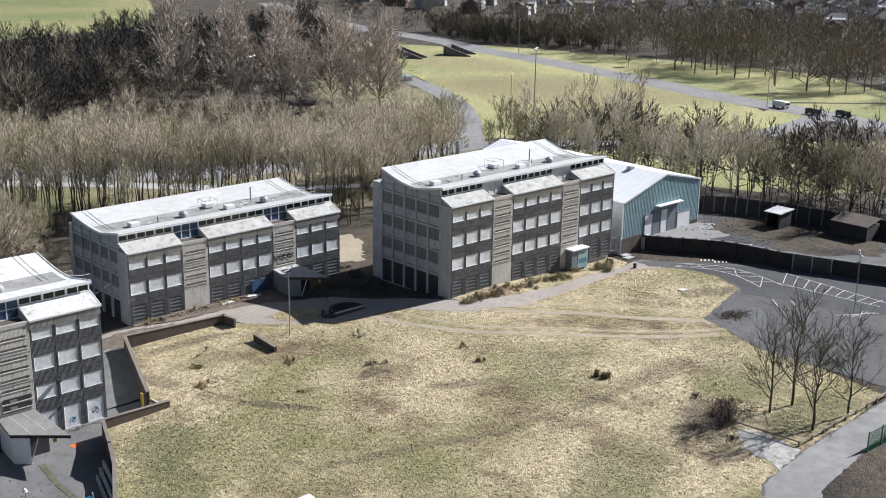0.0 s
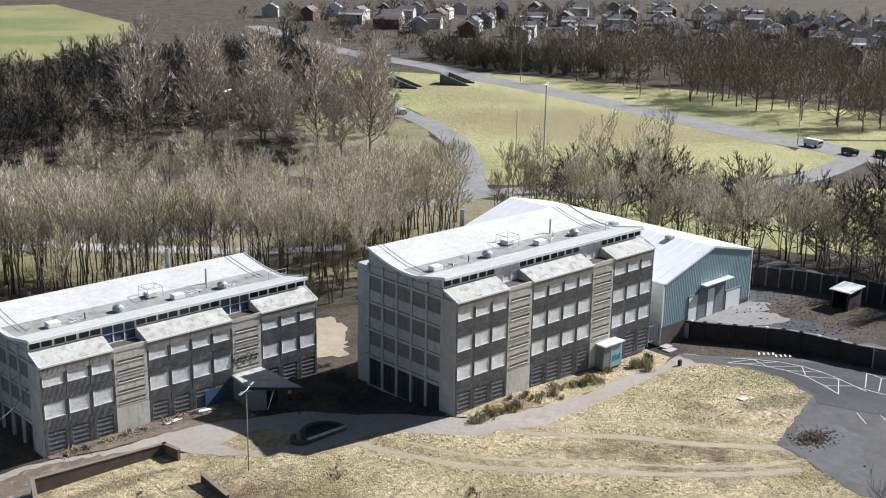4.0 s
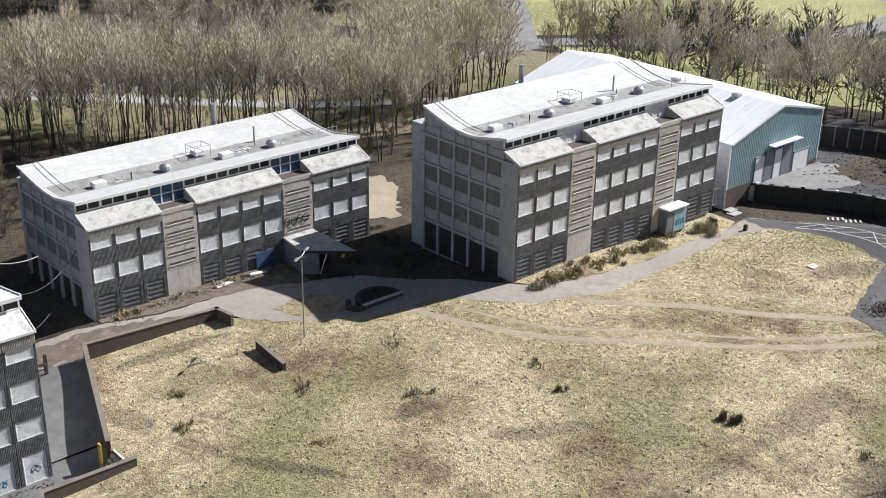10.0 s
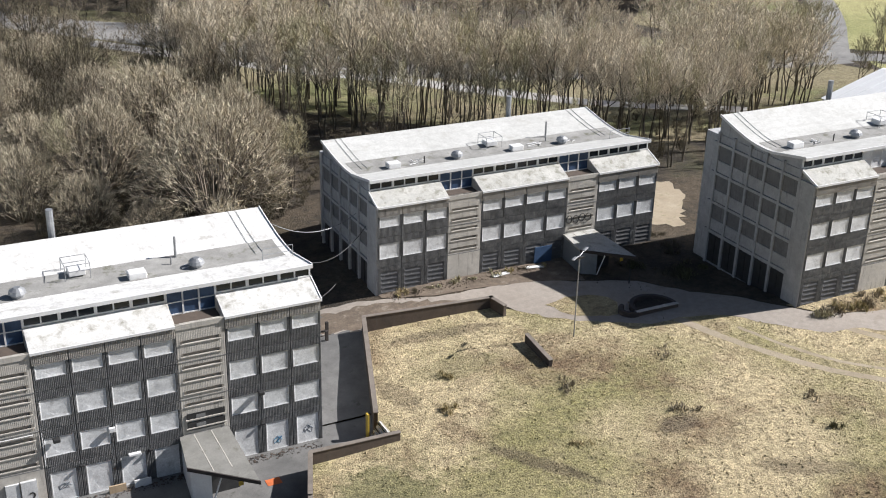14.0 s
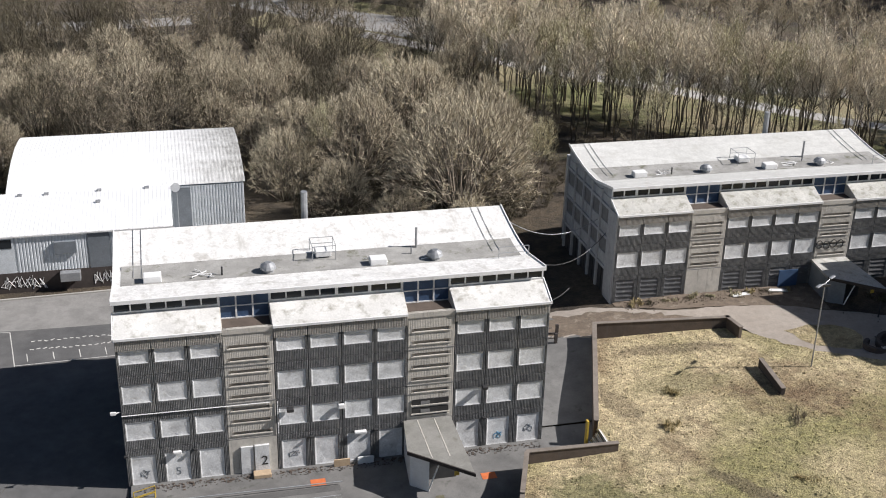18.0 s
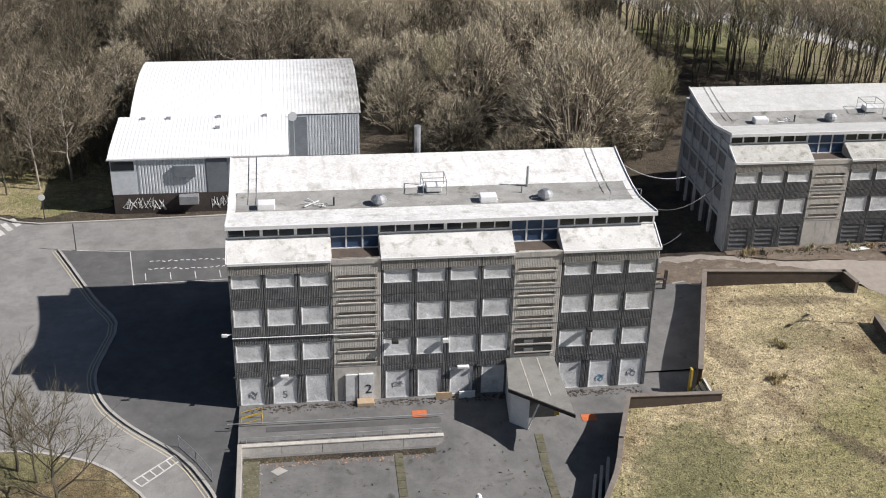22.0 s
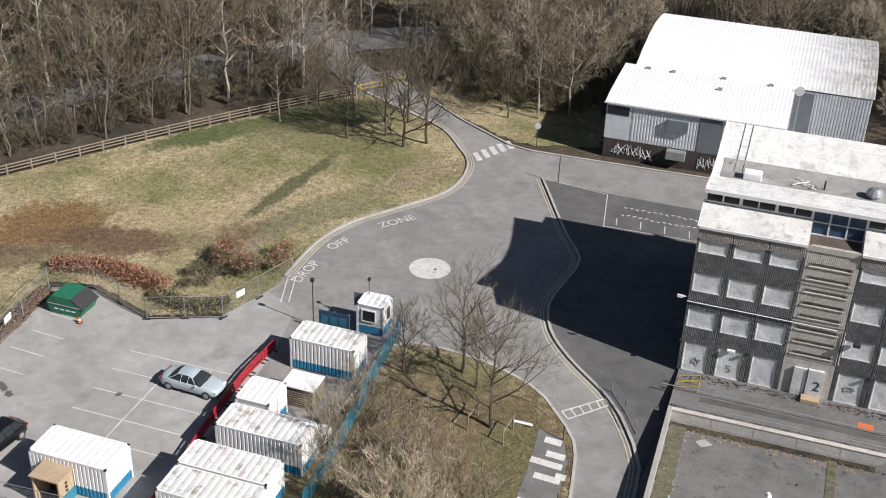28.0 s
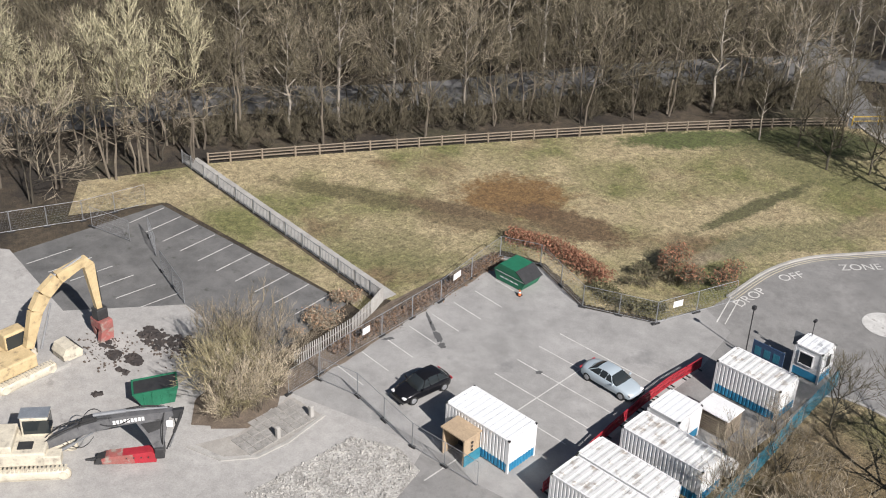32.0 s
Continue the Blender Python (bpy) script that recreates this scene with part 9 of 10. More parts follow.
# ---- fences, gate, posts of the lawn ----
rail_line = smooth_line([(-79.3, -15.1), (-75.0, -8.0), (-69.7, 0.4), (-63.4, 10.2), (-56.9, 20.0), (-51.5, 27.6), (-46.0, 34.8), (-42.0, 39.4)], 2.2)
lawn_fence = empty("post_and_rail_fence", "weathered timber post-and-rail fence round the lawn", "fence")
for i, (x, y) in enumerate(rail_line):
    part("post", Geo().box(x - 0.07, x + 0.07, y - 0.07, y + 0.07, land(x, y) - 0.2, land(x, y) + 1.15), "fencewood", lawn_fence)
for p, q in zip(rail_line, rail_line[1:]):
    for z in (0.42, 0.74, 1.06):
        part("rail", Geo().stick((*p, land(*p) + z), (*q, land(*q) + z), 0.055, 0.055, 4), "fencewood", lawn_fence)
gate = empty("barrier_gate", "yellow steel swing barrier across the track", "gate", Matrix.Translation((-41.8, 40.2, 0.05)) @ Matrix.Rotation(radians(50), 4, 'Z'))
part("gate_bar", Geo().stick((0, 0, 1.0), (5.8, 0, 1.0), 0.06, 0.06, 8).stick((0.2, 0, 0.5), (5.6, 0, 0.5), 0.05, 0.05, 8), "yellow", gate)
for x in (0, 2.9, 5.8):
    part("gate_post", Geo().stick((x, 0, 0), (x, 0, 1.15), 0.07, 0.07, 8), "yellow", gate)
foot = [(-81.0, -15.9), (-66.0, -17.3), (-50.6, -18.7)]
tagged(part("footpath", band(Geo(), smooth_line(foot, 2.0), 1.5, low, 0.09), "kerb"), "pale concrete footpath beside a railing", "footpath", kind="structure")
railing = empty("steel_railing", "grey steel railing along the footpath", "railing")
pts = smooth_line([(p[0], p[1] - 0.9) for p in foot], 2.2)
for p, q in zip(pts, pts[1:]):
    g = Geo()
    for k in range(12):
        t = (k + 0.5) / 12
        x, y = p[0] + (q[0] - p[0]) * t, p[1] + (q[1] - p[1]) * t
        part("bar", Geo().box(x - 0.015, x + 0.015, y - 0.015, y + 0.015, land(x, y) + 0.1, land(x, y) + 1.3), "steel", railing)
    for z in (0.15, 1.25):
        part("rail", Geo().stick((*p, land(*p) + z), (*q, land(*q) + z), 0.025, 0.025, 4), "steel", railing)
    part("post", Geo().box(p[0] - 0.05, p[0] + 0.05, p[1] - 0.05, p[1] + 0.05, land(*p), land(*p) + 1.4), "steel", railing)
pal = empty("palisade_fence", "weathered slatted fence between yard and verge", "fence")
pts = smooth_line([(-50.6, -19.4), (-49.0, -24.0), (-48.6, -30.0)], 2.4)
for p, q in zip(pts, pts[1:]):
    for k in range(13):
        t = k / 13
        x, y = p[0] + (q[0] - p[0]) * t, p[1] + (q[1] - p[1]) * t
        part("slat", Geo().box(x - 0.015, x + 0.015, y - 0.045, y + 0.045, land(x, y) + 0.05, land(x, y) + 1.4), "kerb", pal)
    part("rail", Geo().stick((*p, land(*p) + 0.9), (*q, land(*q) + 0.9), 0.03, 0.03, 4), "kerb", pal)
cy = empty("mesh_screen", "cyan debris netting along the compound fence", "fence")
pts = smooth_line([(-20.6, -3.2), (-20.2, -9.0), (-19.6, -16.0), (-19.2, -24.0)], 2.0)
for p, q in zip(pts, pts[1:]):
    g = Geo()
    for k in range(16):
        t = k / 16
        x, y = p[0] + (q[0] - p[0]) * t, p[1] + (q[1] - p[1]) * t
        g.box(x - 0.008, x + 0.008, y - 0.02, y + 0.02, land(x, y) + 0.1, land(x, y) + 1.7)
    for z in range(9):
        g.stick((*p, land(*p) + 0.15 + z * 0.2), (*q, land(*q) + 0.15 + z * 0.2), 0.012, 0.012, 3, False)
    part("netting", g, "cyan", cy)
    part("post", Geo().stick((*p, land(*p)), (*p, land(*p) + 1.9), 0.04, 0.04, 6), "steel", cy)


def sign_post(x, y, label, tall=2.6, disc=True, head=None):
    ob = empty("sign_post", label, "sign", Matrix.Translation((x, y, land(x, y) + 0.05)))
    part("post", Geo().stick((0, 0, 0), (0, 0, tall), 0.045, 0.045, 8), "darkmetal", ob)
    if disc:
        part("sign_disc", Geo().stick((0, -0.06, tall - 0.3), (0, -0.03, tall - 0.3), 0.32, 0.32, 16), "white", ob)
    return ob


sign_post(-19.7, 34.0, "round white road sign on a dark post")
sign_post(-15.6, 26.7, "plain dark post at the kerb corner", 2.8, False)
sign_post(-6.1, -10.0, "short dark bollard post", 1.3, False)
sign_post(-4.9, -16.6, "short dark bollard post", 1.3, False)
lamp = sign_post(-27.2, -4.7, "thin mast with a small camera head", 4.2, False)
part("mast_head", bevelled(0.3, 0.3, 0.3, 0.06).moved(Matrix.Translation((0, 0, 4.1))), "darkmetal", lamp)
guard = empty("guard_rail", "galvanised pedestrian guard rail at the kerb", "guard rail")
pts = [(-4.0, -3.9 - 0.0), (-2.7, -5.6), (-1.5, -7.6)]
for p, q in zip(pts, pts[1:]):
    g = Geo()
    for k in range(12):
        t = k / 12
        x, y = p[0] + (q[0] - p[0]) * t, p[1] + (q[1] - p[1]) * t
        part("bar", Geo().stick((x, y, land(x, y) + 0.15), (x, y, land(x, y) + 1.05), 0.014, 0.014, 4, False), "steel", guard)
    for z in (0.12, 1.08):
        part("rail", Geo().stick((*p, land(*p) + z), (*q, land(*q) + z), 0.03, 0.03, 6), "steel", guard)
    for e in (p, q):
        part("post", Geo().stick((*e, land(*e)), (*e, land(*e) + 1.1), 0.035, 0.035, 6), "steel", guard)
for x, y in ((-43.5, -32.6), (-43.3, -35.6)):
    tagged(part("stone_bollard", bevelled(0.3, 0.3, 0.95, 0.06).moved(Matrix.Translation((x, y, land(x, y) + 0.48))), "kerb"), "pale stone bollard at the yard edge", "bollard", "stone bollards")
stuckz = land(-10, -10)
tagged(part("dropped_plank", Geo().box(-9.8, -8.4, -9.75, -9.5, stuckz + 0.16, stuckz + 0.22), "white"), "pale plank lying on the island", "plank")

# demolition rubble and scorched heaps
r = random.Random(12)
RUBBLE = [(-40.5, -40.5), (-40.0, -32.0), (-37.0, -30.6), (-34.6, -31.2), (-33.8, -34.0), (-35.5, -38.5)]
drape("rubble_patch", RUBBLE, "rubble", low, 0.1, 1.0, label="patch of pale crushed rubble", category="rubble")
g = Geo()
n = 0
while n < 900:
    x, y = r.uniform(-42, -33), r.uniform(-41, -30)
    if inside(RUBBLE, x, y):
        s = r.uniform(0.02, 0.1)
        m = Matrix.Translation((x, y, 0.12)) @ Euler((r.uniform(0, 3), r.uniform(0, 3), r.uniform(0, 3))).to_matrix().to_4x4()
        k = len(g.v)
        g.box(-s, s, -s * 0.7, s * 0.7, -s * 0.5, s * 0.5, s * 0.15).moved(m, k)
        n += 1
tagged(part("rubble", g, "rubble"), "loose pale lumps of broken concrete", "rubble", kind="stuff")
g = Geo()
for i in range(240):
    cx, cy = r.choice(((-59.5, -37.5), (-57.5, -36.0), (-55.5, -34.8), (-60.5, -39.5), (-58.0, -39.0)))
    x, y, s = cx + r.gauss(0, 1.1), cy + r.gauss(0, 0.7), r.uniform(0.02, 0.11)
    k = len(g.v)
    g.box(-s, s, -s * 0.8, s * 0.8, -s * 0.4, s * 0.5, s * 0.2).moved(Matrix.Translation((x, y, 0.1)) @ Euler((r.uniform(0, 3), r.uniform(0, 3), r.uniform(0, 3))).to_matrix().to_4x4(), k)
tagged(part("debris", g, "wallblock"), "dark scattered demolition debris", "debris", kind="stuff")


# ---- lane side: planter, lamp mast, porch ----
def ring(cx, cy, r0, r1, a0, a1, n=18):
    out = [(cx + r1 * math.cos(a0 + (a1 - a0) * i / n), cy + r1 * math.sin(a0 + (a1 - a0) * i / n)) for i in range(n + 1)]
    return out + [(cx + r0 * math.cos(a0 + (a1 - a0) * i / n), cy + r0 * math.sin(a0 + (a1 - a0) * i / n)) for i in range(n, -1, -1)]


pz = land(65.6, 5.0)
planter = empty("planter", "half-round dark brick planter with a low seat wall", "planter", Matrix.Translation((0, 0, pz)))
part("outer_wall", Geo().prism(ring(65.7, 4.2, 1.95, 2.3, radians(-8), radians(188)), 'z', -0.3, 0.55), "brickdark", planter)
part("front_wall", Geo().box(63.4, 68.0, 3.6, 3.9, -0.3, 0.45), "wallblock", planter, "pale-topped front wall")
part("coping", Geo().box(63.35, 68.05, 3.55, 3.95, 0.452, 0.52), "concrete", planter)
part("soil", Geo().prism([(65.7 + 1.95 * math.cos(radians(a)), 4.0 + 1.95 * math.sin(radians(a))) for a in range(0, 181, 12)], 'z', -0.2, 0.3), "woodfloor", planter)
part("seat_wall", Geo().prism(ring(63.3, 4.6, 0.75, 1.1, radians(100), radians(280)), 'z', -0.3, 0.5), "brickdark", planter)


def lamp_mast(x, y, tall, label, arms=1, z=None, lean=0.0, group=""):
    ob = empty("lamp_post", label, "lamp post", Matrix.Translation((x, y, land(x, y) if z is None else z)), group)
    part("post", Geo().stick((0, 0, -0.1), (0, 0, tall), 0.17 if tall > 14 else 0.12 if tall > 9 else 0.06, 0.1 if tall > 14 else 0.045, 8), "steel", ob)
    for i in range(arms):
        a = math.pi * 2 * i / arms + 0.6
        d = Vector((math.cos(a), math.sin(a), 0))
        part("arm", Geo().stick((0, 0, tall - 0.1), tuple(d * (0.9 if arms > 1 else 0.4) + Vector((0, 0, tall + 0.05))), 0.04, 0.04, 6), "steel", ob)
        head = bevelled(1.3 if tall > 14 else 0.8, 0.5 if tall > 14 else 0.28, 0.2 if tall > 9 else 0.12, 0.05).moved(Matrix.Translation(d * (1.2 if arms > 1 else 0.5) + Vector((0, 0, tall + 0.08))) @ Matrix.Rotation(a, 4, 'Z'))
        part("lamp_head", head, "white" if tall > 9 else "steel", ob)
    return ob


mast = lamp_mast(56.15, 2.95, 7.9, "slim grey floodlight mast beside the lane", 2)
part("flood_bracket", Geo().box(-0.5, 0.5, -0.08, 0.08, 7.55, 7.7), "darkmetal", mast)
lamp_mast(113.2, -37.2, 7.9, "tall grey car-park lamp post", 2)
lamp_mast(141.0, 136.2, 15.0, "tall twin-headed road lamp", 2, group="road lamps")
lamp_mast(174.1, 73.6, 20.5, "very tall twin-headed road lamp", 2, group="road lamps")
for x, y, h in ((258.5, 66, 12), (292, 190, 12), (306, 262, 12), (190, 96, 11), (316, 330, 12), (246, 28, 12)):
    lamp_mast(x, y, h, "grey roadside lamp post", 1, group="road lamps")
# clutter by the lane
tagged(part("kerb_block", bevelled(0.4, 0.35, 0.8, 0.05).moved(Matrix.Translation((107.6, -7.3, land(107.6, -7.3) + 0.35))), "darkwood"), "dark stump of a post at the lane's end", "post")
tagged(part("field_slab", bevelled(1.1, 0.9, 0.16, 0.03).moved(Matrix.Translation((104.5, -17.6, field_height(104.5, -17.6) + 0.08))), "concrete"), "pale concrete slab lying in the grass", "slab")
tagged(part("white_sheet", bevelled(1.4, 0.9, 0.1, 0.03).moved(Matrix.Translation((34.9, -28.9, field_height(34.9, -28.9) + 0.06))), "white"), "white sheet of board lying in the grass", "board")
tagged(part("post", Geo().box(66.9, 67.0, 9.9, 10.0, land(67, 10) - 0.1, land(67, 10) + 1.6), "darkmetal"), "dark post behind the planter", "post")
tagged(part("dumped_slab", Geo().box(110.2, 111.8, -4.0, -2.9, land(111, -3.5), land(111, -3.5) + 0.14).box(110.6, 112.0, -3.2, -2.2, land(111, -3.5) + 0.142, land(111, -3.5) + 0.26), "kerb"), "loose slabs dumped by the block corner", "debris")

porch = empty("teal_porch", "small teal metal porch with a flat white roof", "porch", Matrix.Translation((98.9, -3.2, 2.6)))
part("wall", Geo().box(0.0, 3.2, 0.0, 1.2, 0, 2.75), "greydoor", porch, "dark grey porch wall")
part("side_panel", Geo().box(1.2, 3.22, -0.03, 0.0, 0.1, 2.6), "teal", porch)
part("front_panel", Geo().box(-0.03, 0.0, 0.1, 1.2, 0.1, 2.6), "greydoor", porch)
part("roof", bevelled(3.5, 1.6, 0.2, 0.04).moved(Matrix.Translation((1.6, 0.55, 2.85))), "white", porch)
for i in range(4):
    part("spray_paint", Geo().box(1.5 + i * 0.38, 1.75 + i * 0.38, -0.045, -0.03, 0.8, 1.4 + 0.1 * (i % 2)), "cyan", porch)
# graffiti and stains on the middle block
g = Geo()
r = random.Random(9)
for i in range(4):
    cx, cz = 64.8 + i * 0.75, 6.3 + r.uniform(-0.1, 0.1)
    pts = [(cx + 0.38 * math.cos(k / 9 * 6.28) * r.uniform(0.7, 1.1), cz + 0.42 * math.sin(k / 9 * 6.28)) for k in range(9)]
    for p, q in zip(pts, pts[1:] + pts[:1]):
        g.stick((p[0], 17.83, p[1]), (q[0], 17.83, q[1]), 0.04, 0.04, 4, False)
tagged(part("spray_paint", g, "darkmetal"), "dark looping spray paint on the stair bay", "graffiti")
for x in (60.9,):
    tagged(part("blue_board", Geo().box(x, x + 2.0, 17.72, 17.82, 1.9, 3.9), "blueframe"), "dull blue painted boards at the foot of the block", "board", "blue boards")

# heaps of weeds and rubbish along the foot of the middle and east blocks
r = random.Random(14)
for nm, lab, x0, x1, yc, n, mat in (("debris", "brown rubble and litter along the wall foot", 44.5, 63.0, 16.9, 700, "dirt"), ("debris", "litter and rubble on the scrubby bank", 78.0, 108.0, -3.4, 420, "dirt"),
                                    ("litter", "pale scraps scattered in the shade between the blocks", 64, 78, 12.0, 160, "wallblock")):
    g = Geo()
    for i in range(n):
        x, y, s = r.uniform(x0, x1), yc + r.gauss(0, 0.55 if nm == "debris" else 3.0), r.uniform(0.02, 0.1)
        k = len(g.v)
        g.box(-s, s, -s * 0.7, s * 0.7, -s * 0.4, s * 0.4, s * 0.2).moved(Matrix.Translation((x, y, land(x, y) + 0.05)) @ Euler((r.uniform(0, 3), r.uniform(0, 3), r.uniform(0, 3))).to_matrix().to_4x4(), k)
    tagged(part(nm, g, mat), lab, "debris", kind="stuff")
for x, y, t in ((56.5, 16.7, 8), (60.5, 16.9, -12)):
    tagged(part("fallen_board", bevelled(1.9, 0.5, 0.08, 0.02).moved(Matrix.Translation((x, y, land(x, y) + 0.12)) @ Matrix.Rotation(radians(t), 4, 'Z')), "white"), "white board fallen at the wall foot", "board", "fallen boards")

# ---- loading yard ----
YARD = smooth_line([(113.6, 2.0), (115.6, -0.2), (116.4, -2.6), (118.1, -5.4), (120.2, -8.4), (122.3, -11.6), (123.4, -15.6), (123.9, -19.8)], 1.6)
yw = part("yard_wall", wall_run(Geo(), YARD + [(127.5, -30.0), (133, -44)], 0.35, flat(4.35), flat(1.2)), "darkwood")
tagged(yw, "dark stained curved retaining wall of the loading yard", "wall", kind="structure")
part("coping", wall_run(Geo(), YARD + [(127.5, -30.0), (133, -44)], 0.5, flat(4.45), flat(4.352)), "concrete_dark", yw)
for i in range(1, len(YARD), 2):
    x, y = YARD[i]
    part("pier", Geo().box(x - 0.32, x - 0.02, y - 0.22, y + 0.12, 1.4, 4.3), "darkwood", yw)
part("pale_panel", Geo().box(115.75, 115.9, -2.6, -2.0, 2.3, 4.2), "concrete_pale", yw)
for i in (2, 7, 10):
    x, y = YARD[min(i, len(YARD) - 1)]
    part("wall_lamp", bevelled(0.35, 0.4, 0.2, 0.04).moved(Matrix.Translation((x - 0.25, y - 0.1, 4.5))), "white", yw)
# tone darkened for tree shadows on this end of the yard
drape("dock_yard_south", [(124.0, -19.6), (127.6, -30.0), (133.2, -44), (150, -44), (146, -19.6)], "asphalt_dark", flat(4.0), 0.0, 4.0, label="dark wet end of the loading yard, tree shade in its tone", category="yard")
bf = empty("yard_fence", "tall dark boarded fence behind the loading yard", "fence")
back = [(129.8, 2.0), (136.4, 1.6), (139.6, -4.5), (141.8, -12.0), (143.0, -20.0), (144.5, -30.0), (147, -44)]
for (x0, y0), (x1, y1) in zip(back, back[1:]):
    n = max(1, round(math.hypot(x1 - x0, y1 - y0) / 1.9))
    for i in range(n):
        p = (x0 + (x1 - x0) * i / n, y0 + (y1 - y0) * i / n)
        q = (x0 + (x1 - x0) * (i + 1) / n, y0 + (y1 - y0) * (i + 1) / n)
        part("fence_panel", wall_run(Geo(), [p, q], 0.06, flat(6.6), flat(3.9)), "darkwood", bf)
        part("post", Geo().box(p[0] - 0.2, p[0] - 0.04, p[1] - 0.09, p[1] + 0.09, 3.9, 6.75), "gable_panel", bf)
# paler concrete marks the sunlit part of the yard by colour
drape("dock_slab", ragged([(117.4, -2.0), (119.4, -5.6), (122.6, -8.4), (126.0, -9.6), (129.4, -8.8), (131.0, -5.0), (130.0, -2.0)], 0.3), "asphalt", flat(4.0), 0.012, 1.5, label="paler worn concrete before the loading doors, lit tone painted in", category="slab")
# dark sheet holds leaf litter and the shade of trees behind the fence
drape("yard_leaves", ragged([(127.5, -6.0), (131.0, -4.0), (138.6, -4.2), (141.6, -12.0), (143.4, -27.0), (134.0, -30.0), (127.4, -24.0), (126.2, -17.0), (129.0, -11.5), (128.0, -9.0)], 0.9, 1.0), "woodfloor", flat(4.0), 0.02, 1.5, label="dark sheet for leaf litter and tree shade over the yard", category="leaves")
hut = empty("yard_shelter", "small open shelter with a pale flat roof", "shelter", Matrix.Translation((135.6, -12.6, 4.0)))
part("roof", Geo().prism([(-0.2, 2.35), (3.6, 2.6), (3.6, 2.72), (-0.2, 2.47)], 'y', -0.3, 2.6), "white", hut, "pale sheet roof")
part("rear_wall", Geo().box(3.2, 3.4, 0, 2.3, 0, 2.5), "darkwood", hut)
part("side_wall", Geo().box(0.0, 3.3, 2.2, 2.35, 0, 2.4), "darkwood", hut)
part("side_wall", Geo().box(0.0, 3.3, -0.05, 0.1, 0, 2.4), "darkwood", hut)
for y in (0.1, 2.2):
    part("post", Geo().box(0, 0.12, y - 0.06, y + 0.06, 0, 2.4), "fencewood", hut)
tagged(part("corrugated_roof", Geo().prism([(139.0, 6.2), (143.2, 6.9), (143.2, 7.0), (139.0, 6.3)], 'y', -25.0, -19.0), "wallblock"), "rusted mono-pitch roof along the yard fence", "shelter roof")
tagged(part("lean_to_wall", Geo().box(139.2, 143.0, -24.9, -19.1, 4.0, 6.2), "darkwood"), "dark lean-to store by the yard fence", "store")
rl = empty("dock_rail", "steel handrail on the loading dock", "handrail", Matrix.Translation((129.6, -2.2, 4.0)))
g = Geo()
for i in range(4):
    g.stick((i * 1.1, -i * 0.5, 0), (i * 1.1, -i * 0.5, 1.05), 0.03, 0.03, 5)
for z in (0.55, 1.05):
    g.stick((0, 0, z), (3.3, -1.5, z), 0.03, 0.03, 5)
part("rail", g, "fencewood", rl)
r = random.Random(15)
g = Geo()
for i in range(220):
    x, y, s = r.uniform(124, 140), r.uniform(-18, -3), r.uniform(0.03, 0.12)
    if x - 117 < (-y) * 0.5:
        continue
    k = len(g.v)
    g.box(-s, s, -s * 0.8, s * 0.8, -s * 0.3, s * 0.4, s * 0.2).moved(Matrix.Translation((x, y, 4.06)) @ Matrix.Rotation(r.uniform(0, 3), 4, 'Z'), k)
tagged(part("yard_litter", g, "darkwood"), "rubbish strewn over the loading yard", "debris", kind="stuff")
gate2 = empty("yard_gate", "pair of dark steel yard gates below the wall", "gate", Matrix.Translation((124.3, -22.0, 2.1)) @ Matrix.Rotation(radians(-70), 4, 'Z'))
for i in range(2):
    part("gate_leaf", Geo().box(i * 2.6, i * 2.6 + 2.5, -0.3, -0.22, 0.1, 2.2), "darkmetal", gate2)
for i in range(3):
    part("gate_post", Geo().box(i * 2.6 - 0.08, i * 2.6 + 0.06, -0.34, -0.18, 0, 2.3), "steel", gate2)
gp = empty("steel_gate", "galvanised gate beside the block corner", "gate", Matrix.Translation((108.8, -1.7, 3.0)))
part("gate_frame", Geo().box(0.2, 2.2, -0.04, 0.04, 0.1, 0.2).box(0.2, 2.2, -0.04, 0.04, 2.0, 2.1).box(0.2, 0.3, -0.04, 0.04, 0.1, 2.1).box(2.1, 2.2, -0.04, 0.04, 0.1, 2.1).box(1.15, 1.25, -0.04, 0.04, 0.1, 2.1), "steel", gp)

# ---- hatched markings of the east car park ----
def east(x, y):
    return land(x, y)


edge_a = smooth_line([(112.6, -10.4), (115.0, -14.0), (115.6, -18.6), (113.6, -23.6)], 2.0)
for p, q in zip(edge_a, edge_a[1:]):
    line_mark(p, q, 0.12, 0.09, "white edge line of the hatched strip", east)
edge_b = smooth_line([(114.2, -9.8), (117.4, -14.2), (118.2, -19.2), (116.6, -25.2)], 2.0)
for p, q in zip(edge_b, edge_b[1:]):
    line_mark(p, q, 0.12, 0.09, "white edge line of the hatched strip", east)
for i in range(0, min(len(edge_a), len(edge_b)) - 1):
    line_mark(edge_a[i], edge_b[i + 1], 0.1, 0.0945, "white cross-hatching", east)
    if i % 2:
        line_mark(edge_b[i], edge_a[i + 1], 0.1, 0.099, "white cross-hatching", east)
for i in range(9):
    line_mark((117.6 + 0.1 * i, -24.6 - 1.5 * i), (121.8 - 0.09 * i, -22.6 - 1.8 * i), 0.11, 0.09, "white cross-hatching", east)
line_mark((117.0, -24.0), (118.4, -38.0), 0.12, 0.0945, "white edge line of the hatched strip", east)
line_mark((121.9, -21.8), (120.4, -38.4), 0.12, 0.0945, "white edge line of the hatched strip", east)
for i in range(4):
    line_mark((111.0 + 0.5 * i, -36.0 - 0.8 * i), (116.0 - 0.3 * i, -39.2 + 0.6 * i), 0.1, 0.09, "white cross-hatching round the lamp", east)
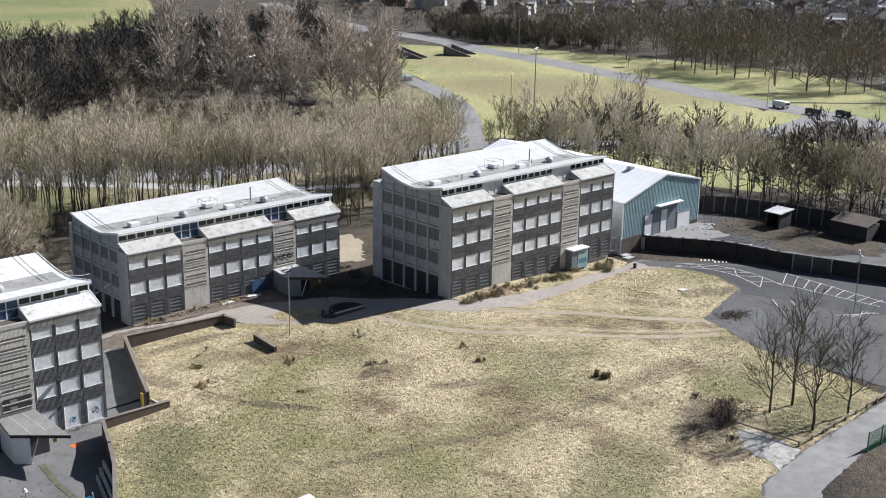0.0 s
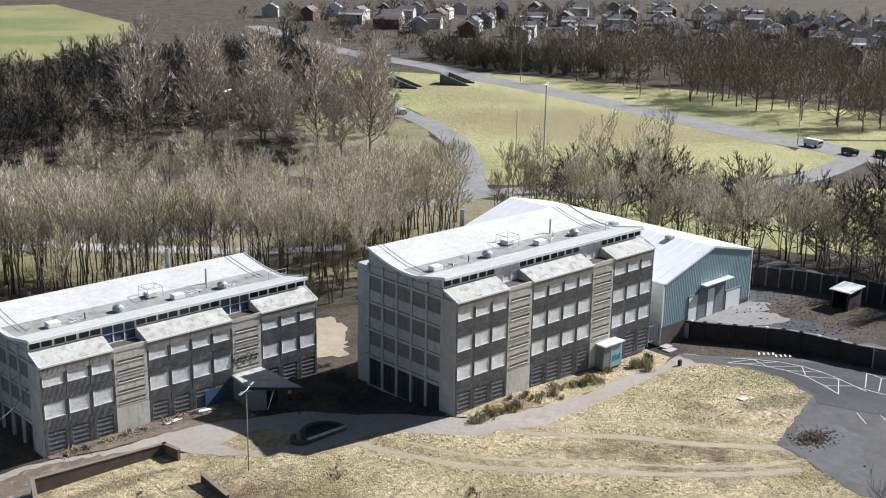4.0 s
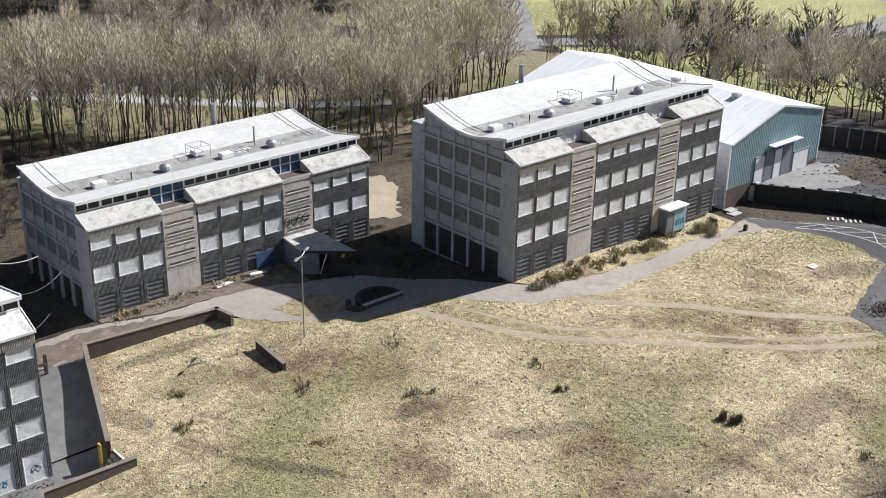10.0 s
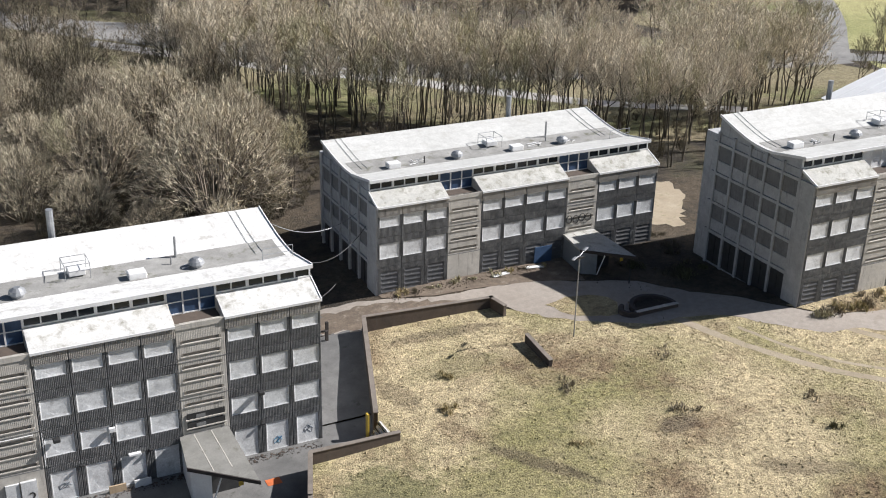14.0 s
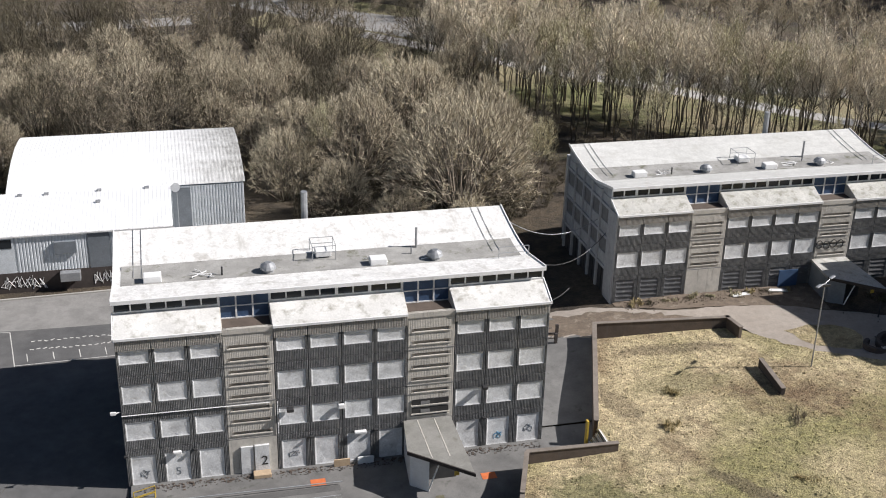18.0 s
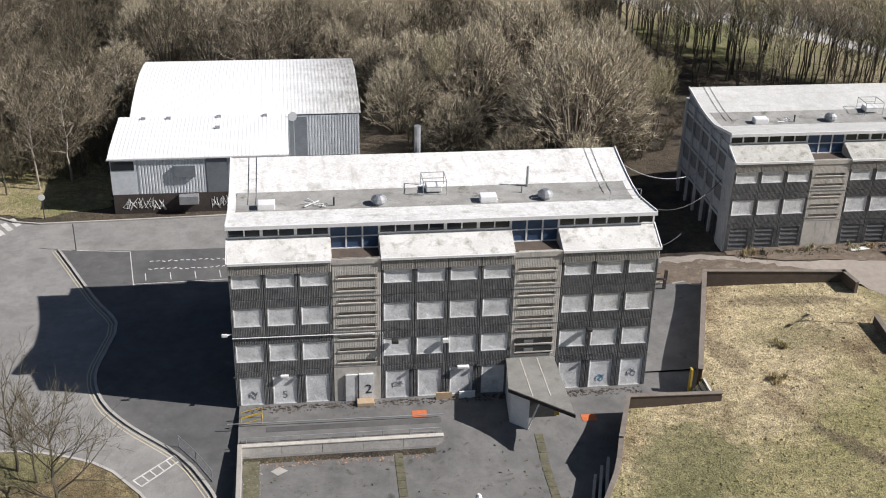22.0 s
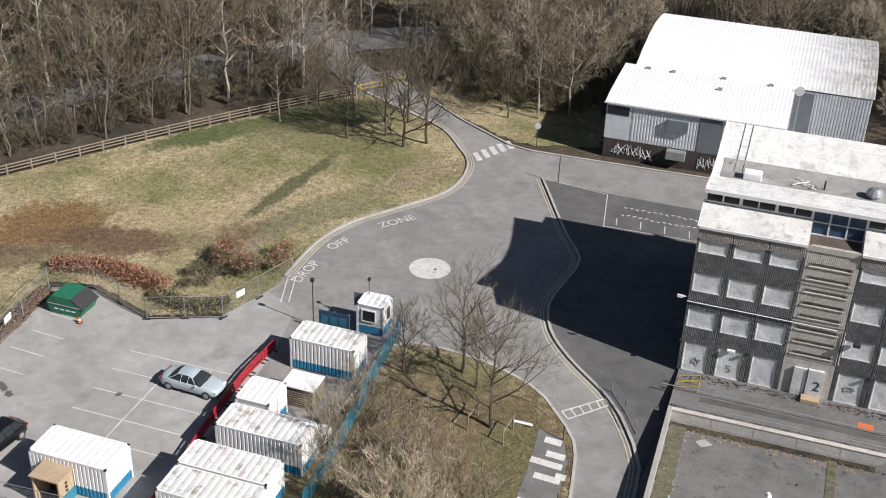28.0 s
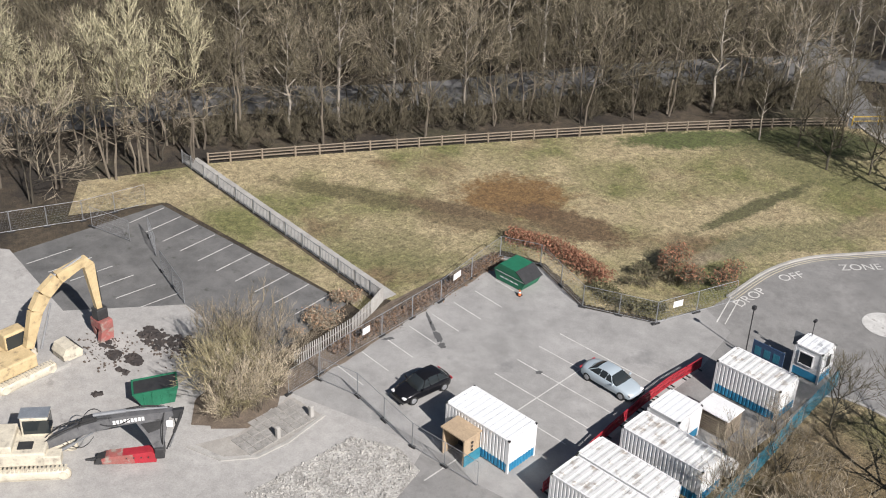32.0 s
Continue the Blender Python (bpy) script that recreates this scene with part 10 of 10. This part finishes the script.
for i in range(2):
    x = 108.5 + i * 2.2
    line_mark((x, -29.4 - 1.1 * i), (x + 1.9, -27.4 - 0.9 * i), 0.1, 0.075, "white painted bay line", east)
for i in range(2):
    for k in range(4):
        x, y = 117.6 + i * 0.9 + k * 0.42, -11.4 - i * 1.7 - k * 0.36
        line_mark((x, y), (x + 0.7, y + 0.5), 0.22, 0.092, "unreadable worn white bay lettering", east)
g, q = Geo(), random.Random(63)
for i in range(700):
    x, y, k = 101.0 + q.gauss(0, 1.25), -27.8 + q.gauss(0, 0.8), q.uniform(0.03, 0.1)
    h = 0.34 * math.exp(-((x - 101) / 1.4) ** 2 - ((y + 27.8) / 0.9) ** 2)
    n = len(g.v)
    g.box(-k, k, -k * 0.7, k * 0.7, -k * 0.4, k * 0.4, k * 0.2).moved(Matrix.Translation((x, y, land(x, y) + 0.08 + h * q.random())) @ Euler((q.uniform(0, 3), q.uniform(0, 3), q.uniform(0, 3))).to_matrix().to_4x4(), n)
tagged(part("soil_heap", g, "dirt"), "low heap of dark soil and rubble on the tarmac", "heap", kind="stuff")
# timber edge and trees by the service road
ef = empty("timber_edge_rail", "low mossy timber rail along the service road", "fence")
pts = [(73.6, -46.4), (74.4, -52.6)] + [(74.4 + i * 2.2, -52.7 + 0.05 * i) for i in range(1, 9)]
for p, q in zip(pts, pts[1:]):
    n = max(1, round(math.hypot(q[0] - p[0], q[1] - p[1]) / 2.2))
    part("rail", Geo().stick((*p, field_height(*p) + 0.5), (*q, field_height(*q) + 0.5), 0.08, 0.08, 5), "fencewood", ef)
    part("post", Geo().box(q[0] - 0.1, q[0] + 0.1, q[1] - 0.1, q[1] + 0.1, field_height(*q) - 0.2, field_height(*q) + 0.6), "fencewood", ef)
gf = empty("green_mesh_fence", "dark green mesh panel fence beside the road", "fence")
for i in range(5):
    p, q = (78.2 + i * 2.4, -57.4 - 0.1 * i), (80.6 + i * 2.4, -57.5 - 0.1 * i)
    g = Geo()
    for k in range(20):
        t = k / 20
        x, y = p[0] + (q[0] - p[0]) * t, p[1] + (q[1] - p[1]) * t
        g.box(x - 0.012, x + 0.012, y - 0.012, y + 0.012, land(x, y), land(x, y) + 2.0)
    for z in (0.1, 0.7, 1.3, 1.95):
        g.stick((*p, land(*p) + z), (*q, land(*q) + z), 0.02, 0.02, 4)
    part("mesh_panel", g, "greensteel", gf)
    part("post", Geo().box(p[0] - 0.05, p[0] + 0.05, p[1] - 0.05, p[1] + 0.05, land(*p), land(*p) + 2.1), "greensteel", gf)


# ---- far buildings and vehicles ----
def house(x, y, turn, wide, deep, wall, label):
    ob = empty("house", label, "house", Matrix.Translation((x, y, land(x, y))) @ Matrix.Rotation(radians(turn), 4, 'Z'), "distant houses")
    part("wall", Geo().box(-wide / 2, wide / 2, -deep / 2, deep / 2, -0.3, 5.2).prism([(-deep / 2, 5.2), (deep / 2, 5.2), (0, 7.6)], 'x', -wide / 2, wide / 2), wall, ob)
    for s in (-1, 1):
        part("roof", Geo().prism([(s * (deep / 2 + 0.4), 4.9), (0, 7.75), (0, 7.55), (s * (deep / 2 + 0.4), 4.7)], 'x', -wide / 2 - 0.3, wide / 2 + 0.3), "houseroof", ob)
    part("chimney", Geo().box(wide / 4, wide / 4 + 0.8, -0.4, 0.4, 6.6, 8.7), "housebrick", ob)
    for z in (1.0, 3.5):
        for k in (0, 2):
            for s in (-1, 1):
                w = part("window", Geo().box(-wide / 3 + k * wide / 3 - 0.6, -wide / 3 + k * wide / 3 + 0.6, s * (deep / 2) - 0.06, s * (deep / 2) + 0.06, z, z + 1.2), "white", ob)
                part("pane", Geo().box(-wide / 3 + k * wide / 3 - 0.5, -wide / 3 + k * wide / 3 + 0.5, s * (deep / 2) - 0.08, s * (deep / 2) + 0.08, z + 0.1, z + 1.1), "glass", w)
    return ob


r = random.Random(21)
for i in range(110):
    x, y = 392 + 25 * (i % 10) + r.uniform(-6, 6), 470 - 30 * (i // 10) - 11 * (i % 10) + r.uniform(-6, 6)
    k = i % 4
    house(x, y, r.choice((35, 125, 50)), r.uniform(9, 15), r.uniform(7, 9), ("render", "white", "housebrick", "render")[k],
          ("pale rendered house with a grey roof", "white rendered house with a grey roof", "red brick house with a grey tiled roof", "pale rendered house with a grey roof")[k])
for x, y, w in ((268.5, 202, 7.0), (249.0, 206, 4.5)):
    sub = empty("underpass_portal", "dark concrete underpass portal cut into the meadow", "underpass", Matrix.Translation((x, y, 0)) @ Matrix.Rotation(radians(30), 4, 'Z'))
    part("head_wall", Geo().box(-w / 2, w / 2, 0, 1.0, 0, 3.4), "concrete_dark", sub)
    part("wing_wall", Geo().prism([(0, 0), (0, 3.4), (-9, 0.4), (-9, 0)], 'x', -w / 2 - 0.5, -w / 2), "concrete_dark", sub)
    part("wing_wall", Geo().prism([(0, 0), (0, 3.4), (-9, 0.4), (-9, 0)], 'x', w / 2, w / 2 + 0.5), "concrete_dark", sub)
    part("opening", Geo().box(-w / 2 + 0.5, w / 2 - 0.5, -0.1, 0.0, 0, 2.6), "black", sub)
fs = empty("road_sign", "grey direction sign seen from behind", "sign", Matrix.Translation((294, 141, 0)) @ Matrix.Rotation(radians(40), 4, 'Z'))
part("panel", Geo().box(-1.6, 1.6, 0, 0.1, 1.6, 5.0), "steel", fs)
for x in (-1, 1):
    part("post", Geo().box(x - 0.08, x + 0.08, 0.1, 0.25, 0, 5.0), "steel", fs)
fs2 = empty("road_sign", "small white road sign on a post", "sign", Matrix.Translation((312, 313, 0)) @ Matrix.Rotation(radians(50), 4, 'Z'))
part("panel", Geo().box(-1.6, 1.6, 0, 0.1, 1.0, 4.0), "white", fs2)
part("post", Geo().box(-0.1, 0.1, 0.1, 0.25, 0, 4.0), "steel", fs2)


def van(x, y, turn, mat, label, tall=2.2, length=5.2):
    ob = empty("van" if tall > 1.6 else "car", label, "van" if tall > 1.6 else "car", Matrix.Translation((x, y, land(x, y) + 0.12)) @ Matrix.Rotation(radians(turn), 4, 'Z'))
    part("body", bevelled(length, 2.0, tall - 0.4, 0.25, 3).moved(Matrix.Translation((0, 0, tall / 2 + 0.2))), mat, ob)
    part("windscreen", Geo().box(length / 2 - 0.5, length / 2 + 0.02, -0.85, 0.85, tall * 0.55, tall * 0.85), "carglass", ob)
    for sx in (-length / 3, length / 3):
        for s in (-1, 1):
            part("wheel", Geo().stick((sx, s * 0.8, 0.35), (sx, s * 1.02, 0.35), 0.35, 0.35, 12), "black", ob)


van(259.3, 62.3, -100, "white", "small white van on the road by the junction", 1.9, 4.6)
for x, y, t in ((256.6, 51.2, -112), (260.0, 44.6, -118), (213.6, 161.5, 60)):
    van(x, y, t, "blackcar" if t < 0 else "silver", "dark car on the road by the junction" if t < 0 else "silver car on the slip road", 1.45, 4.3)
van(316, 338, -110, "blue", "bright blue van on the far main road")
van(300.5, 270.0, -95, "white", "white car on the far main road", 1.5, 4.3)


# ---- trees and shrubs of the site ----
r = random.Random(41)
for x, y, k, s in ((-14.7, -6.2, "limbed", 0.85), (-11.0, -11.0, "limbed", 1.0), (-13.2, -7.4, "young", 0.7), (-18.6, -8.0, "young", 0.75)):
    plant(k, x, y, s, r)
for x, y, s in ((-15.0, -18.0, 1.0), (-12.0, -19.5, 1.1), (-9.6, -20.6, 0.95), (-18.6, -14.5, 0.75), (-20.0, -18.0, 0.85), (-17.8, -22.0, 1.0), (-13.5, -23.5, 1.15), (-10.5, -24.5, 1.1), (-20.4, -11.4, 0.6)):
    plant("bush" if y < -23 else "bush_brown", x, y, s, r)
for x, y, k, s in ((-32.3, 28.6, "limbed", 1.05), (-30.4, 30.4, "limbed", 1.1), (-38.4, 28.4, "young", 1.0), (-46.6, 29.6, "birch", 0.55), (-43.0, 31.0, "young", 0.9), (-35.0, 30.5, "young", 0.95), (-40.0, 34.0, "young", 1.1),
                   (-21.4, 41.2, "birch", 0.7), (-24.5, 40.0, "young", 0.9), (-34.0, 34.6, "young", 1.05), (-44.5, 35.0, "young", 0.9)):
    plant(k, x, y, s, r)
for x, y, s in ((-48.4, -36.6, 0.95), (-47.0, -36.2, 0.8), (-46.5, -34.8, 0.75), (-48.2, -34.6, 1.1), (-50.2, -35.2, 0.9), (-46.8, -33.0, 0.7), (-49.2, -32.2, 1.05), (-51.4, -33.0, 0.95), (-48.4, -30.2, 0.7), (-53.0, -33.4, 0.75), (-52.6, -31.2, 0.7)):
    plant("bush_brown" if y > -32.5 or x < -51 else "bush" if x > -47.2 else "bush_olive", x, y, s, r)
drape("shrub_bed", ragged([(-49.8, -37.6), (-48.2, -38.9), (-46.6, -37.8), (-45.6, -36.0), (-45.8, -33.6), (-46.6, -32.0), (-50.0, -30.6), (-52.6, -32.2), (-52.0, -35.2)], 0.45, 0.7), "dirt", land, 0.11, 1.5, label="bare brown soil below the thicket", category="bed")
for x, y, s in ((79.0, -46.6, 0.95), (82.3, -47.1, 1.15), (78.7, -51.5, 1.1), (84.4, -52.1, 0.95)):
    plant("young", x, y, s * 1.12, r, field_height(x, y))
for x, y, k, s in ((-81.6, -20.4, "slim_olive", 1.1), (-83.0, -18.0, "broad_dark", 0.95), (-80.6, -16.0, "slim_olive", 1.05), (-85.0, -15.4, "slim_dark", 1.15), (-82.4, -23.4, "slim_dark", 1.1), (-86.0, -20.0, "broad_dark", 1.0)):
    plant(k, x, y, s, r)
for x, y, s in ((-86, -22, 1.0), (-84, -28, 0.95), (-82, -21, 0.9)):
    plant("slim_olive", x, y, s, r)


def tussock(name, label, x, y, radius, tall, count, mat, height, seed, cat="shrub", squash=1.0, blade=0.05, kind=""):
    """A clump of many thin upright blades or leaves."""
    q = random.Random(seed)
    g = Geo()
    lobes = [(q.gauss(0, 0.45) * radius, q.gauss(0, 0.45) * radius * squash, q.uniform(0.35, 0.8)) for k in range(5)]
    for i in range(count):
        lx, ly, lr = q.choice(lobes)
        a, d = q.uniform(0, 6.28), abs(q.gauss(0, 0.55)) * radius
        d = min(d, radius)
        px, py = x + lx + lr * d * math.cos(a), y + ly + lr * d * math.sin(a) * squash
        h = tall * (1 - 0.75 * (d / radius) ** 2) * q.uniform(0.35, 1.0)
        z = height(px, py)
        s = Vector((q.uniform(-1, 1), q.uniform(-1, 1), 0)).normalized() * blade * q.uniform(0.6, 1.3)
        lean = Vector((q.uniform(-1, 1), q.uniform(-1, 1), 0)) * h * 0.45
        base = Vector((px, py, z + q.random() * h * 0.6))
        tip = Vector((px, py, z + h)) + lean
        g.quad(base - s, base + s, tip)
    return tagged(part(name, g, mat), label, cat, kind=kind)


def hedge(name, label, line, wide, tall, count, mat, seed):
    q = random.Random(seed)
    g = Geo()
    segs = [(Vector(a), Vector(b)) for a, b in zip(line, line[1:])]
    total = sum((b - a).length for a, b in segs)
    for a, b in segs:
        d = (b - a).normalized()
        side = Vector((-d.y, d.x))
        for i in range(int(count * (b - a).length / total)):
            t, o = q.random(), q.gauss(0, 0.32)
            c = a.lerp(b, t) + side * o * wide
            h = tall * (1 - min(1, abs(o)) ** 2 * 0.6) * q.random() ** 0.5
            p = Vector((c.x, c.y, land(c.x, c.y) + h * q.uniform(0.75, 1)))
            u = Vector((q.uniform(-1, 1), q.uniform(-1, 1), q.uniform(-1, 1))).normalized() * q.uniform(0.05, 0.11)
            w = u.cross(Vector((q.uniform(-1, 1), q.uniform(-1, 1), q.uniform(-1, 1)))).normalized() * q.uniform(0.04, 0.08)
            g.quad(p - u, p + w, p + u, p - w)
    return tagged(part(name, g, mat), label, "hedge")


hedge("beech_hedge", "russet-leaved clipped beech hedge behind the fence", [(-50.4, -5.0), (-46.0, -3.6), (-40.0, -4.6)], 1.6, 1.5, 5200, "beech", 51)
hedge("low_hedge", "dark brown thorny hedge behind the fence", [(-40.6, -5.6), (-36.6, -6.2), (-34.4, -4.6)], 1.5, 1.1, 2600, "shrub", 52)
hedge("low_hedge", "brown leafless hedge along the car park fence", [(-48.8, -8.0), (-48.2, -18.0), (-47.9, -27.0)], 1.1, 0.8, 4200, "litter", 53)
drape("litter_strip", ragged([(-49.8, -8.2), (-48.2, -7.6), (-47.4, -18.0), (-46.6, -27.0), (-46.4, -32.0), (-48.4, -32.0), (-49.4, -24.0), (-50.2, -19.0)], 0.1, 1.0), "dirt", land, 0.1, 2.0, label="brown leaf litter beside the car park fence", category="verge")


def leafy(name, label, x, y, radius, tall, count, mats, seed):
    """A rounded shrub of small leaves over several lobes, with a twiggy core."""
    q = random.Random(seed)
    ob = empty(name, label, "shrub", Matrix.Translation((x, y, land(x, y))))
    lobes = [(q.gauss(0, 0.5) * radius, q.gauss(0, 0.5) * radius, tall * q.uniform(0.3, 0.62), q.uniform(0.45, 0.7)) for k in range(7)]
    for part_name, mat, share in (("core", mats[0], 0.55), ("foliage", mats[1], 0.45)):
        g = Geo()
        for i in range(int(count * share)):
            lx, ly, lz, lr = q.choice(lobes)
            d = Vector((q.gauss(0, 1), q.gauss(0, 1), q.gauss(0, 1))).normalized() * (q.random() ** 0.4 if part_name == "foliage" else q.random())
            p = Vector((lx + d.x * lr * radius, ly + d.y * lr * radius, max(0.05, lz + d.z * tall * 0.4)))
            if part_name == "foliage" and p.z < tall * 0.45:
                continue
            u = Vector((q.uniform(-1, 1), q.uniform(-1, 1), q.uniform(-0.2, 1))).normalized() * (q.uniform(0.05, 0.11) if part_name == "foliage" else q.uniform(0.15, 0.4))
            w = u.cross(Vector((q.uniform(-1, 1), q.uniform(-1, 1), q.uniform(-1, 1)))).normalized() * (q.uniform(0.04, 0.07) if part_name == "foliage" else 0.02)
            g.quad(p - u, p + w, p + u, p - w)
        part(part_name, g.mesh(part_name, mat, False), "", ob)
    return ob


leafy("dark_shrub", "dense dark shrub with rust-brown leaves on top", -36.2, 0.4, 2.1, 2.5, 6500, ("twig_dark", "beech"), 54)
leafy("dark_shrub", "low dark shrub at the lawn corner", -38.4, -1.4, 1.5, 1.3, 2600, ("twig_dark", "shrub"), 55)
leafy("russet_shrub", "rust-brown bush beside the slatted fence", -51.4, -25.2, 1.6, 1.5, 2600, ("twig_grey", "beech_pale"), 56)
leafy("russet_shrub", "rust-brown bush by the parking bays", -52.6, -21.4, 1.2, 1.1, 1600, ("twig_grey", "beech_pale"), 57)
for i, (x, y, rad, h, n, m) in enumerate(((72.4, -30.4, 0.9, 1.0, 420, "shrub"), (65.9, -18.7, 0.6, 0.7, 140, "shrub"), (56.6, -11.7, 1.2, 0.8, 150, "twig_grey"), (50.9, -4.7, 1.2, 0.8, 150, "twig_grey"),
                                          (67.5, -14.5, 0.7, 0.7, 110, "twig_grey"), (41.0, -3.0, 0.9, 0.7, 200, "tuft"), (75.5, -43.6, 3.2, 0.8, 520, "heath"), (73.0, -45.6, 3.0, 0.7, 480, "heath"), (77.8, -42.4, 2.6, 0.7, 400, "heath"),
                                          (43.0, 2.0, 0.8, 0.7, 160, "tuft"), (61.0, -3.6, 1.0, 0.6, 120, "twig_grey"), (47.2, -12.2, 1.0, 0.5, 120, "tuft"), (103.6, -5.0, 1.4, 1.5, 800, "twig_olive"), (106.0, -4.6, 1.0, 1.3, 500, "shrub"))):
    tussock("field_shrub", "low scrubby clump standing in rough grass", x, y, rad, h, n * 2, m, field_height if y < -5 or x < 60 else land, 60 + i, blade=0.028)
for i in range(14):
    x = 78.0 + i * 1.6 + r.uniform(-0.5, 0.5)
    tussock("bank_scrub", "tangle of brown scrub on the bank below the block", x, -4.0 + r.uniform(-0.8, 0.8), r.uniform(0.8, 1.4), r.uniform(0.5, 1.1), 260, r.choice(("twig_grey", "tuft", "twig_olive")), land, 80 + i, kind="stuff")
for i in range(16):
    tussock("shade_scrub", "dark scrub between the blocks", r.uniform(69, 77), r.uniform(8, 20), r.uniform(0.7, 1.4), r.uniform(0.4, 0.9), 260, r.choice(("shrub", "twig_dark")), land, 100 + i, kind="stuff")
for i in range(9):
    tussock("wall_weeds", "dry weeds along the foot of the block", 45.5 + i * 2.0 + r.uniform(-0.6, 0.6), 17.0, r.uniform(0.5, 0.9), r.uniform(0.3, 0.7), 180, r.choice(("tuft", "twig_dark", "twig_olive")), land, 120 + i, kind="stuff")
gapgrass = ragged([(77.4, 22.0), (81.0, 20.0), (87.0, 27.5), (88.0, 32.0), (83.0, 33.0), (77.6, 28.0)], 0.4)
drape("hall_verge", ragged([(-21.6, 34.0), (-29.0, 38.2), (-35.2, 43.6), (-34.0, 50.0), (-22.0, 53.0), (-14.0, 50.0), (-13.6, 36.0)], 0.3), "lawn", land, 0.045, 2.0, label="rough leafy grass beside the hall", category="verge")
drape("gap_grass", gapgrass, "track", land, 0.05, 2.0, label="sunlit bare tan ground between the blocks", category="ground")
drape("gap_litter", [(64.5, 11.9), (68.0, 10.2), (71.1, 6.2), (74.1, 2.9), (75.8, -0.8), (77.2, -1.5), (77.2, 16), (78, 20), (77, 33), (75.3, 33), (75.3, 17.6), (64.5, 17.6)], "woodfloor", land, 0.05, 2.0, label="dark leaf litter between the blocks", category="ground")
drape("bank_strip", [(76.5, -1.2), (78.5, -3.8), (83.9, -5.4), (91.7, -6.1), (99.9, -5.6), (106.8, -5.8), (109, -5), (109, -1.5), (78, -1.5)], "straw", land, 0.05, 1.5, label="scrubby straw-covered bank below the east block", category="bank")
drape("weedy_strip", [(44.0, 17.2), (48.7, 15.3), (53.4, 15.0), (59.0, 14.1), (63.5, 12.3), (64.4, 18), (44.0, 18)], "dirt", land, 0.056, 1.5, label="weedy strip along the wall foot", category="verge")
# tussocks over the field and lawns
q = random.Random(77)
TRACK_POINTS = [p for line in TRACKS for p in line]
for nm, poly, height, count, mat, lab in (("field_tufts", FIELD, field_height, 52000, "straw", "tussocks of straw-coloured grass"), ("lawn_tufts", LAWN, land, 20000, "lawn", "tussocks of rough lawn grass")):
    g = Geo()
    xs, ys = [p[0] for p in poly], [p[1] for p in poly]
    n = 0
    while n < count:
        x, y = q.uniform(min(xs), max(xs)), q.uniform(min(ys), max(ys))
        if not inside(poly, x, y) or inside(LANE, x, y) or inside(PARK_EAST, x, y) or any((x - a) ** 2 + (y - b) ** 2 < 0.6 for a, b in TRACK_POINTS):
            continue
        n += 1
        z = height(x, y) + 0.02
        s = q.uniform(0.08, 0.24)
        t = s * (q.uniform(0.14, 0.36) if n % 7 else q.uniform(0.36, 0.66))
        a = q.uniform(0, 6.28)
        c = [(x + s * math.cos(a + k * 2.1), y + s * math.sin(a + k * 2.1), z - 0.02) for k in range(3)]
        top = (x + q.uniform(-0.08, 0.08), y + q.uniform(-0.08, 0.08), z + t)
        for k in range(3):
            g.quad(c[k], c[(k + 1) % 3], top)
    me = g.mesh(nm, mat, False)
    tagged(part(nm, me, mat), lab, "grass", kind="stuff")

# stakes round the island tree
for i, (x, y) in enumerate(((-12.4, -12.0), (-12.2, -10.2), (-9.6, -10.4), (-9.8, -12.2))):
    tagged(part("tree_stake", Geo().stick((x, y, land(x, y)), (x * 0.985 + (-11.0) * 0.015, y, land(x, y) + 1.7), 0.06, 0.05, 6), "fencewood"), "leaning timber stake beside the island tree", "stake", "tree stakes")
for a, b in (((-12.4, -12.0), (-12.2, -10.2)), ((-9.6, -10.4), (-9.8, -12.2))):
    tagged(part("stake_rail", Geo().stick((*a, land(*a) + 1.3), (*b, land(*b) + 1.2), 0.045, 0.045, 5), "fencewood"), "timber rail between two tree stakes", "stake rail")
